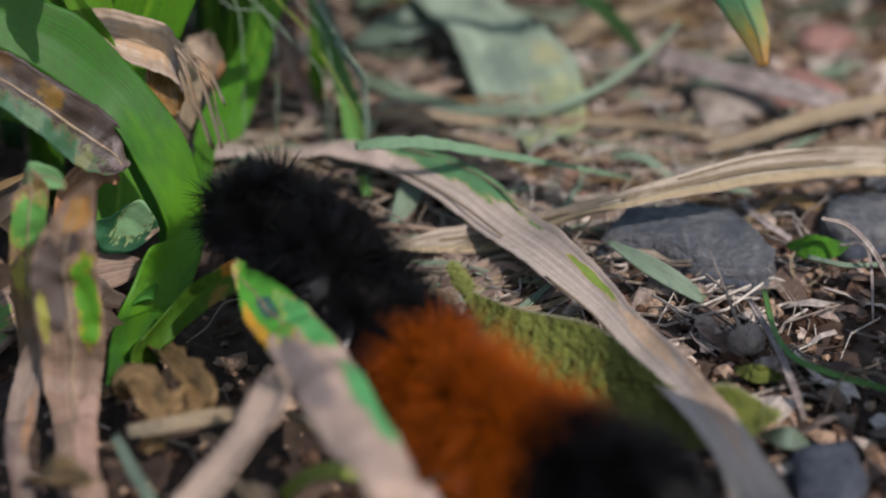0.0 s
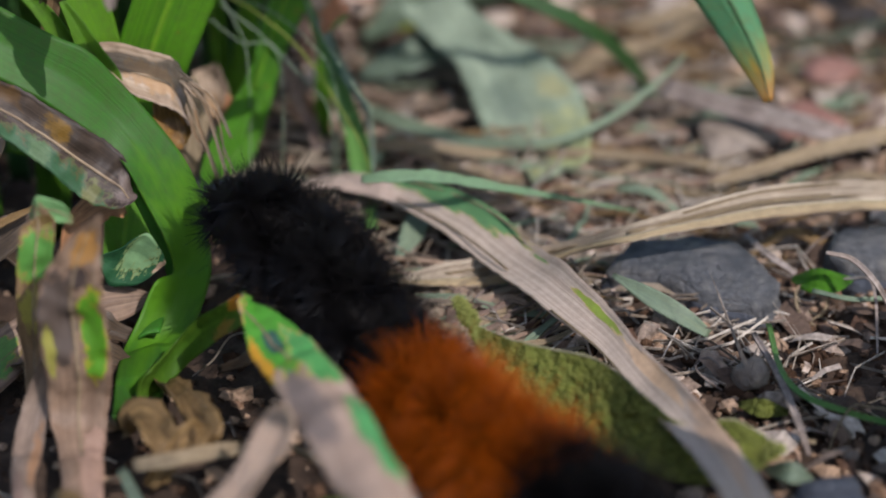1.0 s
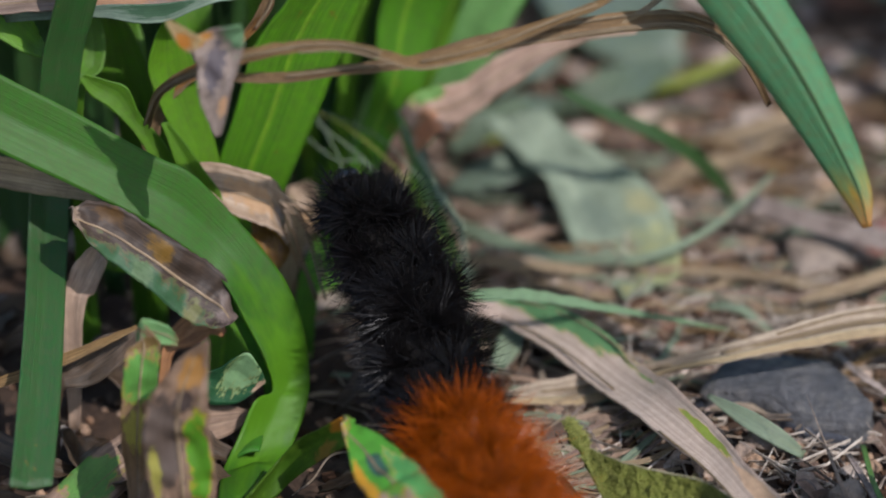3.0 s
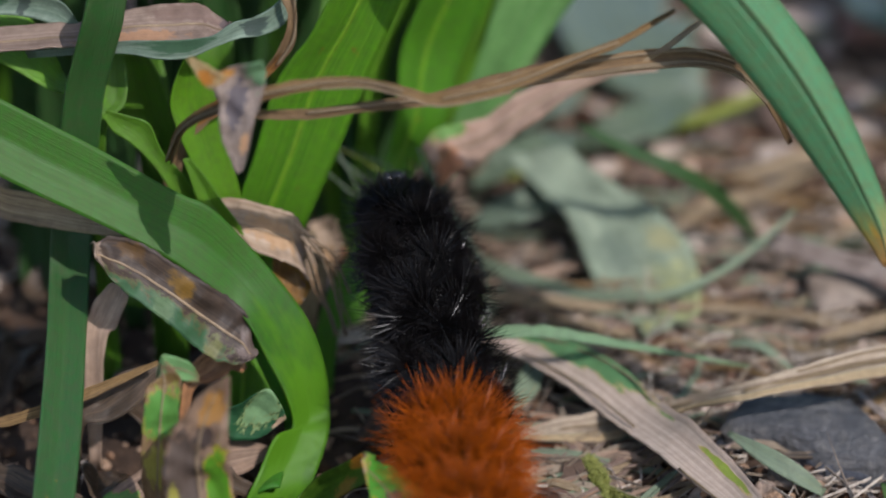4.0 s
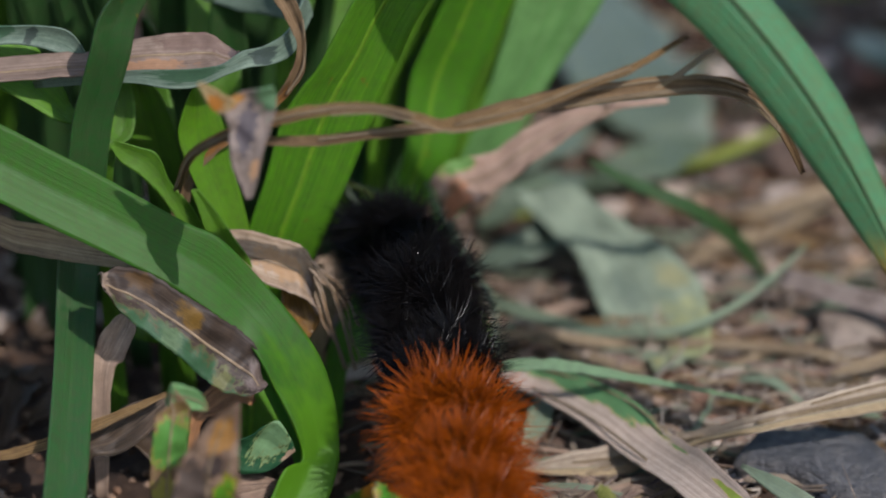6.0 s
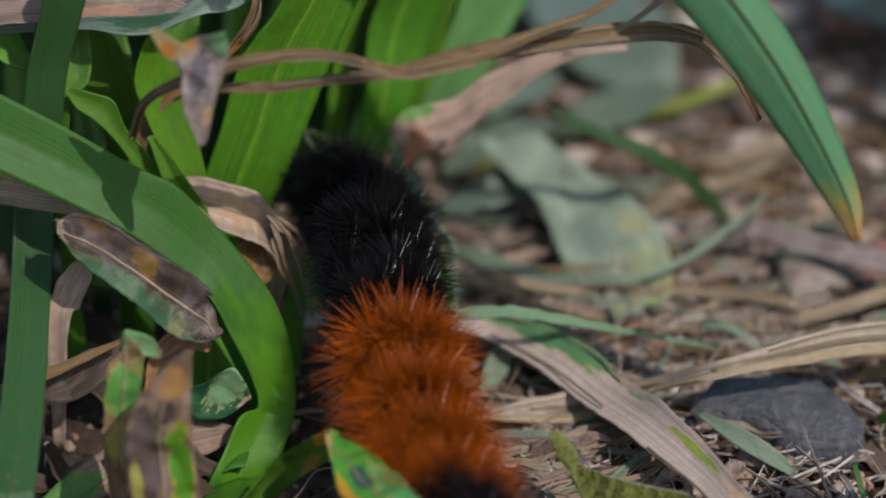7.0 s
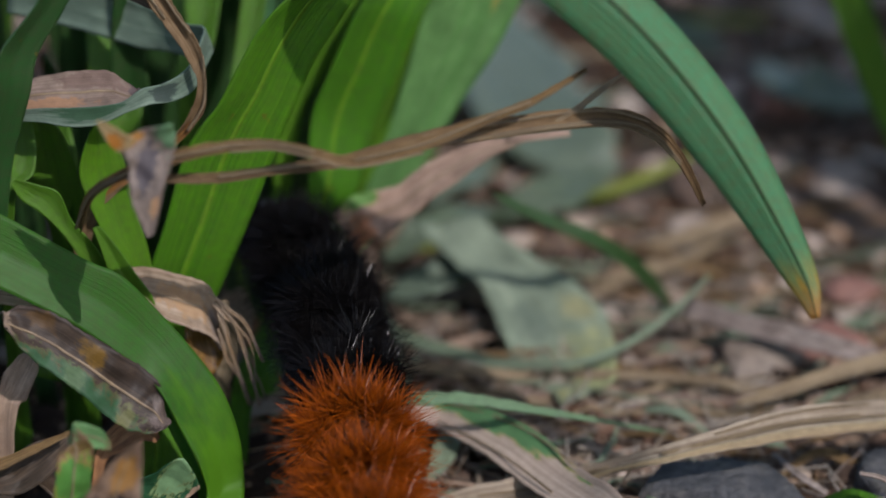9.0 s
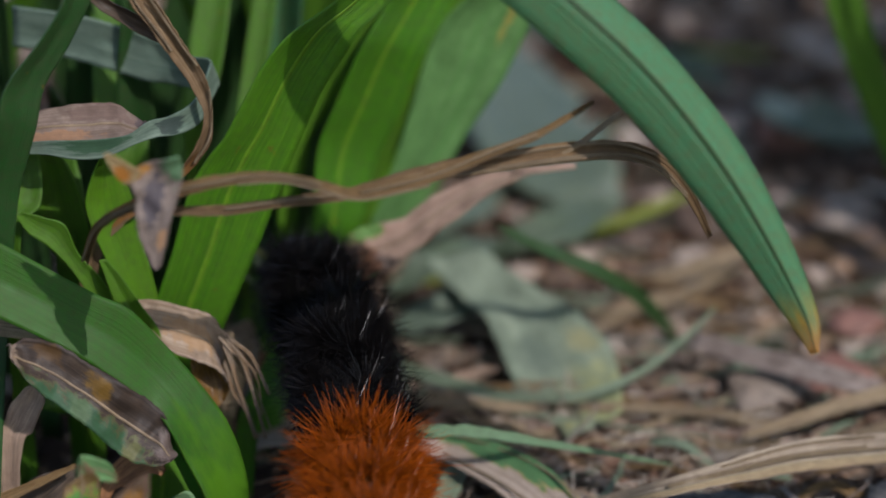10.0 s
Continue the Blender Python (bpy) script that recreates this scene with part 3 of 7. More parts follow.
def span(name, rows, material, parent=None, label="", cat="", fold=0.1, crease=False, rib=None, crinkle=0.0, ragged=0.0, ridge=0.0, fibres=0, thick=0.16, rim=None):
    """A leaf blade between its two edges: rows of x, y, z of one edge and of the other, in mm."""
    BLADES[0] += 1
    seed = BLADES[0] * 3.7
    ends = sorted((rows[0], rows[-1]), key=lambda r: r[2] + r[5])[0]
    low = Vector(((ends[0] + ends[3]) / 2, (ends[1] + ends[4]) / 2, min(ends[2], ends[5])))
    path = spline(rows, 8)
    count, across = len(path), 14

    def shell(s0, s1, steps, lift, half):
        bm = bmesh.new()
        uv = bm.loops.layers.uv.new("uv")
        sheets = ([], [])
        for i, r in enumerate(path):
            a, b = path[max(i - 1, 0)], path[min(i + 1, count - 1)]
            left, right = Vector(r[:3]), Vector(r[3:])
            along = Vector(b[:3] + b[3:] - a[:3] - a[3:]).normalized()
            w = (right - left).length
            out = (right - left).cross(along).normalized()
            if out.y > 0:
                out = -out
            line = []
            for j in range(steps + 1):
                s = s0 + (s1 - s0) * j / steps
                x = s * 2 - 1
                rag = 1 + ragged * (noise.noise(Vector((i * 0.35, seed + 9 * (x > 0), 1))) + 0.7 * noise.noise(Vector((i * 1.5, seed + 9 * (x > 0), 4)))) * abs(x)
                hump = (1 - abs(x)) if crease else (1 - x * x)
                q = left.lerp(right, 0.5 + x * rag / 2) - out * (hump * fold * w) + out * (lift + ridge * w * math.sin(x * 8.5 + 0.6 * math.sin(i * 0.2)))
                if crinkle:
                    e = noise.noise(Vector((q.x * 0.3 + seed, q.y * 0.3, q.z * 0.3)))
                    f = noise.noise(Vector((q.x * 0.95 + seed, q.y * 0.95, q.z * 0.95 + 7)))
                    q += out * crinkle * (0.8 * e + 0.4 * f) * min(w, 3.0) * 0.5
                line.append((q, out))
            for k, h in ((0, half), (1, -half)):
                sheets[k].append([bm.verts.new((q + n * h - low) * MM) for q, n in line])

        def quad(vs, co):
            f = bm.faces.new(vs)
            for loop, c in zip(f.loops, co):
                loop[uv].uv = c

        for i in range(count - 1):
            v0, v1 = i / (count - 1), (i + 1) / (count - 1)
            for j in range(steps):
                u0, u1 = s0 + (s1 - s0) * j / steps, s0 + (s1 - s0) * (j + 1) / steps
                co = [(u0, v0), (u1, v0), (u1, v1), (u0, v1)]
                g = sheets[0]
                quad([g[i][j], g[i][j + 1], g[i + 1][j + 1], g[i + 1][j]], co)
                g = sheets[1]
                quad([g[i + 1][j], g[i + 1][j + 1], g[i][j + 1], g[i][j]], co[::-1])
            for j, u in ((0, s0), (steps, s1)):
                quad([sheets[0][i][j], sheets[0][i + 1][j], sheets[1][i + 1][j], sheets[1][i][j]], [(u, v0), (u, v1), (u, v1), (u, v0)])
        for i in (0, count - 1):
            for j in range(steps):
                quad([sheets[0][i][j], sheets[1][i][j], sheets[1][i][j + 1], sheets[0][i][j + 1]], [(s0 + (s1 - s0) * j / steps, i / (count - 1))] * 4)
        bmesh.ops.recalc_face_normals(bm, faces=bm.faces)
        return bm

    ob = link(name, shell(0.0, 1.0, across, 0.0, thick / 2), material, parent, label, low * MM)
    if rib:
        link("midrib", shell(0.475, 0.525, 2, 0.05, thick * 0.6), rib, ob, "raised midrib")
    if rim:
        link("rim", shell(rim, rim + 0.022, 2, 0.03, thick * 0.6), RIM, ob, "pale thickened edge")
    rng = random.Random(BLADES[0])
    for _ in range(fibres):
        i = rng.randrange(0, len(rows) - 4)
        some = rows[i:i + 4]
        s, d = rng.uniform(-0.05, 1.05), rng.uniform(-0.06, 0.06)
        strand = [(*(Vector(r[:3]).lerp(Vector(r[3:]), s + d * k) - low + Vector((0, -0.2, 0.3)) * rng.random()), 0.16) for k, r in enumerate(some)]
        link("fibre", ribbon(strand, (0, -0.8, 0.6), 0, 0, 0.1, across=2), DEAD_PALE, ob, "split dry fibre")
    if cat:
        tagged(ob, label, cat)
    return ob


def rock(rng, size, flat=1.0, chips=14, level=0):
    """An angular stone: the hull of jittered points, its edges worn."""
    bm = bmesh.new()
    for _ in range(chips):
        p = Vector((rng.gauss(0, 1), rng.gauss(0, 1), rng.gauss(0, 1))).normalized()
        p *= rng.uniform(0.85, 1.1)
        bm.verts.new((p.x * size[0] / 2, p.y * size[1] / 2, p.z * size[2] / 2))
    hull = bmesh.ops.convex_hull(bm, input=bm.verts)
    bmesh.ops.delete(bm, geom=[v for v in hull["geom_interior"] if isinstance(v, bmesh.types.BMVert)], context="VERTS")
    if level:
        bmesh.ops.bevel(bm, geom=bm.edges[:] + bm.verts[:], offset=min(size) * 0.07, segments=1, affect="EDGES", profile=0.5)
        bmesh.ops.subdivide_edges(bm, edges=bm.edges[:], cuts=1, use_grid_fill=True)
        for v in bm.verts:
            v.co += Vector((0, 0, 1)) * noise.noise(v.co * 400) * min(size) * 0.08 + v.co.normalized() * noise.noise(v.co * 900) * min(size) * 0.05
    return bm


def stone(name, x, y, z, size, material, label, seed, rz=0.0, tilt=(0, 0)):
    rng = random.Random(seed)
    ob = link(name, rock(rng, [s * MM for s in size], chips=18, level=1), material, None, "", Vector((x, y, z)) * MM, smooth=False)
    ob.rotation_euler = (radians(tilt[0]), radians(tilt[1]), radians(rz))
    return tagged(ob, label, "stone")


# ---------------------------------------------------------------- ground
def height(x, y):
    """The soil's height in mm at x, y in mm."""
    h = 0.9 * noise.noise(Vector((x * 0.06, y * 0.06, 0))) + 0.7 * noise.noise(Vector((x * 0.17, y * 0.17, 3))) + 0.45 * noise.noise(Vector((x * 0.5, y * 0.5, 9)))
    h += 0.4 * noise.noise(Vector((x * 0.9, y * 0.9, 5)))
    h += 2.5 * math.exp(-(((x + 9) / 7) ** 2 + ((y + 8) / 8) ** 2))
    return h - 0.6


def build_ground():
    bm = bmesh.new()
    step = [-90 + i * 0.75 for i in range(241)]
    far = [100, 120, 160, 220, 320, 500, 900, 2000, 6000, 30000]
    xs = [-f for f in far[::-1]] + step + far
    ys = [-f for f in far[::-1]] + step + far
    grid = [[bm.verts.new((x * MM, y * MM, (height(x, y) if max(abs(x), abs(y)) < 400 else -0.6) * MM)) for x in xs] for y in ys]
    for r0, r1 in zip(grid, grid[1:]):
        for a, b, c, d in zip(r0, r0[1:], r1[1:], r1):
            bm.faces.new((a, b, c, d))
    tagged(link("ground", bm, SOIL), "brown crumbly soil with grit and litter", "ground", kind="structure")


build_ground()
clump = new("grass_clump")
far_clump = new("grass_tuft")
tagged(far_clump, "dark green grass tuft far behind", "grass plant")
tagged(clump, "clump of broad green grass blades, partly withered", "grass plant")


# the green clump
blade("leaf_blade", [(-12.4, 4, -0.5, 2), (-9.5, 4, 20.2, 1.58), (-7.7, 4, 25.3, 1.91), (-4.6, 4, 30.4, 1.98), (-0.7, 5, 35.5, 1.93), (5.3, 6, 43.1, 0.64)],
      LEAF_MID, parent=clump, label="narrow pale green blade", n=(0.4, -0.9, 0.2))
blade("leaf_blade", [(-5.3, 6, -0.5, 1.5), (-4.3, 6, 14.5, 1.07), (-2, 6, 22.7, 1.58), (0.4, 6, 30.1, 1.56), (2.8, 7, 35.7, 1.3), (6.3, 8, 42.5, 0.34)],
      LEAF_LIGHT, parent=clump, label="narrow bright green blade")
# LEAF_COOL strip on the crease paints the dark of the fold
sway = blade("leaf_blade", [(26.3, -30.9, 20.5, 0.62), (25.5, -29.8, 23, 2.23), (22.9, -28.6, 27.9, 3.65), (19.8, -27.4, 32.8, 4.60), (15.9, -26.3, 37.7, 5.02), (11.8, -25.5, 41.8, 5.17), (6.3, -24.5, 46.2, 4.80), (-1.1, -22.5, 50.3, 3.93), (-6, -14, 66, 3.98), (-9, 4, 48, 3.51), (-11, 13, 20, 2.92), (-12, 15, -0.5, 2.34)],
      LEAF_TIP, parent=clump, label="long green blade with a yellow and rust dried tip", fold=-0.36, midrib=LEAF_COOL, base=True, crease=True)
blade("leaf_blade", [(-10.2, -4, 9, 1.3), (-11.6, -8, 7.1, 2.14), (-12.8, -12, 5.8, 1.69), (-13.2, -14, -0.5, 1.2)],
      LEAF_B, parent=clump, label="small green shoot at the base")
blade("leaf_blade", [(-9.1, 14, 10.8, 0.28), (-9.2, 14, 9, 1.2), (-9.5, 14, 7, 1.3), (-9.6, 14, 4.7, 0.93), (-9.7, 14, -0.5, 0.8)],
      LEAF_LIGHT, parent=clump, label="small pale green leaf tip")
# dark skins on the back blades put the clump's deep shade into colour
blade("leaf_blade", [(-46.9, 43.1, -0.5, 2), (-45.8, 42.1, 12.2, 3.2), (-44.2, 41.1, 22.9, 2.9), (-41.5, 38.1, 30.6, 0.4)],
      LEAF_DARK, parent=clump, label="green blade at the back of the clump", fold=0.15, n=(-0.25, -0.9, 0.2))
blade("leaf_blade", [(-44.5, 32.7, -0.5, 2), (-41.7, 31.7, 18.4, 4.5), (-37.7, 30.7, 34.6, 4.1), (-30.9, 27.7, 46.1, 0.4)],
      LEAF_DARK, parent=clump, label="green blade at the back of the clump", fold=0.15, n=(0.28, -0.9, 0.2))
blade("leaf_blade", [(-45.4, 35.3, -0.5, 2), (-43.3, 34.3, 14.7, 3), (-40.3, 33.3, 27.6, 2.7), (-35.2, 30.3, 36.9, 0.4)],
      LEAF_COOL, parent=clump, label="green blade at the back of the clump", fold=0.15, n=(0.08, -0.9, 0.2))
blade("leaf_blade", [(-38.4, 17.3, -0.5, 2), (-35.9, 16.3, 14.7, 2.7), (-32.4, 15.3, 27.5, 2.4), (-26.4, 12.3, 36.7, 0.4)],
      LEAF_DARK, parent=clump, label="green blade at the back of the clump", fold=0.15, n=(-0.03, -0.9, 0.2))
blade("leaf_blade", [(-10.1, 29.1, -0.5, 2), (-8.5, 28.1, 17.7, 2.9), (-6.3, 27.1, 33.2, 2.6), (-2.4, 24.1, 44.3, 0.4)],
      LEAF_DARK, parent=clump, label="green blade at the back of the clump", fold=0.15, n=(-0.35, -0.9, 0.2))
blade("leaf_blade", [(-14.3, 33, -0.5, 2), (-16.9, 32, 15.9, 3.6), (-20.4, 31, 29.8, 3.2), (-26.5, 28, 39.7, 0.4)],
      LEAF_DARK, parent=clump, label="green blade at the back of the clump", fold=0.15, n=(0.11, -0.9, 0.2))
blade("leaf_blade", [(-50.1, 22.7, -0.5, 2), (-48.4, 21.7, 19.4, 3.2), (-46.1, 20.7, 36.4, 2.9), (-42.1, 17.7, 48.5, 0.4)],
      LEAF_DARK, parent=clump, label="green blade at the back of the clump", fold=0.15, n=(-0.3, -0.9, 0.2))
blade("leaf_blade", [(-13.3, 21.6, -0.5, 2), (-14.4, 20.6, 12.2, 2.8), (-16, 19.6, 22.9, 2.5), (-18.8, 16.6, 30.6, 0.4)],
      LEAF_DARK, parent=clump, label="green blade at the back of the clump", fold=0.15, n=(0.19, -0.9, 0.2))
blade("leaf_blade", [(-12, 12.6, -0.5, 2), (-8.3, 11.6, 14.5, 4.3), (-3.1, 10.6, 27.3, 3.9), (5.9, 7.6, 36.4, 0.4)],
      LEAF_COOL, parent=clump, label="green blade at the back of the clump", fold=0.15, n=(0.29, -0.9, 0.2))
blade("leaf_blade", [(-16.5, 34.4, -0.5, 2), (-15.6, 33.4, 12.7, 4.6), (-14.3, 32.4, 23.8, 4.1), (-12, 29.4, 31.7, 0.4)],
      LEAF_DARK, parent=clump, label="green blade at the back of the clump", fold=0.15, n=(-0.29, -0.9, 0.2))
blade("leaf_blade", [(-40.9, 43.7, -0.5, 2), (-44.8, 42.7, 14.9, 2.7), (-50.3, 41.7, 28, 2.4), (-59.8, 38.7, 37.3, 0.4)],
      LEAF_DARK, parent=clump, label="green blade at the back of the clump", fold=0.15, n=(-0.11, -0.9, 0.2))
blade("leaf_blade", [(-19.8, 44.9, -0.5, 2), (-20.3, 43.9, 17, 3.1), (-20.9, 42.9, 31.9, 2.8), (-22.1, 39.9, 42.6, 0.4)],
      LEAF_DARK, parent=clump, label="green blade at the back of the clump", fold=0.15, n=(-0.31, -0.9, 0.2))
blade("leaf_blade", [(-56.9, 36.3, -0.5, 2), (-53.1, 35.3, 17.2, 3.9), (-47.9, 34.3, 32.3, 3.5), (-38.8, 31.3, 43.1, 0.4)],
      LEAF_COOL, parent=clump, label="green blade at the back of the clump", fold=0.15, n=(0.07, -0.9, 0.2))
blade("leaf_blade", [(-35.1, 13, -0.5, 2), (-37.1, 12, 14.2, 3.1), (-40, 11, 26.7, 2.8), (-45, 8, 35.6, 0.4)],
      LEAF_DARK, parent=clump, label="green blade at the back of the clump", fold=0.15, n=(-0.07, -0.9, 0.2))
blade("leaf_blade", [(-27.4, 40.7, -0.5, 2), (-31, 39.7, 18.3, 3.5), (-36.2, 38.7, 34.3, 3.1), (-45, 35.7, 45.8, 0.4)],
      LEAF_COOL, parent=clump, label="green blade at the back of the clump", fold=0.15, n=(-0.23, -0.9, 0.2))
blade("leaf_blade", [(-16.3, 41.7, -0.5, 2), (-17.6, 40.7, 20.1, 4), (-19.4, 39.7, 37.8, 3.6), (-22.6, 36.7, 50.3, 0.4)],
      LEAF_DARK, parent=clump, label="green blade at the back of the clump", fold=0.15, n=(0.25, -0.9, 0.2))
blade("leaf_blade", [(-33.6, 33.6, -0.5, 2), (-35.5, 32.6, 18, 4.6), (-38, 31.6, 33.8, 4.2), (-42.5, 28.6, 45.1, 0.4)],
      LEAF_COOL, parent=clump, label="green blade at the back of the clump", fold=0.15, n=(-0.34, -0.9, 0.2))
blade("leaf_blade", [(-11.4, 43.7, -0.5, 2), (-15.1, 42.7, 17.9, 4.6), (-20.2, 41.7, 33.5, 4.1), (-28.9, 38.7, 44.7, 0.4)],
      LEAF_DARK, parent=clump, label="green blade at the back of the clump", fold=0.15, n=(0.21, -0.9, 0.2))
blade("leaf_blade", [(-46.5, 40.3, -0.5, 2), (-45, 39.3, 19.7, 3.6), (-42.9, 38.3, 36.9, 3.3), (-39.3, 35.3, 49.1, 0.4)],
      LEAF_COOL, parent=clump, label="green blade at the back of the clump", fold=0.15, n=(0.2, -0.9, 0.2))
blade("leaf_blade", [(-13.6, 19.2, -0.5, 2), (-10.2, 18.2, 12, 2.6), (-5.5, 17.2, 22.6, 2.4), (2.6, 14.2, 30.1, 0.4)],
      LEAF_DARK, parent=clump, label="green blade at the back of the clump", fold=0.15, n=(-0.31, -0.9, 0.2))
blade("leaf_blade", [(-19.5, 37.8, -0.5, 2), (-19.1, 36.8, 19.7, 4.5), (-18.5, 35.8, 37, 4.1), (-17.6, 32.8, 49.3, 0.4)],
      LEAF_DARK, parent=clump, label="green blade at the back of the clump", fold=0.15, n=(-0.27, -0.9, 0.2))
blade("leaf_blade", [(-29.6, 39, -0.5, 2), (-27.3, 38, 16.9, 4.6), (-24.1, 37, 31.8, 4.2), (-18.7, 34, 42.4, 0.4)],
      LEAF_COOL, parent=clump, label="green blade at the back of the clump", fold=0.15, n=(-0.38, -0.9, 0.2))
blade("leaf_blade", [(-32.8, 24.6, -0.5, 2), (-34.3, 23.6, 18.9, 3.1), (-36.5, 22.6, 35.5, 2.8), (-40.1, 19.6, 47.3, 0.4)],
      LEAF_COOL, parent=clump, label="green blade at the back of the clump", fold=0.15, n=(0.28, -0.9, 0.2))
blade("leaf_blade", [(-40, 14.5, -0.5, 2), (-37.6, 13.5, 20.1, 3.4), (-34.3, 12.5, 37.6, 3.1), (-28.5, 9.5, 50.1, 0.4)],
      LEAF_COOL, parent=clump, label="green blade at the back of the clump", fold=0.15, n=(-0.07, -0.9, 0.2))
blade("leaf_blade", [(-24.4, 26.7, -0.5, 2), (-20.9, 25.7, 17.5, 4), (-16, 24.7, 32.9, 3.6), (-7.5, 21.7, 43.8, 0.4)],
      LEAF_COOL, parent=clump, label="green blade at the back of the clump", fold=0.15, n=(-0.06, -0.9, 0.2))
blade("leaf_blade", [(-20.1, 17.5, -0.5, 2), (-22.7, 16.5, 19.7, 2.9), (-26.3, 15.5, 36.9, 2.6), (-32.5, 12.5, 49.2, 0.4)],
      LEAF_COOL, parent=clump, label="green blade at the back of the clump", fold=0.15, n=(0.29, -0.9, 0.2))
blade("leaf_blade", [(-9.9, 51.4, -0.5, 2), (-12.5, 50.4, 13.6, 4), (-16.2, 49.4, 25.6, 3.6), (-22.6, 46.4, 34.1, 0.4)],
      LEAF_DARK, parent=clump, label="tall green blade behind the clump", fold=0.15, n=(0.04, -0.9, 0.2))
blade("leaf_blade", [(-6.2, 45.7, -0.5, 2), (-9.6, 44.7, 17.9, 3.1), (-14.4, 43.7, 33.5, 2.8), (-22.5, 40.7, 44.7, 0.4)],
      LEAF_MID, parent=clump, label="tall green blade behind the clump", fold=0.15, n=(-0.11, -0.9, 0.2))
blade("leaf_blade", [(-1.7, 51.7, -0.5, 2), (-0.3, 50.7, 19.1, 3.9), (1.7, 49.7, 35.8, 3.5), (5.1, 46.7, 47.8, 0.4)],
      LEAF_MID, parent=clump, label="tall green blade behind the clump", fold=0.15, n=(0.04, -0.9, 0.2))
blade("leaf_blade", [(0.5, 47.2, -0.5, 2), (4, 46.2, 18.6, 3.7), (8.9, 45.2, 34.9, 3.3), (17.3, 42.2, 46.5, 0.4)],
      LEAF_MID, parent=clump, label="tall green blade behind the clump", fold=0.15, n=(0.09, -0.9, 0.2))
blade("leaf_blade", [(-6.9, 33.1, -0.5, 2), (-8, 32.1, 20.4, 4.1), (-9.6, 31.1, 38.2, 3.7), (-12.2, 28.1, 51, 0.4)],
      LEAF_DARK, parent=clump, label="tall green blade behind the clump", fold=0.15, n=(-0.05, -0.9, 0.2))
blade("leaf_blade", [(-4.3, 44.9, -0.5, 2), (-6, 43.9, 19.1, 4.7), (-8.4, 42.9, 35.8, 4.2), (-12.6, 39.9, 47.7, 0.4)],
      LEAF_DARK, parent=clump, label="tall green blade behind the clump", fold=0.15, n=(0.06, -0.9, 0.2))
blade("leaf_blade", [(-8.4, 43.7, -0.5, 2), (-9.2, 42.7, 14.4, 4.7), (-10.3, 41.7, 27, 4.2), (-12.1, 38.7, 36.1, 0.4)],
      LEAF_DARK, parent=clump, label="tall green blade behind the clump", fold=0.15, n=(-0.14, -0.9, 0.2))
blade("leaf_blade", [(-8, 33.8, -0.5, 2), (-7.2, 32.8, 21.4, 3.8), (-6.1, 31.8, 40.1, 3.4), (-4.1, 28.8, 53.4, 0.4)],
      LEAF_DARK, parent=clump, label="tall green blade behind the clump", fold=0.15, n=(0.24, -0.9, 0.2))
blade("leaf_blade", [(-1.1, 51, -0.5, 2), (-0.4, 50, 15, 3.7), (0.5, 49, 28.1, 3.3), (2.1, 46, 37.5, 0.4)],
      LEAF_COOL, parent=clump, label="tall green blade behind the clump", fold=0.15, n=(0.39, -0.9, 0.2))
blade("leaf_blade", [(-12.8, 50.4, -0.5, 2), (-15.4, 49.4, 22.3, 3.7), (-19.1, 48.4, 41.8, 3.3), (-25.4, 45.4, 55.7, 0.4)],
      LEAF_COOL, parent=clump, label="tall green blade behind the clump", fold=0.15, n=(-0.22, -0.9, 0.2))
blade("leaf_blade", [(-1.4, 44.5, -0.5, 2), (0.1, 43.5, 21.1, 4.5), (2.2, 42.5, 39.6, 4.1), (5.8, 39.5, 52.8, 0.4)],
      LEAF_DARK, parent=clump, label="tall green blade behind the clump", fold=0.15, n=(0.32, -0.9, 0.2))
blade("leaf_blade", [(-2.7, 36.8, -0.5, 2), (-4.1, 35.8, 15.6, 4), (-6.1, 34.8, 29.3, 3.6), (-9.4, 31.8, 39.1, 0.4)],
      LEAF_MID, parent=clump, label="tall green blade behind the clump", fold=0.15, n=(0.32, -0.9, 0.2))
blade("leaf_blade", [(-7.6, 38.8, -0.5, 2), (-9.3, 37.8, 20.8, 3.5), (-11.7, 36.8, 39, 3.2), (-15.9, 33.8, 52, 0.4)],
      LEAF_DARK, parent=clump, label="tall green blade behind the clump", fold=0.15, n=(-0.2, -0.9, 0.2))
blade("leaf_blade", [(0.4, 40.1, -0.5, 2), (3, 39.1, 18.5, 3.5), (6.6, 38.1, 34.8, 3.1), (12.9, 35.1, 46.3, 0.4)],
      LEAF_MID, parent=clump, label="tall green blade behind the clump", fold=0.15, n=(0.1, -0.9, 0.2))
# these four stand out of view to the left, added as shade casters
blade("leaf_blade", [(-51.7, -26.7, -0.5, 2), (-48.7, -27.7, 20.5, 4), (-44.5, -28.7, 38.4, 3.6), (-37.2, -31.7, 51.2, 0.4)],
      LEAF_COOL, parent=clump, label="tall unseen blade added left of the clump", fold=0.15, n=(0.31, -0.9, 0.2))
blade("leaf_blade", [(-60.1, -0.7, -0.5, 2), (-56.5, -1.7, 24, 4.5), (-51.4, -2.7, 45.1, 4.1), (-42.8, -5.7, 60.1, 0.4)],
      LEAF_COOL, parent=clump, label="tall unseen blade added left of the clump", fold=0.15, n=(-0.33, -0.9, 0.2))
blade("leaf_blade", [(-52.7, 7.5, -0.5, 2), (-49.9, 6.5, 21.5, 4.4), (-46, 5.5, 40.3, 4), (-39.3, 2.5, 53.7, 0.4)],
      LEAF_COOL, parent=clump, label="tall unseen blade added left of the clump", fold=0.15, n=(-0.25, -0.9, 0.2))
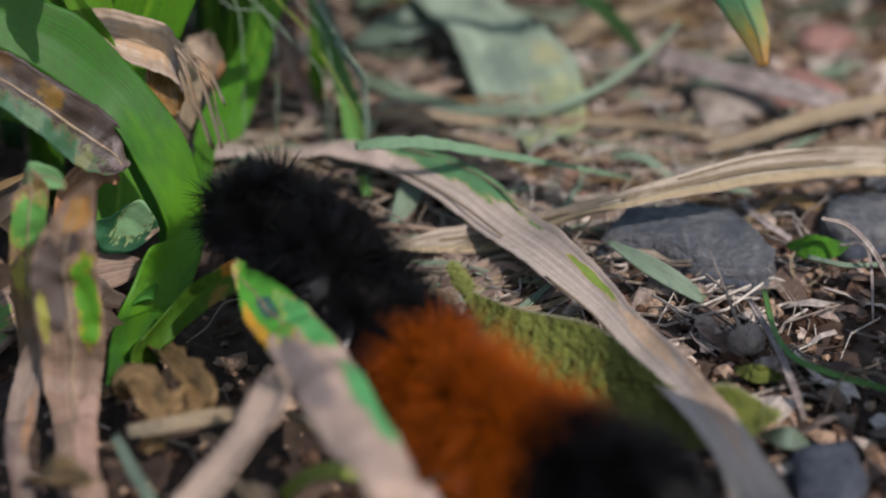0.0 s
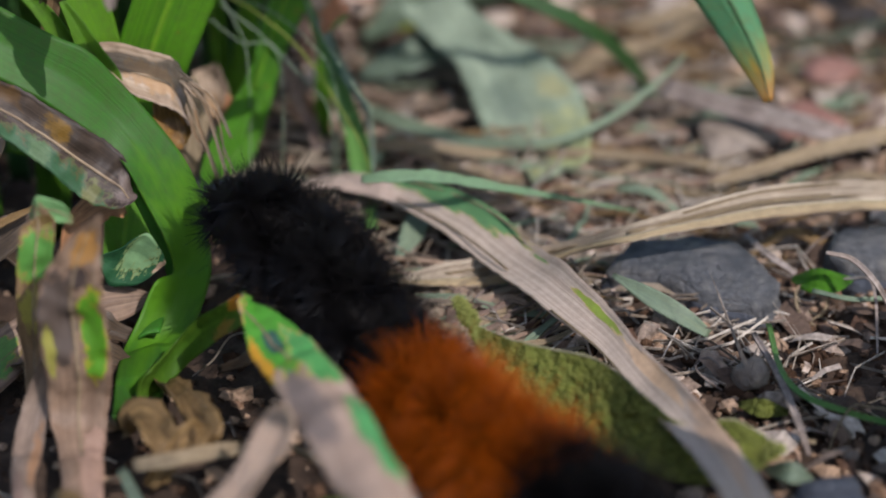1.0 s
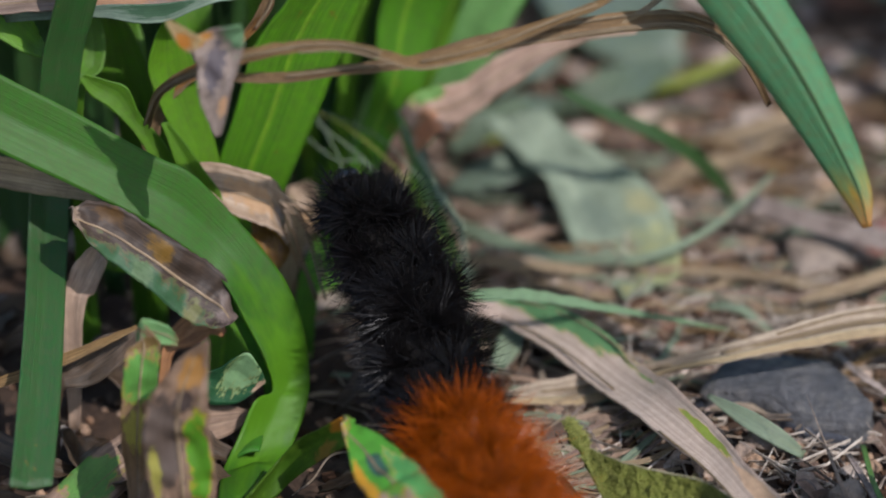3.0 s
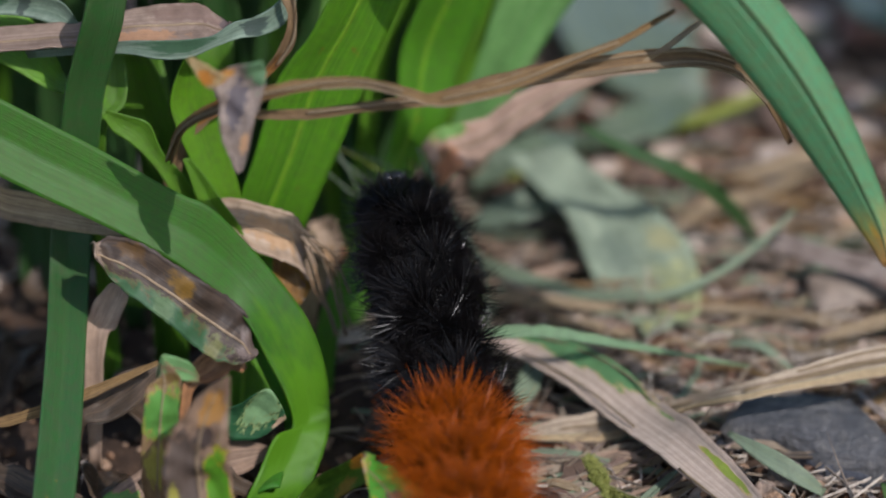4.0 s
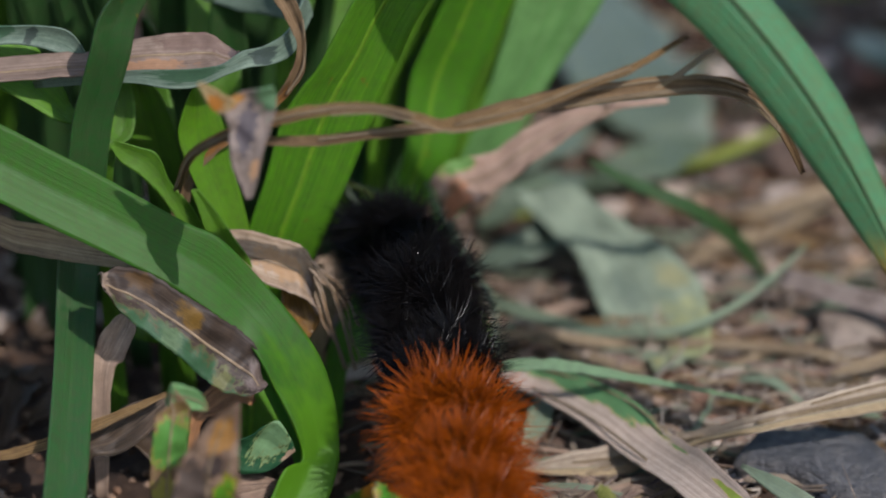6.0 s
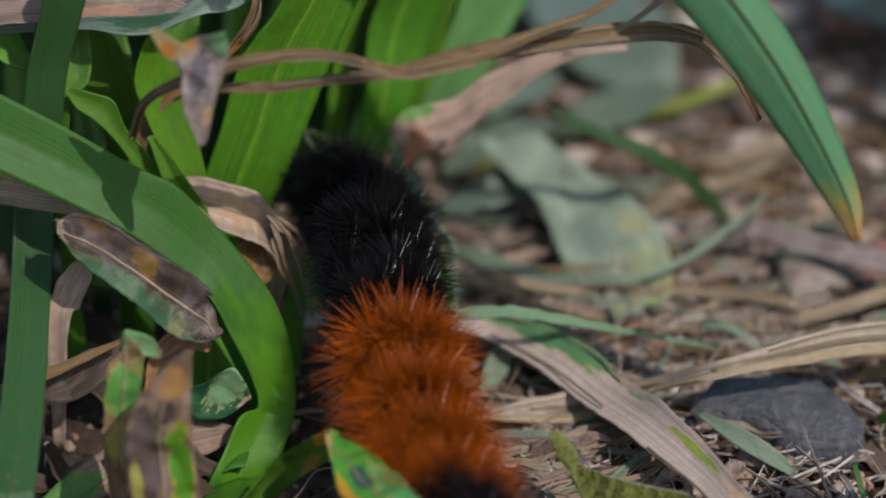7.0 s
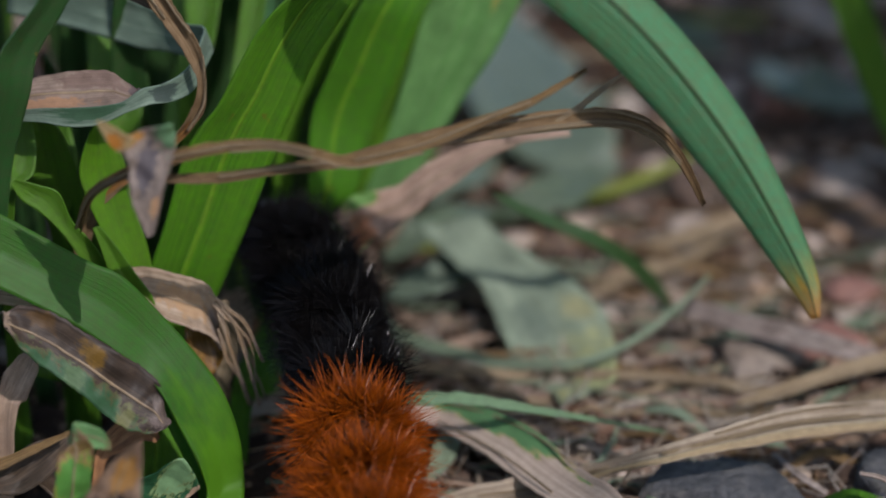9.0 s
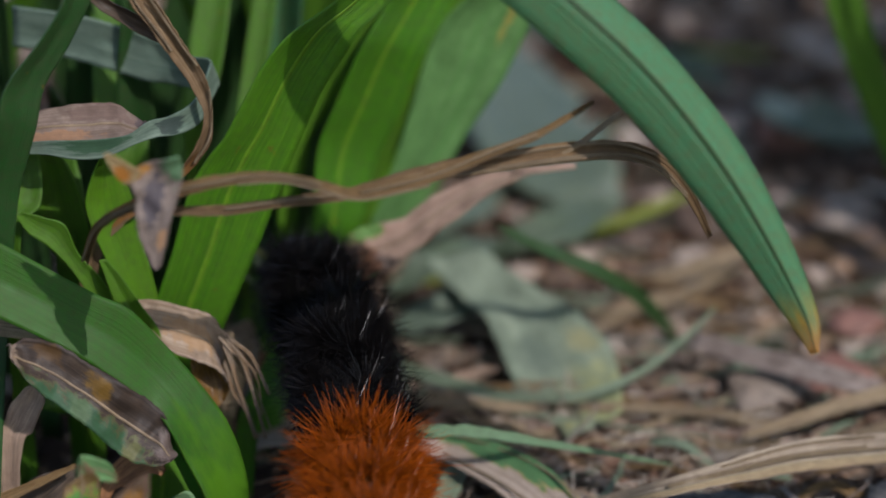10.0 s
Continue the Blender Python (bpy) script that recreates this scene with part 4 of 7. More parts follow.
blade("leaf_blade", [(-50.2, 6, -0.5, 2), (-48.2, 5, 24.9, 4.4), (-45.3, 4, 46.6, 3.9), (-40.4, 1, 62.2, 0.4)],
      LEAF_COOL, parent=clump, label="tall unseen blade added left of the clump", fold=0.15, n=(-0.24, -0.9, 0.2))
blade("leaf_blade", [(42.6, 30, 7.7, 0.98), (40.3, 30, 14.5, 2.92), (38, 30, 20.8, 3.18), (35.8, 30, 26.8, 2.87), (33.6, 30, 32.8, 0.95)],
      LEAF_DARK, parent=far_clump, label="dark green blade")
# inner blades: darker green in place of the shade between them
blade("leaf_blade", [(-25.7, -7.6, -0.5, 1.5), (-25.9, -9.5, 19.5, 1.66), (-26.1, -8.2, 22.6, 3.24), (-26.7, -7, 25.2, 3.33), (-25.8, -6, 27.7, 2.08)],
      LEAF_DARK, parent=clump, label="green blade inside the clump, darkened for shade", fold=0.2)
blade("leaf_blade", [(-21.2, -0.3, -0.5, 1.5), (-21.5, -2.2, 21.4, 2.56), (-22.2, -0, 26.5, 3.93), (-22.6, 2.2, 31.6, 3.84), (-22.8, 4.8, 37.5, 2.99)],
      LEAF_DARK, parent=clump, label="green blade inside the clump, darkened for shade", fold=0.2)
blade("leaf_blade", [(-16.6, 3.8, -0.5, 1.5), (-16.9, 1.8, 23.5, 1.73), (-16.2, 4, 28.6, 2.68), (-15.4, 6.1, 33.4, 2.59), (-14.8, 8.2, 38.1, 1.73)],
      LEAF_DARK, parent=clump, label="green blade inside the clump, darkened for shade", fold=0.2)
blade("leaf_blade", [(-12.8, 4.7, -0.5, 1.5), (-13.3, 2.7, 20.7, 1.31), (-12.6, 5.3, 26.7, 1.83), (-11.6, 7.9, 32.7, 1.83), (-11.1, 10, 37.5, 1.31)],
      LEAF_DARK, parent=clump, label="green blade inside the clump, darkened for shade", fold=0.2)
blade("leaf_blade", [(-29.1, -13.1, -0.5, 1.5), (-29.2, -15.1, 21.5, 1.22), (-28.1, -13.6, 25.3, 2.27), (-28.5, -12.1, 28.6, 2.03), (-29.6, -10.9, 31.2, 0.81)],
      LEAF_DARK, parent=clump, label="green blade inside the clump, darkened for shade", fold=0.2)
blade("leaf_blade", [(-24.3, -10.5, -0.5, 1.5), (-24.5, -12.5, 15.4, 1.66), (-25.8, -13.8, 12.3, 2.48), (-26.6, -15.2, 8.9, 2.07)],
      LEAF_DARK, parent=clump, label="green blade inside the clump, darkened for shade", fold=0.2)

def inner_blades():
    """Blades that fill the heart of the clump, its shade put into their dark colour."""
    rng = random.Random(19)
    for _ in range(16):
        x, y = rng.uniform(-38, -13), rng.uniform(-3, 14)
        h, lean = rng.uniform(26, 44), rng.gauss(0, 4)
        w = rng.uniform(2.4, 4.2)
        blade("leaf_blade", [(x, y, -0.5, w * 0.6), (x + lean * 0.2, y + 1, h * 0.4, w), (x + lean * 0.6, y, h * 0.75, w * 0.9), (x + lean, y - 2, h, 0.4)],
              LEAF_COOL, parent=clump, label="green blade inside the clump, darkened for shade", fold=0.18, n=(rng.uniform(-0.5, 0.5), -0.9, 0.2))


inner_blades()

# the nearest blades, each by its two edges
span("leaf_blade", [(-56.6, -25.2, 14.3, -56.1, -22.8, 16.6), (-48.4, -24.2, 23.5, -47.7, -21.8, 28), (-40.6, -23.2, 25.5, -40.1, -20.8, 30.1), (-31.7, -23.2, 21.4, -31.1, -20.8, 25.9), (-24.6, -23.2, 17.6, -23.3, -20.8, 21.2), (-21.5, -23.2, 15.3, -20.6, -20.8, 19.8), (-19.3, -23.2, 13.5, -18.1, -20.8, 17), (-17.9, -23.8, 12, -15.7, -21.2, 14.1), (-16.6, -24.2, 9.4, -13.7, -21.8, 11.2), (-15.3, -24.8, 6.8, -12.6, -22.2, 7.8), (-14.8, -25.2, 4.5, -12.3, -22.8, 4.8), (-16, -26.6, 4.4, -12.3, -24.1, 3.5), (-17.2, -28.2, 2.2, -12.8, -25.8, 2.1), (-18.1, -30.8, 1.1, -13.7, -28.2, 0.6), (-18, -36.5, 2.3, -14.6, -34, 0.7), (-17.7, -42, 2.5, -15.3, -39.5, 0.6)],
     LEAF_ARCH, parent=clump, label="bright green arching blade with its lit-through stretch painted", fold=0.1, crease=True)
span("leaf_blade", [(-20.4, -21.2, 13.7, -19.4, -21.2, 13.3), (-19, -21.4, 11.4, -17.9, -21.4, 11.1), (-17.7, -21.7, 8.4, -16.1, -21.7, 8.1), (-16.2, -22, 4.8, -14.7, -22, 4.8), (-15.5, -22.4, 2, -13.9, -22.4, 2.3), (-16.6, -23.5, 1.4, -15.1, -23.5, 1.8), (-17.1, -29.2, 1.3, -15.6, -29.2, 1.8)],
     LEAF_INNER, parent=clump, label="folded inner green blade", fold=0.1)
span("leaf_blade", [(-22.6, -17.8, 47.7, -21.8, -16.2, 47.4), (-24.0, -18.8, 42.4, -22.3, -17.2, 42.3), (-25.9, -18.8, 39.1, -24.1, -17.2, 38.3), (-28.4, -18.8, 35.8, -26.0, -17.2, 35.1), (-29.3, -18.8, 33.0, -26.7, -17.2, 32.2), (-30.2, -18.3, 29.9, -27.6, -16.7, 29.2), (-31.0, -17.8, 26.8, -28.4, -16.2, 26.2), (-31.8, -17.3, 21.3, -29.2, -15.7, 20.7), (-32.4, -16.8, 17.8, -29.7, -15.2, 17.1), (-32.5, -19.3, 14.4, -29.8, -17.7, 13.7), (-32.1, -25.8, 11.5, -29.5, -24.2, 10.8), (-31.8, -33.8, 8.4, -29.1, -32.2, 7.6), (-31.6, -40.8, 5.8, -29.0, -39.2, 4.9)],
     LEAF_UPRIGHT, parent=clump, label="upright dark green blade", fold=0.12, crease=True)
span("leaf_blade", [(-20.4, -20.4, 2.1, -17.4, -17.9, 0.3), (-20.1, -13.2, 11.7, -16, -10.8, 9.5), (-19.3, -13.2, 16.3, -14.4, -10.8, 13.8), (-17.9, -13.2, 20.6, -12.4, -10.8, 18.6), (-16.5, -13.2, 25.5, -10.6, -10.8, 23.2), (-15.1, -13.2, 28, -9.4, -10.8, 26.5), (-13.8, -13.2, 29.7, -8.3, -10.8, 29), (-12, -13.2, 33.2, -7, -10.8, 32.1), (-10.8, -13.2, 35.3, -5.4, -10.8, 34.7), (-8.9, -13.2, 37.5, -4, -10.8, 36.9), (-5.9, -12.2, 39.4, -2, -9.8, 38.7), (-2, -11.2, 42.6, 0.5, -8.8, 42.2), (2.5, -9.2, 46.5, 2.8, -6.8, 45.8)],
     LEAF_A, parent=clump, label="broad green blade with pale midrib", fold=0.13, crease=True, rib=RIB)
span("leaf_blade", [(-14.4, -9, 1.8, -11.7, -7, 0.8), (-13.9, -7, 2.6, -11, -5, 1.8), (-12.9, -5, 4.6, -9.9, -3, 3.5), (-11.4, -3, 7.5, -8.8, -1, 6.6), (-10.1, -2, 10.1, -8, 0, 9.4), (-9.4, -1, 12.5, -7, 1, 11.6), (-8.5, 0, 15, -5.7, 2, 13.9), (-7.9, 0, 17.9, -4.3, 2, 16.5), (-7.6, 1, 22.8, -3, 3, 21.3), (-6.3, 1, 26.4, -1.2, 3, 25.2), (-5.1, 1, 29.2, -0.2, 3, 28), (-3.9, 1, 31.7, 0.9, 3, 30.5), (-2, 2, 34.5, 2.8, 4, 33.8), (1.5, 3, 38.4, 4.9, 5, 37.5), (7, 5, 42.6, 7.3, 7, 41.9)],
     LEAF_B, parent=clump, label="dark green blade with fine spots and a bright fold", fold=0.2, crease=True, rib=RIB)
span("leaf_blade", [(-5.7, 7.5, 9, -4, 10.5, 7.6), (-4.5, 7.5, 12, -2.1, 10.5, 10.6), (-3.4, 7.5, 14.6, 0.1, 10.5, 13.3), (-2.1, 7.5, 18.2, 2.2, 10.5, 17), (-1.1, 7.5, 21.3, 4, 10.5, 20.4), (0.1, 7.5, 25.6, 6.5, 10.5, 24.4), (1.1, 7.5, 28.9, 8, 10.5, 27.4), (2.6, 7.5, 31.6, 9.3, 10.5, 30.5), (5.4, 7.5, 33.9, 9.5, 10.5, 31.9), (8.7, 7.5, 35.5, 9.4, 10.5, 34)],
     LEAF_PALE, parent=clump, label="wide pale green blade with a rusty base and tip", fold=0.06)
span("leaf_blade", [(-28.6, -16, 24.9, -28.2, -16, 25.2), (-27.9, -16, 23.6, -26.6, -16, 24.7), (-26.6, -16, 22.6, -25.2, -16, 24.1), (-25.2, -16, 21.1, -24.4, -16, 22), (-24.1, -16, 19.3, -23, -16, 20.2), (-23.4, -16, 17.7, -21.9, -16, 18.1), (-23, -16, 16.2, -21.4, -16, 16.2), (-23, -16, 9.8, -21.4, -16, 9.8)],
     LEAF_LIGHT, parent=clump, label="short bright green blade", fold=0.12)
span("leaf_blade", [(-22.8, -17, 21.8, -22.3, -17, 21.9), (-22.3, -17, 20.1, -21, -17, 20.1), (-21.7, -17, 18.1, -19.9, -17, 18.2), (-20.7, -17, 16.3, -18.6, -17, 15.8), (-20.2, -17, 12.2, -18.5, -17, 11.7)],
     LEAF_LIGHT, parent=clump, label="green blade folded inside the arch", fold=0.15, crease=True)
span("leaf_blade", [(-22.5, -14.8, 28.9, -22.4, -13.2, 28.3), (-23.2, -14.8, 27.5, -21.3, -13.2, 27), (-23.8, -14.8, 25.3, -20.5, -13.2, 24.6), (-23.4, -14.8, 23.3, -20.1, -13.2, 22.2), (-22.6, -14.8, 21.1, -19.5, -13.2, 19.5), (-21.5, -14.8, 18.8, -19, -13.2, 16.8), (-20.8, -14.8, 16.6, -18.7, -13.2, 14), (-20.8, -14.8, 10.1, -19.3, -13.2, 8.4)],
     LEAF_YELLOW, parent=clump, label="broad bright green blade bent over", fold=0.12, crease=True)
# inner blade, its shade likewise put into a darker green
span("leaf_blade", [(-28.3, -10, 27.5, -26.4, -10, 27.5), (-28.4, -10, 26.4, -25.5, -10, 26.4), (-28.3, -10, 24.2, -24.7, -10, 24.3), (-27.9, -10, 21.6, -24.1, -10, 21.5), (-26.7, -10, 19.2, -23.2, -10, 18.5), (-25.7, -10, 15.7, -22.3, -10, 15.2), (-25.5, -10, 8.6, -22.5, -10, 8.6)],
     LEAF_DARK, parent=clump, label="green blade inside the clump, darkened for shade", fold=0.15, crease=True)
span("leaf_blade", [(-46.8, -11.5, 38.9, -46.5, -14.5, 35.8), (-41.4, -11.5, 34.6, -41.2, -14.5, 31.5), (-36.7, -11.5, 31.5, -36.7, -14.5, 28.7), (-34.4, -11.5, 30.8, -34.5, -14.5, 27.4), (-32.7, -11.5, 28.2, -32.6, -14.5, 26.2), (-31.4, -11.5, 24.9, -30.9, -14.5, 25.8)],
     LEAF_MID, parent=clump, label="green blade hanging over the clump", fold=0.1, crease=True)
span("leaf_blade", [(-38.7, -14, 33, -38.9, -14, 30.9), (-35.5, -14, 33.1, -36, -14, 31.7), (-33.1, -14, 33.1, -33.6, -14, 31.5), (-31.2, -14, 32.6, -31.8, -14, 30.9), (-29.9, -14, 30.5, -30.1, -14, 30.2)],
     LEAF_GREYGREEN, parent=clump, label="grey-green withering blade tip", fold=0.15)
span("dead_leaf", [(-19, -31.5, 34.5, -15.9, -31.5, 35.5), (-19, -31.5, 33.5, -15.6, -31.5, 34.6), (-18.8, -31.5, 32, -15.9, -31.5, 32.9), (-18.7, -31.5, 30.5, -16.5, -31.5, 31.1), (-18.3, -31.5, 28.9, -16.9, -31.5, 29.2), (-17.7, -31.5, 27.4, -17.3, -31.5, 27.6)],
     DEAD_DROP, parent=None, label="grey withered leaf tip hanging down", cat="leaf", crinkle=0.7, ragged=0.1)
span("dead_leaf", [(-20.8, -31, 35.5, -20.5, -31, 35.6), (-20.3, -31, 34.5, -19.7, -31, 35.2), (-19.8, -31.1, 33.7, -18.9, -31.1, 34.7), (-19, -31.2, 33.4, -18.2, -31.2, 34.4)],
     DEAD_ORANGE, parent=None, label="orange rotting leaf corner on a bend", cat="leaf", crinkle=0.6, ragged=0.15)
span("dead_leaf", [(-44.6, -14, 30, -43.9, -16, 28.8), (-34, -14, 30.9, -33.6, -16, 29.9), (-30.4, -14, 31.1, -30, -16, 30.1), (-26.9, -14, 32, -26.6, -16, 30.3), (-24.3, -14, 32.5, -23.9, -16, 30.5), (-21.6, -14, 32.7, -21.3, -16, 30.6), (-20.2, -14, 31.7, -19.8, -16, 30.8), (-19.3, -14, 31.1, -19, -16, 31.3)],
     DEAD_STRIP, parent=None, label="flat dry brown leaf strip", cat="leaf", crinkle=0.35, ragged=0.06, fold=0.12, crease=True, rib=RIB_DRY)
span("curled_leaf", [(-34.1, -14, 28.9, -33.9, -14, 28.4), (-27.2, -16, 30.5, -27.3, -16, 29.6), (-24.1, -16.5, 30.8, -24.3, -16.5, 29.4), (-22.3, -16.5, 30.9, -22.1, -16.5, 29.5), (-20.4, -16.5, 31.2, -20.1, -16.5, 30.4), (-19, -16, 32, -18.5, -16, 30.8), (-17.6, -15, 32, -17.1, -15, 30.6), (-16.1, -13, 32.2, -15.8, -13, 30.5), (-15.4, -11, 32.9, -15.1, -11, 31.2), (-15, -8, 33.6, -14.5, -8, 31.7), (-16.5, -6, 33.2, -16.1, -6, 30.6), (-18.4, -4, 33.4, -18.1, -4, 30.3), (-20.3, -3, 33.9, -20.2, -3, 30.3), (-24.5, -2, 34.9, -24.5, -2, 31.3), (-30.1, 0, 35.1, -30.1, 0, 32)],
     LEAF_GREYGREEN, parent=None, label="grey-green leaf curled into a loop", cat="leaf", crinkle=0.2, fold=0.05)
span("dead_leaf", [(-21, -14, 42.8, -19.4, -14, 43.2), (-20.2, -14, 40.3, -18.4, -14, 40.5), (-18.7, -14, 38, -17.4, -14, 38.7), (-17.6, -14, 36.2, -16.3, -14, 36.9), (-16.4, -14, 34.5, -15.4, -14, 35.3), (-15.7, -14, 33.1, -14.7, -14, 33.5), (-15.2, -14, 31.7, -14.6, -14, 31.6), (-15.7, -14, 29.7, -14.8, -14, 29.6), (-17.1, -14, 27.5, -15.9, -14, 27.9), (-19.7, -14, 25.6, -18.5, -14, 25.3), (-22.4, -14, 23.9, -21.1, -14, 23.4), (-24, -14, 21.4, -22.8, -14, 21.2), (-24.7, -14, 17.9, -23.6, -14, 17.6)],
     DEAD_CURL, parent=None, label="brown curling dry leaf strand", cat="leaf", crinkle=0.5, ragged=0.15, fold=0.3, crease=True, fibres=3)
span("dead_leaf", [(-24.4, -13, 41.7, -23.3, -13, 41.9), (-22.8, -13, 39.7, -21.8, -13, 40.1), (-20.8, -13, 38.2, -19.9, -13, 39), (-19, -13, 37.1, -18.1, -13, 37.8), (-17.3, -13, 36.3, -17, -13, 36.7)],
     DEAD_DARK, parent=None, label="dark brown dry leaf strand", cat="leaf", crinkle=0.4, ragged=0.15, fold=0.2)
span("dead_leaf", [(-21.7, -15.5, 18.8, -20, -17.5, 17), (-20.9, -15.5, 18.1, -19.1, -17.5, 16.3), (-18.9, -15.5, 17.9, -17.9, -17.5, 14.9), (-16.9, -15.5, 17.4, -16.3, -17.5, 14.2), (-15.2, -15.5, 16.8, -14.9, -17.5, 13.6), (-14.4, -15.2, 15.5, -14.1, -17.2, 12.7), (-14.1, -14.9, 13.9, -13.9, -16.9, 12)],
     DEAD_CURLED, parent=None, label="curled brown dry leaf with fine fibres", cat="leaf", crinkle=0.35, ragged=0.06, fold=0.12, fibres=0, rib=RIB_DRY)
span("dry_fibre", [(-14.5, -16.8, 15.6, -14.3, -16.8, 15.9), (-13.7, -16.9, 14.6, -13.4, -16.9, 14.8), (-12.8, -16.7, 13.3, -12.6, -16.7, 13.5), (-11.4, -16, 7, -11.2, -16, 7.1)],
     DEAD_CURLED, parent=None, label="thin torn fibre hanging from a dry leaf", cat="straw", fold=0.2)
span("dry_fibre", [(-14.3, -16.8, 16.1, -14.2, -16.8, 16.2), (-13.1, -16.9, 14.3, -13, -16.9, 14.4), (-11.9, -16.4, 12.2, -11.8, -16.4, 12.3), (-11.6, -15.6, 8.7, -11.5, -15.6, 8.8)],
     DEAD_CURLED, parent=None, label="thin torn fibre hanging from a dry leaf", cat="straw", fold=0.2)
span("dry_fibre", [(-14.2, -16.8, 14.9, -14, -16.8, 15.2), (-13.7, -16.9, 13.4, -13.4, -16.9, 13.6), (-13.3, -16.7, 11.6, -13.1, -16.7, 11.9), (-12.2, -15.2, 6.6, -11.9, -15.2, 6.7)],
     DEAD_CURLED, parent=None, label="thin torn fibre hanging from a dry leaf", cat="straw", fold=0.2)
span("dry_fibre", [(-14.6, -16.8, 16.4, -14.5, -16.8, 16.5), (-13.4, -16.9, 15.2, -13.2, -16.9, 15.3), (-12.2, -16.4, 13.7, -12, -16.4, 13.8), (-11.1, -16, 10.6, -10.9, -16, 10.6)],
     DEAD_CURLED, parent=None, label="thin torn fibre hanging from a dry leaf", cat="straw", fold=0.2)
span("dry_fibre", [(-14.2, -16.8, 13.6, -14.1, -16.8, 13.8), (-13.9, -16.9, 12.4, -13.7, -16.9, 12.6), (-13.6, -16.7, 11, -13.4, -16.7, 11.2), (-12.7, -15.6, 8.9, -12.5, -15.6, 9)],
     DEAD_CURLED, parent=None, label="thin torn fibre hanging from a dry leaf", cat="straw", fold=0.2)
span("dry_fibre", [(-14.8, -16.8, 16.6, -14.7, -16.8, 16.7), (-13.8, -16.9, 15.6, -13.7, -16.9, 15.7), (-13, -16.4, 14.2, -12.9, -16.4, 14.3), (-10.9, -15.2, 7.1, -10.8, -15.2, 7.1)],
     DEAD_CURLED, parent=None, label="thin torn fibre hanging from a dry leaf", cat="straw", fold=0.2)
span("dead_leaf", [(-16.6, -16.1, 13.5, -14.8, -16.1, 13.6), (-16.6, -16.3, 11.8, -13.9, -16.3, 12.5), (-16.1, -16.5, 10.8, -13.8, -16.5, 11.7), (-15.1, -16.5, 10.1, -14, -16.5, 10.9), (-14.6, -16.5, 9.9, -14.2, -16.5, 10.4)],
     DEAD_AMBER, parent=None, label="amber brown inner fold of a dry leaf", cat="leaf", crinkle=0.5, fold=0.3, ragged=0.1)
span("mottled_leaf", [(-28.4, -25.5, 18.3, -29, -23.5, 18), (-27.3, -25.5, 16.3, -27.5, -23.5, 18.9), (-25.4, -25.5, 14.6, -25.4, -23.5, 18.3), (-23.6, -25.5, 13, -22.9, -23.5, 16.6), (-22, -25.5, 11.5, -20.5, -23.5, 14.9), (-20.4, -25.5, 10.2, -18.5, -23.5, 13.4), (-18.8, -25.5, 9.7, -17.9, -23.5, 12.2), (-17.5, -25.5, 10.1, -17.5, -23.5, 9.5)],
     MOTTLE_A, parent=None, label="mottled green and brown withered leaf, darkened for shade", cat="leaf", crinkle=0.6, ragged=0.07, fold=0.08, rib=RIB_DRY)
span("mottled_leaf", [(-18, -42, 17.6, -17.7, -42, 17.7), (-19.5, -42, 16.4, -17.8, -42, 16.1), (-21.1, -42, 14.4, -17.9, -42, 14), (-22.1, -42, 12.3, -17.9, -42, 12.2), (-22.4, -42, 10, -17.8, -42, 9.8), (-22.2, -42, 7.7, -17.6, -42, 7.2), (-22, -42, 5.1, -17.7, -42, 5), (-22, -42, 2.5, -18.1, -42, 2.5), (-21.2, -44.4, 1.3, -18.1, -44.4, 1.3), (-20.4, -49.6, 1.5, -17.7, -49.6, 1.4), (-19.7, -54.4, 1.5, -16.7, -54.4, 1.4), (-18.9, -61.2, 1.4, -16.1, -61.2, 1.4)],
     MOTTLE_B, parent=None, label="tan withered leaf with a green and yellow streak", cat="leaf", crinkle=0.5, ragged=0.06, fold=0.1, rib=RIB_DRY)
span("dead_leaf", [(-22.3, -41, 6.9, -21.6, -41, 5.8), (-23.8, -41, 3, -22.1, -41, 2.8), (-24.2, -44.2, 1.4, -22.3, -44.2, 1.2), (-23.7, -49, 1.6, -22.3, -49, 1.3), (-22.6, -54.2, 1.3, -21.3, -54.2, 1.3), (-21.3, -60.6, 1.4, -20.3, -60.6, 1.4)],
     DEAD_STRIP, parent=None, label="pale drooping strand of a withered leaf", cat="leaf", crinkle=0.5, ragged=0.1, fold=0.2)
span("mottled_leaf", [(-20.5, -35, 13.5, -20.4, -35, 14), (-21.5, -35.5, 13.9, -21.1, -35.5, 15.3), (-22.9, -36, 14.1, -22.7, -36, 15.9), (-23.8, -36.5, 13.8, -21.5, -36.5, 14.5), (-24, -37, 12.4, -21.7, -37, 12.4), (-24.3, -37, 10.3, -21.9, -37, 10.1), (-24.4, -37, 7.5, -22.3, -37, 6.8), (-24.2, -37, 4.4, -22.6, -37, 3.5), (-23.5, -41.4, 1.3, -22.3, -41.4, 1.3)],
     MOTTLE_C, parent=None, label="withered leaf with a pale green bend", cat="leaf", crinkle=0.4, ragged=0.06, fold=0.12, rib=RIB_DRY)
span("mottled_leaf", [(-20.1, -26, 6, -19.7, -26, 6.3), (-19.7, -26, 4.8, -18.4, -26, 6.9), (-19.5, -26, 4.1, -17.4, -26, 7.7), (-19, -26, 3.8, -16.3, -26, 8.1), (-17.4, -26, 3.9, -15.5, -26, 6.6), (-16.1, -26, 4.8, -15.2, -26, 5.6)],
     LEAF_COOLPATCH, parent=None, label="dark green leaf with a pale corner", cat="leaf", crinkle=0.3, fold=0.1)
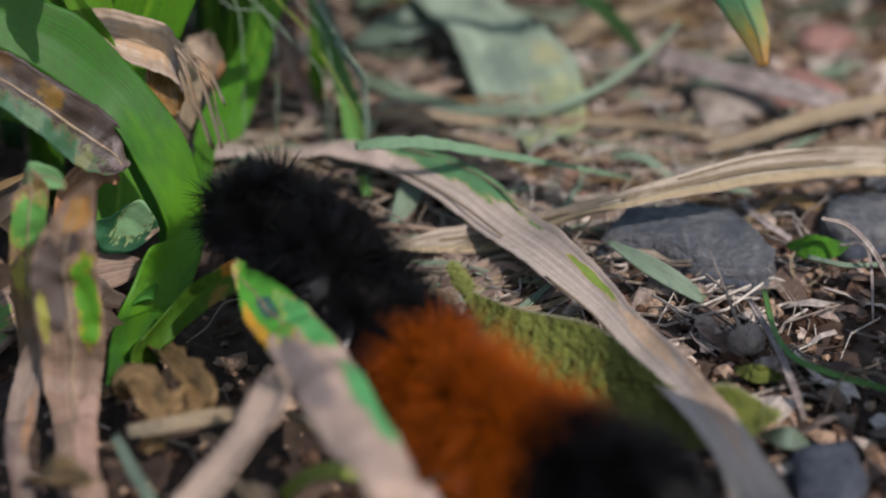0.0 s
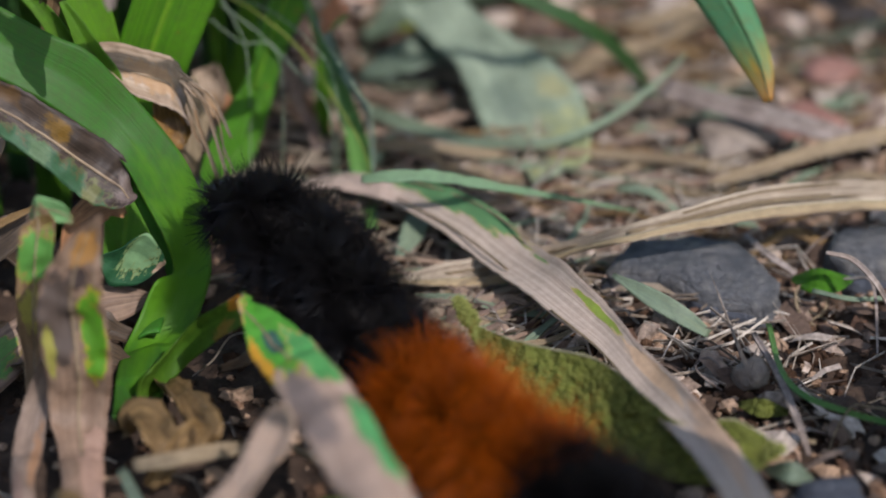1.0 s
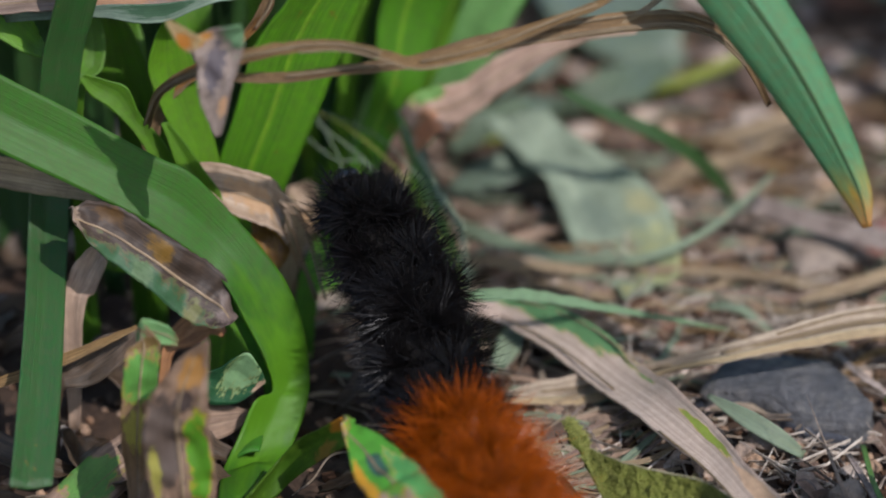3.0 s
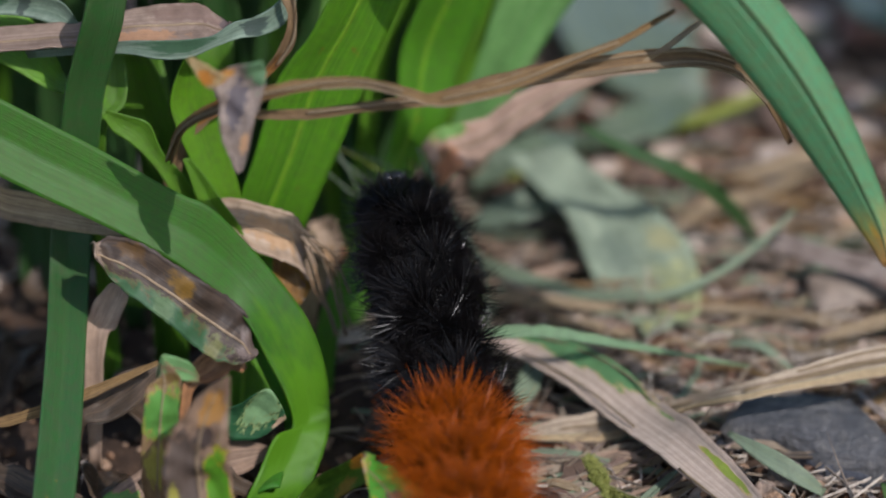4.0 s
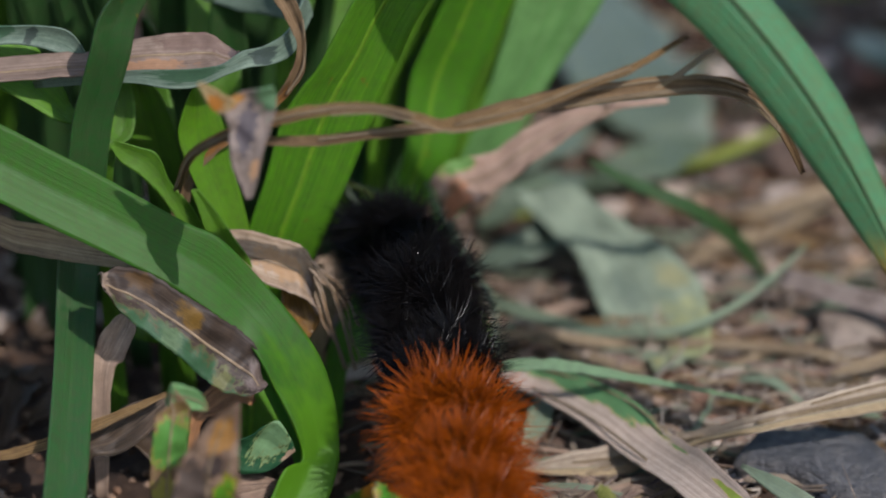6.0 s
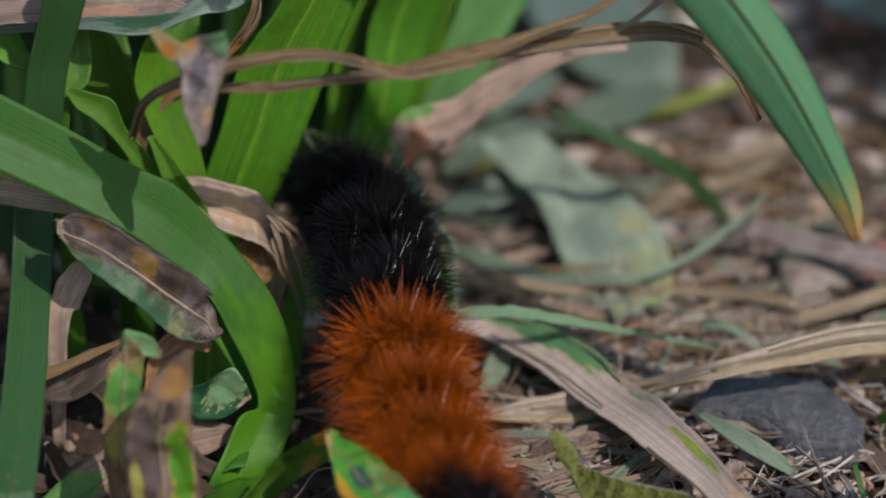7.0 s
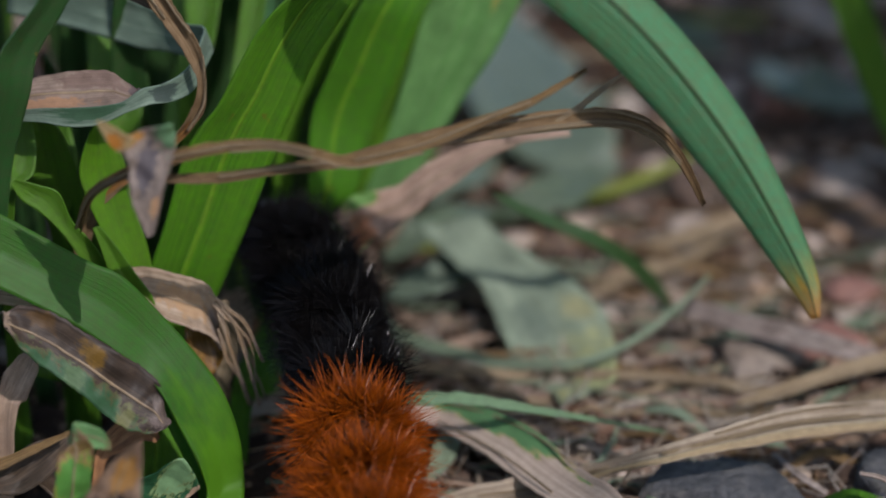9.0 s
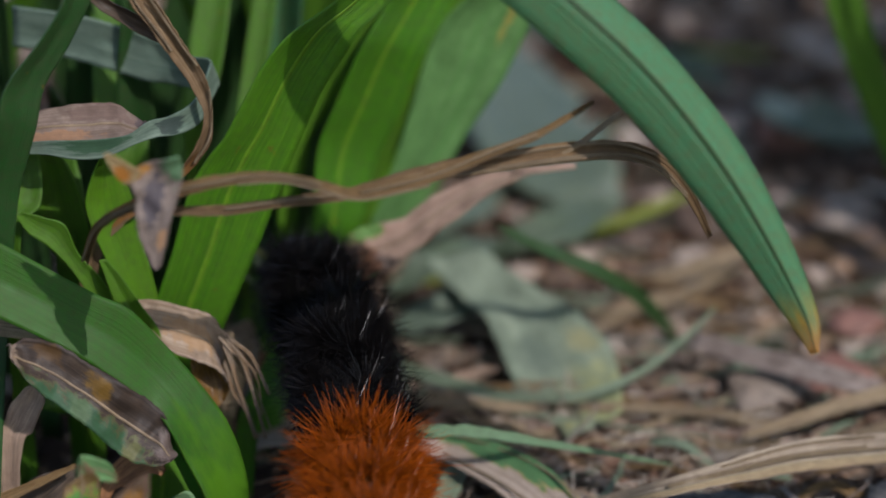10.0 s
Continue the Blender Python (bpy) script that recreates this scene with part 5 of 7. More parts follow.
span("mottled_leaf", [(-16.3, -38.6, 1.3, -15.6, -38.6, 4), (-14.3, -34.6, 1.3, -14.1, -34.6, 4), (-12.3, -35, 3.4, -12.5, -35, 6.1), (-10.5, -37, 5.9, -10.8, -37, 8.2), (-8.9, -38.4, 7.7, -9.4, -38.4, 9.8)],
     MOTTLE_STEM, parent=None, label="olive base of a folded leaf", cat="leaf", fold=0.15, crinkle=0.2)
span("mottled_leaf", [(-9.2, -40.9, 10.8, -9.3, -37.9, 9.6), (-8.8, -41.5, 9.3, -7.9, -38.5, 9.2), (-8.3, -44.5, 9, -5.7, -41.5, 9.4), (-6.8, -48.5, 9.1, -3.5, -45.5, 9.5), (-5.3, -53.5, 9.7, -1.6, -50.5, 10), (-3.8, -58.5, 10.1, -0.1, -55.5, 10.5), (-2.1, -63.5, 10.5, 1.4, -60.5, 10.4), (-0.6, -67.5, 11.1, 2.7, -64.5, 10.1), (0.8, -70.5, 10.8, 4.2, -67.5, 9.5), (2.5, -73.5, 9.7, 6, -70.5, 7.7)],
     MOTTLE_FOLD, parent=None, label="green and pinkish tan leaf folded at a corner", cat="leaf", crinkle=0.35, ragged=0.05, fold=0.1, rib=RIB_DRY)
span("dead_leaf", [(-6.1, -54, 10.7, -5.5, -56, 12), (-7.1, -54, 9.5, -5, -56, 10.2), (-8, -55.5, 8.6, -5.5, -57.5, 9.2), (-9.2, -57, 7.3, -6.8, -59, 8.2), (-10.5, -59, 6.5, -8.2, -61, 7.3), (-11.8, -61, 5.6, -9.7, -63, 6.5), (-13.3, -63, 4.4, -11.2, -65, 5.3)],
     DEAD_PINK, parent=None, label="dry tan folded leaf strip", cat="leaf", fold=0.22, crease=True, crinkle=0.3, ragged=0.05)
span("grass_sprig", [(-6.7, 6, 12.1, -6, 6, 12.3), (-5.7, 4, 10.1, -4.8, 4, 10.3), (-4.9, 2, 8.1, -3.5, 2, 8.3), (-4.1, 0, 6.1, -2.6, 0, 6.4), (-3.1, -2, 4.1, -1.6, -2, 4.4), (-2.7, -5, 2.7, -0.9, -5, 3), (-2.1, -7, 1.2, -0.6, -7, 1.2), (-1.2, -12.6, 1.3, -0.5, -12.6, 1.3)],
     LEAF_STEM, parent=None, label="dark green folded grass stem standing in litter", cat="grass", fold=0.25, crease=True)
span("grass_sprig", [(-5.4, 3, 11.5, -4.6, 3, 11.6), (-4.1, 1, 8.9, -3.3, 1, 9.2), (-2.8, -1, 7.5, -2.1, -1, 7.8), (-1.4, -3, 6.2, -1.2, -3, 6.4), (-1, -5, 3.1, -0.8, -5, 3.1), (-0.9, -8.2, 1.4, -0.8, -8.2, 1.4)],
     LEAF_GREYGREEN, parent=None, label="thin grey-green blade beside a grass stem", cat="grass", fold=0.2)
fallen = span("dead_leaf", [(-14.6, -8.3, 1.9, -14.4, -4.3, 1.6), (-10.7, -9, 2.9, -10.7, -5, 1.6), (-6.4, -8.8, 2.6, -6.6, -4.8, 1.6), (-3, -9.5, 3, -2.8, -5.5, 2.3), (0.9, -12, 3.1, 1.5, -8, 3.3), (4.1, -15.5, 2.8, 5.1, -11.5, 4), (6.4, -19, 2.7, 8.1, -15, 4.2), (8.7, -23, 2.8, 10.8, -19, 3.7), (11.9, -29, 3.2, 13.5, -25, 4.6), (15.1, -34, 3, 16, -30, 4.2), (17.4, -40, 3.1, 18.3, -36, 4), (19.2, -46, 3.8, 20.5, -42, 4.7), (20.9, -51, 4.1, 22.2, -47, 4.9), (21.8, -55.5, 4.2, 24.1, -51.5, 4.2), (22.4, -60, 4.1, 26.7, -56, 1.9), (23.2, -66.6, 4.4, 28.2, -62.6, 1.7)],
     DEAD_GREEN, parent=None, label="long grey-tan dead blade with a green patch", cat="leaf", crinkle=0.2, ragged=0.06, fold=0.1, fibres=3)
span("dead_leaf", [(-4.8, -1, 11.8, -6, 1, 14.8), (-3.3, -1, 13.7, -4.8, 1, 16.3), (-2.1, -1, 13.9, -3, 1, 16.8), (-0.4, -1, 15.4, -1, 1, 17.3), (2.7, -1, 17.8, 1.4, 1, 19.2), (5.7, -1, 20.2, 4.9, 1, 20.7), (8.5, -1, 21.7, 7.7, 1, 21.3), (12.1, -1, 22.2, 11.8, 1, 21.7)],
     DEAD_ROSE, parent=None, label="pinkish dead blade beside a green blade", cat="leaf", crinkle=0.3, ragged=0.05, fold=0.12, rib=RIB_DRY)
broad = span("broad_leaf", [(5, -34.5, 6.9, 5.1, -31.5, 5.5), (6.8, -37, 4.7, 7, -34, 4.8), (8, -39.5, 3.4, 8.8, -36.5, 5.3), (10, -41, 2.2, 11.4, -38, 5.5), (12.2, -42.5, 1.6, 14.4, -39.5, 5.6), (15, -44.5, 1.1, 16.3, -41.5, 5.4), (17.5, -46.5, 1, 18, -43.5, 4.7), (20, -47.9, 1, 20.1, -44.9, 3.7), (23.2, -48.5, 1.4, 23.4, -45.5, 4.3), (26.1, -48.5, 3.3, 26.7, -45.5, 2)],
     FUZZY, parent=None, label="olive green fuzzy leaf lying beside the caterpillar", cat="leaf", crinkle=0.4, ragged=0.02, fold=0.1, rim=0.978)
span("dead_leaf", [(-12.1, -4, 8.1, -11.6, -4, 8.2), (-13.2, -4.5, 4.9, -12.4, -4.5, 4.8), (-13.9, -5, 2.7, -13.2, -5, 2.5), (-14.3, -5.9, 1.5, -13.8, -5.9, 1.3)],
     DEAD_RUST, parent=None, label="rust brown dry stem behind the clump", cat="stalk", fold=0.3)
span("dead_leaf", [(-15.4, -11, 12.4, -13.9, -11, 12.9), (-15.2, -11, 9.9, -13.9, -11, 9.9), (-15, -11, 7.3, -14, -11, 7.1), (-14.9, -11, 4.6, -14.3, -11, 4.6)],
     DEAD_CURLED, parent=None, label="dry brown hanging leaf", cat="leaf", crinkle=0.5, ragged=0.1)
span("dead_leaf", [(-8.2, 4, 7.3, -6.7, 4, 7.9), (-7.3, 3, 4.7, -6, 3, 5.1), (-6.4, 2, 3, -5.3, 2, 3.3), (-5.6, 0.2, 1.4, -5.1, 0.2, 1.6)],
     DEAD_STRIP, parent=None, label="crumpled tan leaf piece among stems", cat="leaf", crinkle=0.8, ragged=0.15, fold=0.3)
span("dead_leaf", [(-14.9, 0, 8.5, -13, 0, 9.4), (-14.4, -1, 7.1, -12.2, -1, 7.3), (-14.2, -2, 5.6, -12.5, -2, 5.1), (-14.5, -3, 4.4, -13.6, -3, 3.9)],
     DEAD_CURLED, parent=None, label="pale crumpled leaf among stems", cat="leaf", crinkle=0.9, ragged=0.15, fold=0.3)
span("broad_leaf", [(0.7, 18, 6.5, 5.4, 18, 7.5), (2.9, 14, 5.3, 9.1, 14, 6.2), (5.6, 10.5, 4.4, 12.5, 10.5, 5.2), (7, 6.5, 2.4, 15.4, 6.5, 3.8), (8, 3.1, 1.2, 16.2, 3.1, 2.4), (9.5, -1.4, 1.3, 15.8, -1.4, 2), (10.7, -3, 1.3, 13.9, -3, 1.5), (11.6, -5.7, 1.4, 12.1, -5.7, 1.8)],
     PALE_BROAD, parent=None, label="pale green dying broad leaf on litter", cat="leaf", crinkle=0.5, ragged=0.07, fold=0.08)

def shade_tuft(name, label, seed, count, area, tall, wide):
    """A tuft of broad blades that leans every way, added out of view to cast shade."""
    rng = random.Random(seed)
    tuft_root = tagged(new(name), label, "grass plant")
    for _ in range(count):
        x, y = rng.uniform(area[0], area[1]), rng.uniform(area[2], area[3])
        h, w = rng.uniform(*tall), rng.uniform(*wide)
        dx, dy = rng.gauss(0, 0.16) * h, rng.gauss(0, 0.16) * h
        pts = [(x, y, -0.5, w * 0.5), (x + dx * 0.2, y + dy * 0.2, h * 0.4, w), (x + dx * 0.55, y + dy * 0.55, h * 0.75, w * 0.9), (x + dx, y + dy, h, 0.4)]
        blade("leaf_blade", pts, rng.choice((LEAF_DARK, LEAF_MID, LEAF_COOL)), parent=tuft_root, label="dark green grass blade", fold=0.15, n=(rng.uniform(-1, 1), -0.9, 0.2))


# unseen tufts right of the view, added only for the shade they throw
shade_tuft("grass_tuft", "tall unseen grass tuft that shades the far litter", 8, 46, (58, 104, -2, 58), (60, 105), (5, 8))
shade_tuft("grass_tuft", "low unseen grass tuft that shades the near soil", 4, 12, (37, 50, -91, -78), (26, 40), (4, 6))
shade_tuft("grass_tuft", "low unseen grass tuft that shades the slate", 6, 6, (38, 47, -54, -42), (22, 32), (4, 6))

# stems and thin blades beside the clump
blade("lying_grass", [(-1.6, -14.6, 6.5, 0.5), (0.7, -15.1, 7, 0.95), (4, -15.2, 7, 0.9), (7.8, -14.6, 6, 0.66), (12.5, -13.4, 4.5, 0.42), (19.1, -11.1, 2, 0.12)],
      LEAF_TORN, parent=None, label="pale green torn grass blade over the soil", cat="grass", ragged=0.25, crinkle=0.15)
blade("lying_grass", [(3, -8.1, 1.5, 0.87), (2.3, -13, 1.5, 1.88), (0.9, -16.3, 0.6, 0.34)],
      LEAF_GREY, parent=None, label="small blue-green blade lying on soil", cat="grass")
blade("lying_grass", [(16.6, -24, 3.5, 0.32), (19.1, -26.3, 3, 1.28), (21.4, -27.4, 2, 1.28), (23.3, -27.5, 0.6, 0.64)],
      LEAF_GREY, parent=None, label="blue-green blade lying by the slate", cat="grass")
blade("lying_grass", [(-2, 8.5, 1.5, 0.9), (0.7, 4.9, 2, 1.15), (4.3, 2.3, 2, 1.0), (8.3, 0.7, 2, 0.75), (13.2, -0.9, 3, 0.65), (17.7, 1.1, 4, 0.6), (21.3, 3.1, 6, 0.45), (23.7, 4.3, 8, 0.2)],
      LEAF_GREY, parent=None, label="long curved grey-green grass blade", cat="grass")
blade("lying_grass", [(6.3, 5, 15, 0.36), (9.6, 5.2, 13, 0.89), (13.7, 5.6, 11, 1.12), (17.1, 7.9, 8, 1.23), (19.7, 11.6, 4, 1.21), (21.9, 14.9, 0, 0.47)],
      LEAF_COOL, parent=None, label="dark green drooping grass blade", cat="grass")
blade("lying_grass", [(27.7, -26.1, 0.6, 0.36), (27.6, -34.7, 2, 0.39), (28.6, -38.5, 2.2, 0.42), (31.1, -40.4, 2, 0.42), (34.8, -41.6, 1.5, 0.42), (38.7, -41.7, 0.3, 0.23)],
      LEAF_STEM, parent=None, label="thin bright green stem lying on soil", cat="grass")
blade("lying_grass", [(-16.7, -47.7, 2, 0.66), (-15.1, -53.4, 3, 0.79), (-13.4, -58.9, 4, 0.7), (-12.3, -60.3, 2, 0.42)],
      LEAF_GREY, parent=None, label="thin blue-green stem in the litter", cat="grass")
blade("lying_grass", [(14, 34.9, 1, 0.6), (17.9, 33.3, 3, 1), (22.5, 35.4, 4, 0.9), (25.9, 39.3, 4, 0.41)],
      LEAF_OLIVE, parent=None, label="yellow-green grass blade on the litter", cat="grass")
blade("lying_grass", [(-5.6, -53.7, 1, 0.86), (-4, -56.1, 4, 0.92), (-2.2, -56.8, 5, 0.98), (-0.5, -56.1, 4, 0.71)],
      LEAF_OLIVE, parent=None, label="olive curled grass blade", cat="grass")
blade("grass_strand", [(-12.9, -0.8, 15.7, 0.08), (-9.7, -2, 14.4, 0.13), (-6.2, -4, 12, 0.13), (-3.4, -6.9, 8.9, 0.13), (-1.2, -9.9, 5.6, 0.08), (-1.3, -8, -0.5, 0.1)],
      LEAF_OLIVE, parent=None, label="thin dry grass strand leaning over litter", cat="grass", thick=0.1)
blade("grass_strand", [(-12.5, -1.5, 14.9, 0.08), (-9.3, -3.1, 13, 0.13), (-6.4, -5.3, 10.7, 0.1), (-4, -7.5, 8.2, 0.08), (-4.1, -8, -0.5, 0.1)],
      LEAF_GREY, parent=None, label="thin dry grass strand leaning over litter", cat="grass", thick=0.1)
blade("grass_strand", [(-12.3, -0.9, 15.6, 0.08), (-8.4, -2, 14.4, 0.1), (-5.4, -3.8, 12.4, 0.1), (-3.6, -6, 9.8, 0.08), (-3.6, -8, -0.5, 0.1)],
      LEAF_GREY, parent=None, label="thin dry grass strand leaning over litter", cat="grass", thick=0.1)
blade("grass_strand", [(-13.3, -2.3, 14.1, 0.08), (-11, -3.5, 12.7, 0.1), (-7.9, -4.5, 11.5, 0.08), (-7.9, -8, -0.5, 0.1)],
      LEAF_GREY, parent=None, label="thin dry grass strand leaning over litter", cat="grass", thick=0.1)
blade("grass_strand", [(-13.7, 0.2, 16.8, 0.08), (-11.4, -2.4, 13.9, 0.1), (-10.3, -4.8, 11.2, 0.08), (-10.2, -8, -0.5, 0.1)],
      LEAF_GREY, parent=None, label="thin dry grass strand leaning over litter", cat="grass", thick=0.1)
blade("grass_strand", [(-6.3, -0.9, 15.6, 0.1), (-4.8, -3, 13.2, 0.18), (-2.1, -6, 9.8, 0.18), (-0.8, -7.6, 8, 0.1), (-0.8, -8, -0.5, 0.1)],
      LEAF_GREY, parent=None, label="thin dry grass strand leaning over litter", cat="grass", thick=0.1)
blade("crumpled_leaf", [(-17.2, -41.4, 1, 0.76), (-15.9, -43, 3, 2.25), (-14.4, -46.4, 4, 2.58), (-13.7, -47.9, 3, 1.83), (-14.6, -47.8, 1, 0.74)],
      DEAD_BROWN, parent=None, label="crumpled dry brown leaf scrap in the hollow", cat="leaf", n=(0.3, -0.6, 0.7), crinkle=1.0, fold=0.5, ragged=0.3)
blade("crumpled_leaf", [(-15, -48.2, 1, 0.74), (-13.7, -47.9, 3, 1.47), (-12, -46.9, 4, 1.84), (-11.4, -44.4, 3, 0.74)],
      DEAD_BROWN, parent=None, label="crumpled dry brown leaf scrap in the hollow", cat="leaf", n=(0.3, -0.6, 0.7), crinkle=1.0, fold=0.5, ragged=0.3)
blade("crumpled_leaf", [(-15.1, -35, 1, 1.17), (-13.2, -40.7, 3, 2.34), (-11.5, -46, 4, 2.21), (-11.3, -46.5, 3, 1.11)],
      DEAD_BROWN, parent=None, label="crumpled dry brown leaf scrap in the hollow", cat="leaf", n=(0.3, -0.6, 0.7), crinkle=1.0, fold=0.5, ragged=0.3)
blade("crumpled_leaf", [(-21.6, -51.5, 1, 1.45), (-19.4, -54.4, 3, 2.14), (-17.4, -56.9, 4, 1.05)],
      DEAD_BROWN, parent=None, label="crumpled dry brown leaf scrap in the hollow", cat="leaf", n=(0.3, -0.6, 0.7), crinkle=1.0, fold=0.5, ragged=0.3)
blade("crumpled_leaf", [(-9.5, -51.6, 1, 0.72), (-8, -56.1, 3, 1.41), (-6.3, -59.9, 4, 1.04)],
      DEAD_PALE, parent=None, label="crumpled dry brown leaf scrap in the hollow", cat="leaf", n=(0.3, -0.6, 0.7), crinkle=1.0, fold=0.5, ragged=0.3)
blade("crumpled_leaf", [(-11.1, -33.4, 1, 0.39), (-9, -35.4, 3, 1.16), (-7.3, -36.8, 4, 0.38)],
      DEAD_DARK, parent=None, label="crumpled dry brown leaf scrap in the hollow", cat="leaf", n=(0.3, -0.6, 0.7), crinkle=1.0, fold=0.5, ragged=0.3)
blade("crumpled_leaf", [(-5.6, -43.6, 1, 0.45), (-4.3, -48, 3, 1.1), (-2.8, -51, 4, 0.43)],
      DEAD_PALE, parent=None, label="crumpled dry brown leaf scrap in the hollow", cat="leaf", n=(0.3, -0.6, 0.7), crinkle=1.0, fold=0.5, ragged=0.3)
# scraps in the darkest brown, with the hollow's shade in their colour
blade("crumpled_leaf", [(-40.1, -5.1, 0.4, 0.6), (-40.5, -6.7, 2.6, 2.4), (-41.1, -8.6, 2.4, 3.3), (-39.9, -10.7, 0.3, 0.4)],
      DEAD_DARK, label="crumpled brown leaf scrap darkened for the hollow's shade", cat="leaf", crinkle=1.0, n=(0.2, -0.5, 0.8), fold=0.4, ragged=0.3)
blade("crumpled_leaf", [(-2.0, -38.6, 0.4, 0.6), (-0.6, -39.8, 1.3, 3.1), (1.1, -41.3, 1.0, 3.3), (3.8, -41.1, 0.3, 0.4)],
      DEAD_DARK, label="crumpled brown leaf scrap darkened for the hollow's shade", cat="leaf", crinkle=1.0, n=(0.2, -0.5, 0.8), fold=0.4, ragged=0.3)
blade("crumpled_leaf", [(-39.3, -6.6, 0.4, 0.6), (-41.9, -3.7, 2.9, 2.6), (-45.0, -0.4, 2.2, 2.7), (-50.4, -0.1, 0.3, 0.4)],
      DEAD_DARK, label="crumpled brown leaf scrap darkened for the hollow's shade", cat="leaf", crinkle=1.0, n=(0.2, -0.5, 0.8), fold=0.4, ragged=0.3)
blade("crumpled_leaf", [(-39.7, 0.5, 0.4, 0.6), (-41.2, -1.2, 2.7, 1.5), (-43.0, -3.2, 2.0, 3.4), (-42.8, -6.5, 0.3, 0.4)],
      DEAD_DARK, label="crumpled brown leaf scrap darkened for the hollow's shade", cat="leaf", crinkle=1.0, n=(0.2, -0.5, 0.8), fold=0.4, ragged=0.3)
blade("crumpled_leaf", [(-19.7, -32.1, 0.4, 0.6), (-20.9, -33.4, 1.3, 3.1), (-22.3, -34.8, 2.5, 2.7), (-22.2, -37.3, 0.3, 0.4)],
      DEAD_DARK, label="crumpled brown leaf scrap darkened for the hollow's shade", cat="leaf", crinkle=1.0, n=(0.2, -0.5, 0.8), fold=0.4, ragged=0.3)
blade("crumpled_leaf", [(-39.0, -9.3, 0.4, 0.6), (-35.6, -8.2, 1.9, 2.2), (-31.7, -6.8, 1.4, 3.1), (-29.4, -2.3, 0.3, 0.4)],
      DEAD_DARK, label="crumpled brown leaf scrap darkened for the hollow's shade", cat="leaf", crinkle=1.0, n=(0.2, -0.5, 0.8), fold=0.4, ragged=0.3)
blade("crumpled_leaf", [(-25.3, -19.0, 0.4, 0.6), (-26.2, -17.3, 1.6, 2.0), (-27.1, -15.2, 2.5, 3.1), (-29.7, -14.3, 0.3, 0.4)],
      DEAD_DARK, label="crumpled brown leaf scrap darkened for the hollow's shade", cat="leaf", crinkle=1.0, n=(0.2, -0.5, 0.8), fold=0.4, ragged=0.3)
blade("crumpled_leaf", [(-41.5, -34.5, 0.4, 0.6), (-38.5, -35.1, 2.4, 2.0), (-34.9, -35.8, 1.7, 2.0), (-31.3, -33.5, 0.3, 0.4)],
      DEAD_DARK, label="crumpled brown leaf scrap darkened for the hollow's shade", cat="leaf", crinkle=1.0, n=(0.2, -0.5, 0.8), fold=0.4, ragged=0.3)
blade("crumpled_leaf", [(-37.7, -15.7, 0.4, 0.6), (-37.3, -12.1, 1.9, 1.9), (-36.8, -7.9, 2.2, 2.5), (-39.8, -3.9, 0.3, 0.4)],
      DEAD_DARK, label="crumpled brown leaf scrap darkened for the hollow's shade", cat="leaf", crinkle=1.0, n=(0.2, -0.5, 0.8), fold=0.4, ragged=0.3)
blade("crumpled_leaf", [(-24.2, -31.6, 0.4, 0.6), (-22.5, -30.0, 2.5, 2.5), (-20.6, -28.1, 1.8, 2.4), (-20.6, -24.8, 0.3, 0.4)],
      DEAD_DARK, label="crumpled brown leaf scrap darkened for the hollow's shade", cat="leaf", crinkle=1.0, n=(0.2, -0.5, 0.8), fold=0.4, ragged=0.3)
blade("crumpled_leaf", [(-10.6, -20.7, 0.4, 0.6), (-7.4, -19.4, 2.9, 2.1), (-3.7, -17.9, 2.4, 2.0), (-1.7, -13.5, 0.3, 0.4)],
      DEAD_DARK, label="crumpled brown leaf scrap darkened for the hollow's shade", cat="leaf", crinkle=1.0, n=(0.2, -0.5, 0.8), fold=0.4, ragged=0.3)
blade("crumpled_leaf", [(-36.1, -11.9, 0.4, 0.6), (-33.7, -12.3, 2.2, 2.0), (-31.0, -12.8, 1.1, 1.8), (-28.2, -10.9, 0.3, 0.4)],
      DEAD_DARK, label="crumpled brown leaf scrap darkened for the hollow's shade", cat="leaf", crinkle=1.0, n=(0.2, -0.5, 0.8), fold=0.4, ragged=0.3)
blade("crumpled_leaf", [(-38.4, -27.6, 0.4, 0.6), (-35.6, -29.3, 2.2, 1.8), (-32.4, -31.3, 2.0, 2.3), (-27.9, -30.2, 0.3, 0.4)],
      DEAD_DARK, label="crumpled brown leaf scrap darkened for the hollow's shade", cat="leaf", crinkle=1.0, n=(0.2, -0.5, 0.8), fold=0.4, ragged=0.3)
blade("crumpled_leaf", [(-21.9, -22.3, 0.4, 0.6), (-19.0, -20.5, 1.9, 1.9), (-15.6, -18.3, 2.2, 2.1), (-14.5, -13.5, 0.3, 0.4)],
      DEAD_DARK, label="crumpled brown leaf scrap darkened for the hollow's shade", cat="leaf", crinkle=1.0, n=(0.2, -0.5, 0.8), fold=0.4, ragged=0.3)
blade("crumpled_leaf", [(-39.6, -45.4, 0.4, 0.6), (-42.0, -47.3, 2.4, 2.7), (-44.7, -49.4, 1.8, 3.0), (-45.3, -53.6, 0.3, 0.4)],
      DEAD_DARK, label="crumpled brown leaf scrap darkened for the hollow's shade", cat="leaf", crinkle=1.0, n=(0.2, -0.5, 0.8), fold=0.4, ragged=0.3)
blade("crumpled_leaf", [(-29.3, -45.4, 0.4, 0.6), (-30.2, -47.0, 2.3, 2.5), (-31.2, -49.0, 1.1, 3.3), (-30.4, -51.5, 0.3, 0.4)],
      DEAD_DARK, label="crumpled brown leaf scrap darkened for the hollow's shade", cat="leaf", crinkle=1.0, n=(0.2, -0.5, 0.8), fold=0.4, ragged=0.3)
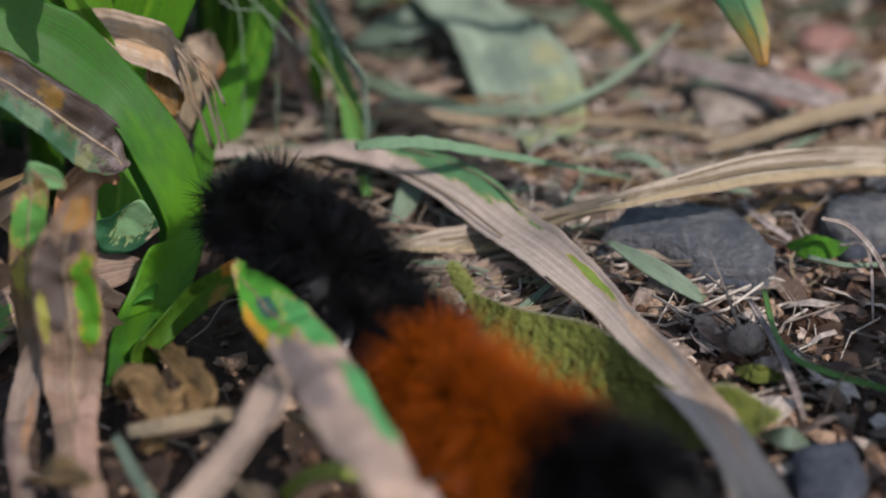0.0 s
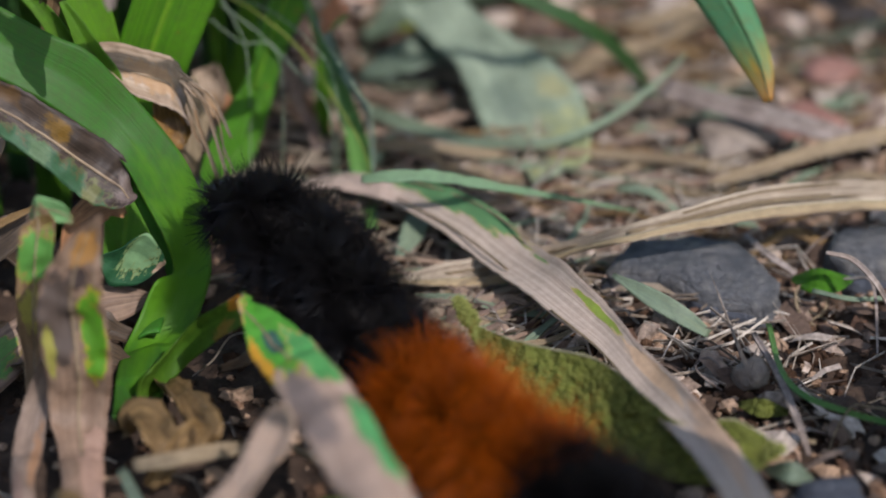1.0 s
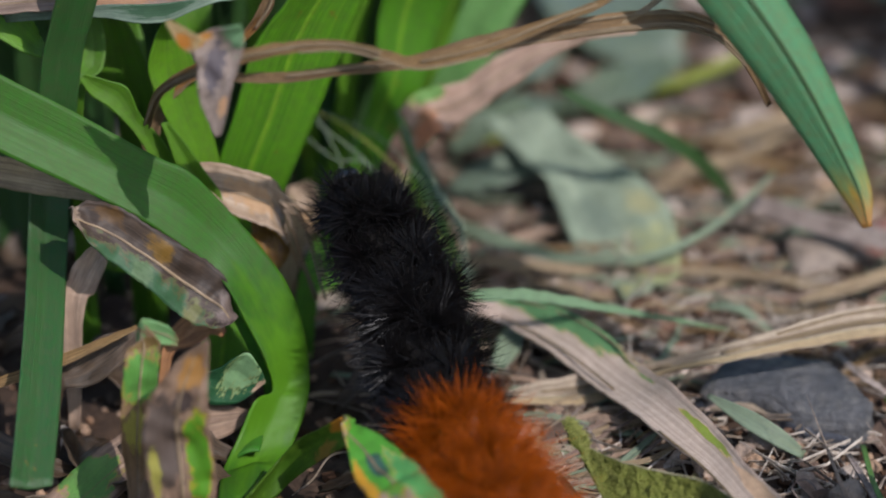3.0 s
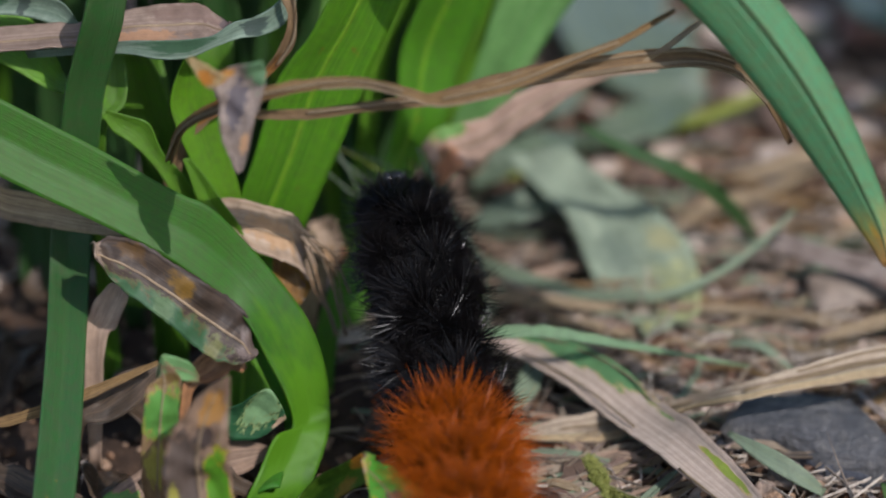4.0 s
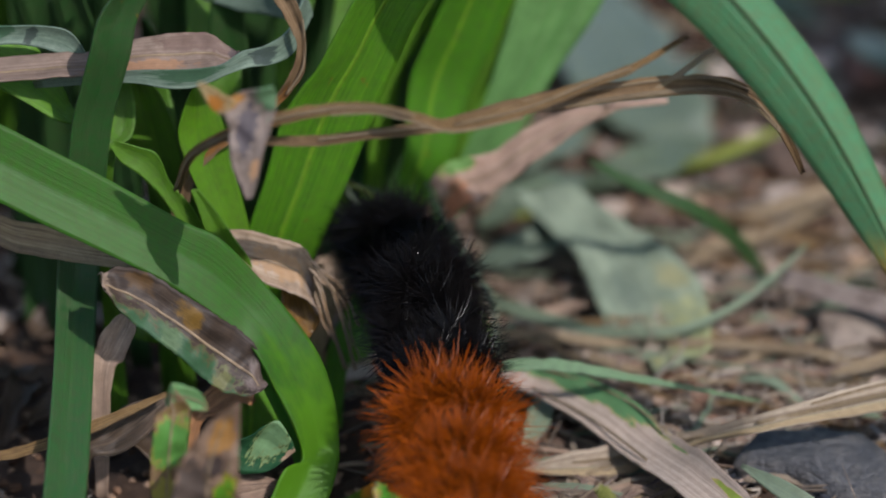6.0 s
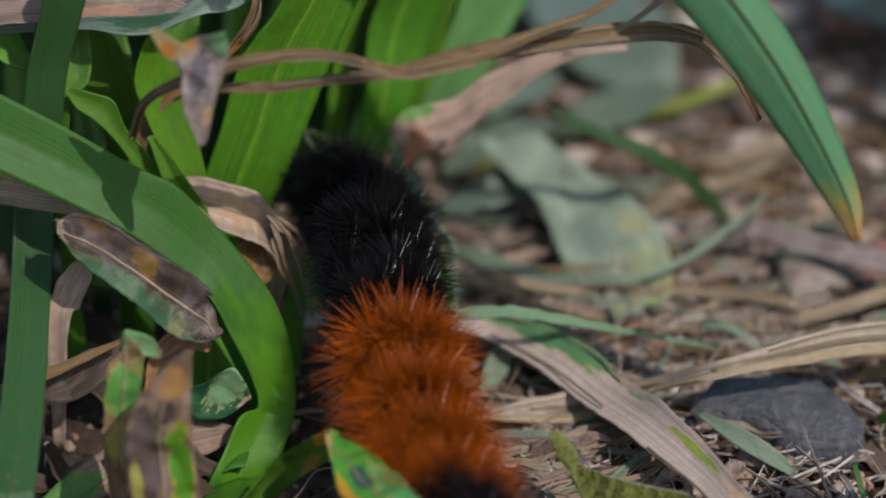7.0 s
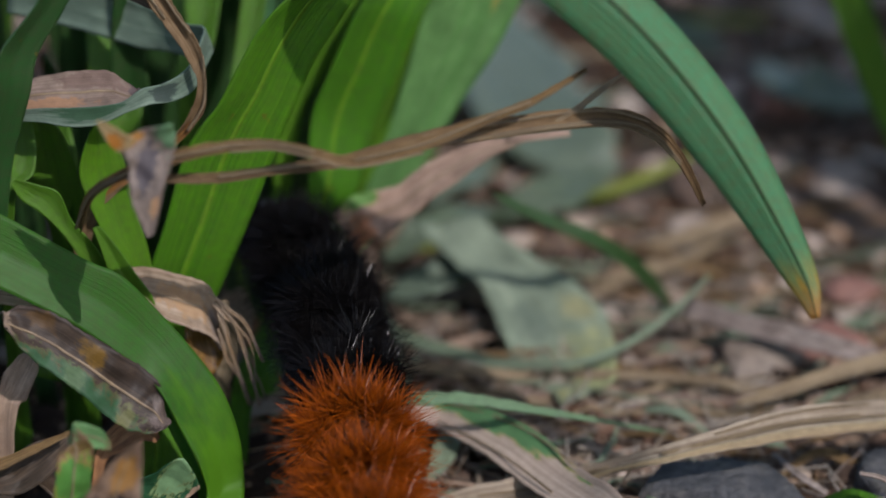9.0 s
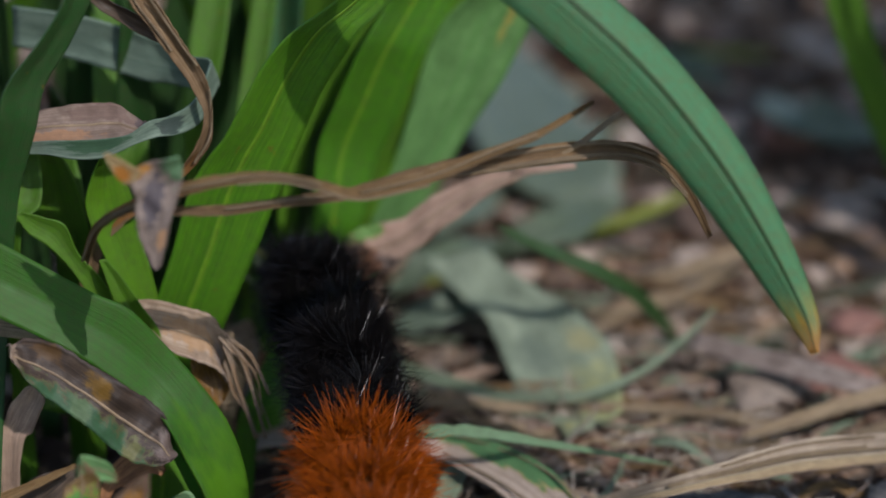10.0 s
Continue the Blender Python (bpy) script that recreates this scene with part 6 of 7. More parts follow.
blade("crumpled_leaf", [(-40.9, -38.4, 0.4, 0.6), (-39.2, -37.4, 2.1, 3.0), (-37.1, -36.2, 1.3, 1.5), (-36.4, -33.4, 0.3, 0.4)],
      DEAD_DARK, label="crumpled brown leaf scrap darkened for the hollow's shade", cat="leaf", crinkle=1.0, n=(0.2, -0.5, 0.8), fold=0.4, ragged=0.3)
blade("crumpled_leaf", [(-34.3, -41.0, 0.4, 0.6), (-35.8, -38.2, 1.2, 2.3), (-37.6, -34.8, 2.2, 2.7), (-42.0, -33.4, 0.3, 0.4)],
      DEAD_DARK, label="crumpled brown leaf scrap darkened for the hollow's shade", cat="leaf", crinkle=1.0, n=(0.2, -0.5, 0.8), fold=0.4, ragged=0.3)
blade("crumpled_leaf", [(-37.1, -29.8, 0.4, 0.6), (-40.3, -27.8, 1.4, 3.4), (-44.0, -25.5, 2.8, 2.3), (-49.2, -26.6, 0.3, 0.4)],
      DEAD_DARK, label="crumpled brown leaf scrap darkened for the hollow's shade", cat="leaf", crinkle=1.0, n=(0.2, -0.5, 0.8), fold=0.4, ragged=0.3)
blade("crumpled_leaf", [(-32.7, 3.7, 0.4, 0.6), (-34.5, 3.5, 1.4, 1.6), (-36.6, 3.3, 1.1, 2.9), (-38.3, 1.3, 0.3, 0.4)],
      DEAD_DARK, label="crumpled brown leaf scrap darkened for the hollow's shade", cat="leaf", crinkle=1.0, n=(0.2, -0.5, 0.8), fold=0.4, ragged=0.3)
blade("crumpled_leaf", [(-40.4, -15.9, 0.4, 0.6), (-43.2, -17.1, 2.7, 2.1), (-46.5, -18.4, 2.8, 3.2), (-48.2, -22.4, 0.3, 0.4)],
      DEAD_DARK, label="crumpled brown leaf scrap darkened for the hollow's shade", cat="leaf", crinkle=1.0, n=(0.2, -0.5, 0.8), fold=0.4, ragged=0.3)
blade("crumpled_leaf", [(-29.2, -12.1, 0.4, 0.6), (-27.9, -15.6, 2.1, 3.0), (-26.3, -19.7, 2.9, 3.4), (-21.5, -22.0, 0.3, 0.4)],
      DEAD_DARK, label="crumpled brown leaf scrap darkened for the hollow's shade", cat="leaf", crinkle=1.0, n=(0.2, -0.5, 0.8), fold=0.4, ragged=0.3)
blade("crumpled_leaf", [(-28.9, -25.1, 0.4, 0.6), (-28.5, -27.8, 1.2, 3.3), (-28.0, -31.0, 1.8, 1.8), (-24.9, -33.3, 0.3, 0.4)],
      DEAD_DARK, label="crumpled brown leaf scrap darkened for the hollow's shade", cat="leaf", crinkle=1.0, n=(0.2, -0.5, 0.8), fold=0.4, ragged=0.3)
blade("crumpled_leaf", [(-27.3, -30.4, 0.4, 0.6), (-24.4, -31.8, 1.7, 3.2), (-21.0, -33.5, 2.5, 3.2), (-16.6, -32.0, 0.3, 0.4)],
      DEAD_DARK, label="crumpled brown leaf scrap darkened for the hollow's shade", cat="leaf", crinkle=1.0, n=(0.2, -0.5, 0.8), fold=0.4, ragged=0.3)
blade("crumpled_leaf", [(-25.1, -25.7, 0.4, 0.6), (-23.0, -27.2, 1.7, 2.7), (-20.5, -29.0, 2.4, 2.5), (-16.8, -28.4, 0.3, 0.4)],
      DEAD_DARK, label="crumpled brown leaf scrap darkened for the hollow's shade", cat="leaf", crinkle=1.0, n=(0.2, -0.5, 0.8), fold=0.4, ragged=0.3)
blade("crumpled_leaf", [(-40.2, -43.1, 0.4, 0.6), (-42.6, -43.3, 1.1, 2.1), (-45.5, -43.7, 1.5, 3.2), (-47.7, -46.4, 0.3, 0.4)],
      DEAD_DARK, label="crumpled brown leaf scrap darkened for the hollow's shade", cat="leaf", crinkle=1.0, n=(0.2, -0.5, 0.8), fold=0.4, ragged=0.3)

# mottled and dead leaves before the clump
blade("mottled_leaf", [(-35, -40.2, -0.5, 2), (-31.9, -38.4, -0.4, 2.32), (-28.3, -35.5, 1, 3.44), (-25.5, -31.6, 1.9, 3.57), (-22.2, -28, 2.4, 3.21), (-18.8, -25.8, 2.3, 2.67), (-16.3, -24.7, 2.2, 0.57)],
      MOTTLE_D, parent=None, label="pinkish tan leaf turning green", cat="leaf", n=(0, -0.7, 0.7), midrib=True, crinkle=0.3)
blade("dead_leaf", [(-15.8, -48.9, 3, 0.8), (-12.9, -49.7, 4, 1.02), (-10.1, -48.7, 4, 1.02), (-8.4, -46.5, 3, 0.66)],
      DEAD_PALE, parent=None, label="short piece of pale straw", cat="straw")
blade("dead_leaf", [(-52, -14, 0, 1), (-48, -16, 12, 1.5), (-39.1, -17.6, 18.9, 1.63), (-35, -17.8, 18.4, 2.28), (-31, -18, 17.7, 2.2), (-27.5, -18.2, 17.2, 1.79), (-26, -18.4, 16.8, 0.41)],
      DEAD_PALE, parent=None, label="long grey dry leaf behind the arching blade", cat="leaf", n=(0, -0.8, 0.5), crinkle=0.5, fold=0.2)
# pale straw in a brown skin, which stands in for shade on it
blade("dead_leaf", [(-38.5, -30.2, -0.5, 0.8), (-38.2, -29.2, 5.7, 0.56), (-34.6, -28.7, 6.8, 0.72), (-31.1, -28.2, 7.8, 0.8), (-27.5, -27.5, 9.1, 0.72), (-24.1, -26.8, 10.5, 0.24)],
      DEAD_BROWN, parent=None, label="long straw in the hollow, browned for shade", cat="leaf", n=(0, -0.8, 0.5), crinkle=0.5, fold=0.2)
blade("dead_leaf", [(-30.4, -28.1, -0.5, 0.8), (-30.1, -27, 5.5, 1.2), (-28.1, -26.4, 6.7, 2.33), (-26.1, -25.8, 8, 2.41), (-24.3, -25.2, 9.3, 0.64)],
      DEAD_DARK, parent=None, label="dry brown leaf in the hollow", cat="leaf", n=(0, -0.8, 0.5), crinkle=0.5, fold=0.2)
blade("dead_leaf", [(-29.5, -23, -0.5, 0.8), (-29.2, -22, 9.2, 1.63), (-28.5, -21.1, 11, 2.28), (-27.6, -20.4, 12.7, 1.79), (-26.9, -19.9, 13.7, 0.33)],
      DEAD_PINK, parent=None, label="tan dead leaf standing in the hollow", cat="leaf", n=(0, -0.8, 0.5), crinkle=0.5, fold=0.2)
blade("dead_leaf", [(-23, -23.5, -0.5, 0.8), (-22.6, -22.4, 5.7, 0.82), (-21.2, -21.7, 7.2, 2.04), (-19.6, -21.4, 7.9, 2.04), (-18.4, -21.7, 7.2, 0.41)],
      DEAD_RUST, parent=None, label="rust brown dead leaf in the hollow", cat="leaf", n=(0, -0.8, 0.5), crinkle=0.5, fold=0.2)

# dead leaf crossing behind the caterpillar, and broad leaves
blade("dead_leaf", [(0.9, -20.7, 1.2, 0.25), (4.7, -20.2, 1.4, 1.9), (8.8, -19.1, 1.3, 2.5), (11.7, -18.2, 1.8, 1.66), (14.2, -19.1, 3.2, 1.15), (17.7, -21.6, 5.5, 1.3), (21.8, -20.5, 6, 1.63), (27.3, -18.1, 6, 2.39), (33, -15.9, 5.5, 2.41), (38.2, -14.6, 5, 2.17), (45.8, -5.4, 1, 1.31)],
      STRAW_PALE, parent=None, label="long twisted pale straw blade over the slate", cat="straw", n=(0.15, -0.7, 0.75), crinkle=0.3, fold=0.3, crease=True, strip=True, ragged=0.1, fibres=5)
blade("broad_leaf", [(-2.3, 14.2, 1.5, 0.94), (0.3, 13.7, 3, 2.81), (3.6, 14.4, 4, 3.28), (7.4, 18.8, 3, 1.9)],
      PALE_BLUE, parent=None, label="dull blue-green leaf on litter", cat="leaf", n=(0, -0.5, 0.85), crinkle=0.4, ragged=0.2)
blade("broad_leaf", [(7.9, 83.3, 3, 4.65), (9.8, 62.6, 4, 10.39), (12.1, 49.2, 4, 11.02), (15.9, 42.6, 3, 7.72), (19, 41.3, 1, 1.03)],
      PALE_BLUE, parent=None, label="large faded grey-green leaf far behind", cat="leaf", n=(0, -0.5, 0.85), midrib=True, crinkle=0.4, ragged=0.2)
blade("broad_leaf", [(-2.1, 35.2, 1, 1.01), (0.9, 33.6, 3, 3.5), (4.5, 37.5, 3, 4.55), (8.4, 46.9, 1, 1.57)],
      PALE_BLUE, parent=None, label="dull green withering leaf on far litter", cat="leaf", n=(0, -0.5, 0.85), crinkle=0.6, ragged=0.25, midrib=True)
blade("broad_leaf", [(6.8, 31.2, 1, 0.99), (10.3, 30.9, 3, 3.47), (14.4, 34, 3, 4), (19.2, 44, 1, 1.04)],
      DULL_GREEN, parent=None, label="dull green withering leaf on far litter", cat="leaf", n=(0, -0.5, 0.85), crinkle=0.6, ragged=0.25, midrib=True)
blade("broad_leaf", [(-2.1, 23, 1, 0.97), (0.8, 24.4, 3, 2.91), (4.8, 27.9, 3, 3.14), (7.9, 33.7, 1, 1)],
      DULL_GREEN, parent=None, label="dull green withering leaf on far litter", cat="leaf", n=(0, -0.5, 0.85), crinkle=0.6, ragged=0.25, midrib=True)
blade("broad_leaf", [(21.5, 76.8, 1, 1.14), (24.7, 74.6, 3, 3.4), (28.5, 72.9, 3, 3.39), (32, 73.3, 1, 1.13)],
      DULL_GREEN, parent=None, label="dull green withering leaf on far litter", cat="leaf", n=(0, -0.5, 0.85), crinkle=0.6, ragged=0.25, midrib=True)
blade("broad_leaf", [(9.6, 96.1, 1, 2.42), (14, 88.5, 3, 5.31), (19, 83.1, 3, 4.65), (22.9, 80.1, 1, 1.16)],
      DULL_GREEN, parent=None, label="dull green withering leaf on far litter", cat="leaf", n=(0, -0.5, 0.85), crinkle=0.6, ragged=0.25, midrib=True)
blade("broad_leaf", [(34.7, 67.4, 2, 1.67), (35.9, 54.9, 5, 4.81), (40.2, 54.5, 4, 4.81), (44.9, 56.6, 2, 1.62)],
      PALE_BLUE, parent=None, label="blue-green leaf far behind on litter", cat="leaf", n=(0, -0.5, 0.85), crinkle=0.4, ragged=0.2)
blade("broad_leaf", [(-2.1, 25.3, 1, 0.49), (-0.2, 24.2, 2, 1.55), (2.7, 25.1, 2, 1.46), (4.8, 28.1, 1, 0.39)],
      LEAF_OLIVE, parent=None, label="small yellowing leaf on litter", cat="leaf")
blade("broad_leaf", [(30, -20.1, 1, 0.33), (31.2, -22.2, 2, 1.8), (32.8, -22.4, 2, 1.47), (34.4, -20.1, 1, 0.25)],
      LEAF_B, parent=None, label="small green weed leaf by the slate", cat="leaf")
blade("broad_leaf", [(24.6, -37.3, 0.6, 0.39), (26, -38.8, 1.2, 1.3), (27.8, -38.4, 0.6, 0.38)],
      FUZZY, parent=None, label="small olive leaf scrap on soil", cat="leaf")
blade("broad_leaf", [(25.5, -46.4, 1, 0.37), (26.9, -48.3, 2, 1.47), (28.5, -47.8, 1, 0.37)],
      PALE_BLUE, parent=None, label="small grey-blue leaf scrap on soil", cat="leaf")

# dry stalks and curls in front of the clump
blade("dry_stalk", [(-23.2, -21.9, 23.9, 0.57), (-21.8, -25.5, 28, 0.68), (-19, -28.7, 30.9, 0.78), (-15.6, -29.3, 32.3, 0.9), (-12.2, -29.1, 32.9, 0.84), (-9.2, -29.1, 33, 0.72), (-6.6, -29.4, 32.5, 0.66), (-4, -29.6, 32, 0.78), (0.6, -28.3, 32.6, 0.9), (4.4, -26.4, 33.4, 0.73), (7.9, -24.5, 34.1, 0.55), (11.8, -22.8, 35.8, 0.25)],
      DEAD_BROWN, parent=None, label="brown twisted dry stalk before green blades", cat="stalk", ridge=0.03, fold=0.4, crinkle=0.3, ragged=0.12, fibres=4)
blade("dry_stalk", [(-19.4, -27, 29.8, 0.3), (-16.5, -28, 30.2, 0.61), (-13.1, -28, 30.2, 0.73), (-9.3, -27.9, 30.7, 0.73), (-4.7, -27.7, 31.2, 0.91), (0.6, -26.4, 32.1, 1.28), (5.2, -24.3, 32, 1.35), (9.9, -22.3, 31.9, 1.36), (13.5, -21.3, 31.7, 1.24), (16.3, -20.3, 30.5, 1.07), (18.7, -18.8, 27.6, 0.82), (20.8, -15.6, 22.7, 0.39)],
      DEAD_STALK, parent=None, label="dry brown curling leaf arching to the soil", cat="stalk", fibres=5, ridge=0.02, fold=0.3, crinkle=0.4, ragged=0.12)
blade("dry_stalk", [(9.6, -22.3, 31.8, 0.31), (11.3, -21.7, 32.6, 0.39), (12.9, -20.9, 33.6, 0.39), (14.5, -20.1, 34.5, 0.19)],
      DEAD_PALE, parent=None, label="thin pale split straw tip", cat="stalk", base=True)
blade("dead_leaf", [(-14.5, -11.2, 13.2, 1.41), (-13.8, -11.5, 10.5, 1.84), (-14.2, -11.8, 7.9, 1.68), (-14.6, -11.9, 5.6, 1.01), (-15, -10.6, -0.5, 0.8)],
      DEAD_PALE, parent=None, label="dry brown hanging leaf", cat="leaf", crinkle=0.3)
blade("dead_leaf", [(-11.9, -4.5, 8.7, 0.43), (-12.3, -4.9, 6, 0.78), (-13.2, -5, 3.7, 0.78), (-14.5, -1, 0, 0.44)],
      DEAD_RUST, parent=None, label="rust brown dry stem", cat="stalk")

# straws and twigs on the far soil
blade("twig", [(22.4, 8.6, 3, 1.73), (26.5, 5.4, 3, 1.98), (30.3, 3, 3, 2.06), (34.5, 0.3, 3, 1.77), (38.7, -0.4, 2, 0.97)],
      TWIG, parent=None, label="thick grey-brown twig on the soil", cat="twig", n=(0, -0.5, 0.85), fold=0.3)
blade("straw", [(25, -5.6, 1.5, 0.52), (28.8, -4.4, 2, 1.14), (33.3, -2.4, 2.5, 1.32), (39.8, 0.9, 2.5, 1.51), (46.8, 7.3, 1, 0.91)],
      DEAD_PALE, parent=None, label="flat pale straw on the soil", cat="straw", n=(0, -0.5, 0.85), fold=0.3)
blade("straw", [(-1.9, 0.9, 1.5, 0.71), (2.1, 0.1, 2, 1.06), (6.6, -1.1, 2, 0.88), (10.1, 0.3, 1, 0.62)],
      DEAD_PALE, parent=None, label="wavy pale straw on the soil", cat="straw", n=(0, -0.5, 0.85), fold=0.3)
blade("straw", [(9.3, 0.9, 1, 0.36), (13.7, -0.3, 1.5, 0.8), (19, -0.8, 1.5, 0.8), (25.6, -1, 1, 0.44)],
      DEAD_PALE, parent=None, label="thin bleached straw on the soil", cat="straw", n=(0, -0.5, 0.85), fold=0.3)
blade("straw", [(14.2, 14.7, 1, 0.47), (18.1, 17.5, 1.5, 0.85), (22.5, 19.8, 2, 0.95), (28.4, 28, 1, 0.88)],
      DEAD_PALE, parent=None, label="bleached straw among far litter", cat="straw", n=(0, -0.5, 0.85), fold=0.3)
blade("straw", [(10.4, 12, 2, 0.55), (13.1, 9.2, 3, 0.73), (15, 10.3, 2, 0.28)],
      DEAD_PALE, parent=None, label="short straw lying on a leaf", cat="straw", n=(0, -0.5, 0.85), fold=0.3)
blade("twig", [(26.4, -28.1, 1, 0.36), (27.4, -36.2, 2, 0.5), (28.1, -42.3, 2, 0.49), (28.7, -43.9, 0.6, 0.3)],
      TWIG, parent=None, label="thin brown twig lying on soil", cat="twig", n=(0, -0.5, 0.85), fold=0.3)
blade("twig", [(27.2, -13.1, 1, 0.34), (28.3, -17, 1.5, 0.5), (30.3, -19.2, 1, 0.41)],
      TWIG, parent=None, label="short dark twig on the soil", cat="twig", n=(0, -0.5, 0.85), fold=0.3)
blade("twig", [(31.6, -25.4, 6, 0.24), (33.6, -24.6, 5, 0.4), (35.1, -26.1, 4, 0.4), (36.7, -25.7, 1, 0.4)],
      TWIG, parent=None, label="wiry root standing over soil", cat="twig", n=(0, -0.5, 0.85), fold=0.3)
blade("straw", [(31, -23.7, 2, 0.32), (33.7, -25, 2, 0.36), (36.9, -23, 1, 0.33)],
      LEAF_GREY, parent=None, label="pale green straw on the soil", cat="straw", n=(0, -0.5, 0.85), fold=0.3)
blade("straw", [(5.4, -29.7, 0.6, 0.4), (6.9, -35.2, 1.5, 0.54), (8.6, -36.7, 0.8, 0.31)],
      LEAF_GREY, parent=None, label="short pale green straw", cat="straw", n=(0, -0.5, 0.85), fold=0.3)
blade("straw", [(27.3, -41.8, 0.6, 0.3), (29.3, -42.3, 0.6, 0.3)],
      DEAD_PALE, parent=None, label="short splinter of straw", cat="straw", n=(0, -0.5, 0.85), fold=0.3)
blade("straw", [(10.1, 71, 2, 0.56), (13.1, 69.4, 2, 0.89), (17.6, 70.1, 2, 1.01), (21.3, 73.5, 1, 0.57)],
      DEAD_PALE, parent=None, label="pale stick far behind", cat="straw", n=(0, -0.5, 0.85), fold=0.3)
blade("straw", [(26.9, 77.5, 3, 0.69), (31.7, 76.8, 3, 1.14), (36.4, 76.3, 3, 0.68)],
      LEAF_OLIVE, parent=None, label="yellowish straw far behind", cat="straw", n=(0, -0.5, 0.85), fold=0.3)
blade("straw", [(20.3, 24.9, 1, 0.97), (24.2, 25, 2, 1.65), (27.6, 25.7, 3, 1.66), (31.7, 31, 2, 0.89)],
      DEAD_PALE, parent=None, label="flat grey-tan dead blade on litter", cat="straw", n=(0, -0.5, 0.85), fold=0.3)
blade("straw", [(14.5, 18, 1, 0.67), (17.8, 17.5, 2, 1.04), (21.5, 22.5, 1, 0.77)],
      DEAD_PALE, parent=None, label="flat straw on litter", cat="straw", n=(0, -0.5, 0.85), fold=0.3)

fuzz(broad, FUZZ, 6500, 0.42, 77)

# ---------------------------------------------------------------- stones
def slab(name, outline, low, top, material, label, seed, layer=False):
    """A split slab of slate: its outline in plan, worn edges, an uneven flat top."""
    rng = random.Random(seed)
    cx, cy = sum(p[0] for p in outline) / len(outline), sum(p[1] for p in outline) / len(outline)
    bm = bmesh.new()
    base = [bm.verts.new(((x - cx) * 1.03 * MM, (y - cy) * 1.03 * MM, low * MM)) for x, y in outline]
    f = bm.faces.new(base)
    grown = bmesh.ops.extrude_face_region(bm, geom=[f])
    for v in grown["geom"]:
        if isinstance(v, bmesh.types.BMVert):
            v.co = (v.co.x / 1.03, v.co.y / 1.03, (top + rng.uniform(-0.35, 0.35)) * MM)
    bmesh.ops.recalc_face_normals(bm, faces=bm.faces)
    bmesh.ops.bevel(bm, geom=bm.edges[:], offset=0.25 * MM, segments=2, affect="EDGES")
    bmesh.ops.triangulate(bm, faces=bm.faces)
    bmesh.ops.subdivide_edges(bm, edges=[e for e in bm.edges if e.calc_length() > 1.5 * MM], cuts=3, use_grid_fill=True)
    for v in bm.verts:
        v.co += Vector((0, 0, 0.3 * MM * noise.noise(v.co * 500) + 0.15 * MM * noise.noise(v.co * 1300))) + v.co.normalized() * 0.3 * MM * noise.noise(v.co * 900)
    if layer:
        return bm
    ob = tagged(link(name, bm, material, None, "", Vector((cx, cy, 0)) * MM, smooth=True), label, "stone")
    # a second, lower slab in darker stone, set slightly forward
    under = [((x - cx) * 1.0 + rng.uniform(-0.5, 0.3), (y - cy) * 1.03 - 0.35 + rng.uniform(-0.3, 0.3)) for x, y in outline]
    link("lower_layer", slab(name, under, low, top * 0.45, material, "", seed + 1, True), DARKSTONE, ob, "darker lower layer")
    return ob


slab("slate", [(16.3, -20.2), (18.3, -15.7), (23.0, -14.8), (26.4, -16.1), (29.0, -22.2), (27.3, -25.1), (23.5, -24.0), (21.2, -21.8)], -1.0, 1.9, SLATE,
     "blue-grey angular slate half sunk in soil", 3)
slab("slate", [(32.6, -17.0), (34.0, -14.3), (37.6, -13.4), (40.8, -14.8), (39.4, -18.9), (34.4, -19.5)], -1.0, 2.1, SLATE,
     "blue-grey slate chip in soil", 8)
slab("slate", [(27.1, -50.1), (28.7, -48.4), (31.2, -48.7), (31.9, -52.2), (30.1, -55.5), (27.3, -54.8)], -1.0, 1.8, DARKSTONE,
     "dark grey slate chip shaded on soil", 11)
stone("flat_stone", 33.5, 7.0, 0.8, (8, 6, 2.2), REDSTONE, "flat reddish stone on soil", 15, 10)
stone("flat_stone", 37.0, 16.0, 1.0, (6, 5, 2.2), REDSTONE, "small reddish stone chip on soil", 19, -20)
stone("flat_stone", 27.0, 4.0, 0.8, (10, 6, 2.5), TANSTONE, "flat tan stone among litter", 22, 15)
stone("pebble", 20.8, -26.0, 0.8, (4, 3.5, 3), TANSTONE, "small orange-tan pebble beside the slate", 27, 5)
stone("pebble", 25.6, -33.7, 0.8, (4.5, 3, 2.5), TANSTONE, "small tan pebble on soil", 31, 40)
stone("pebble", 35.7, 57.0, 2.0, (8, 7, 6), REDSTONE, "pinkish brown pebble far behind", 36, 40)


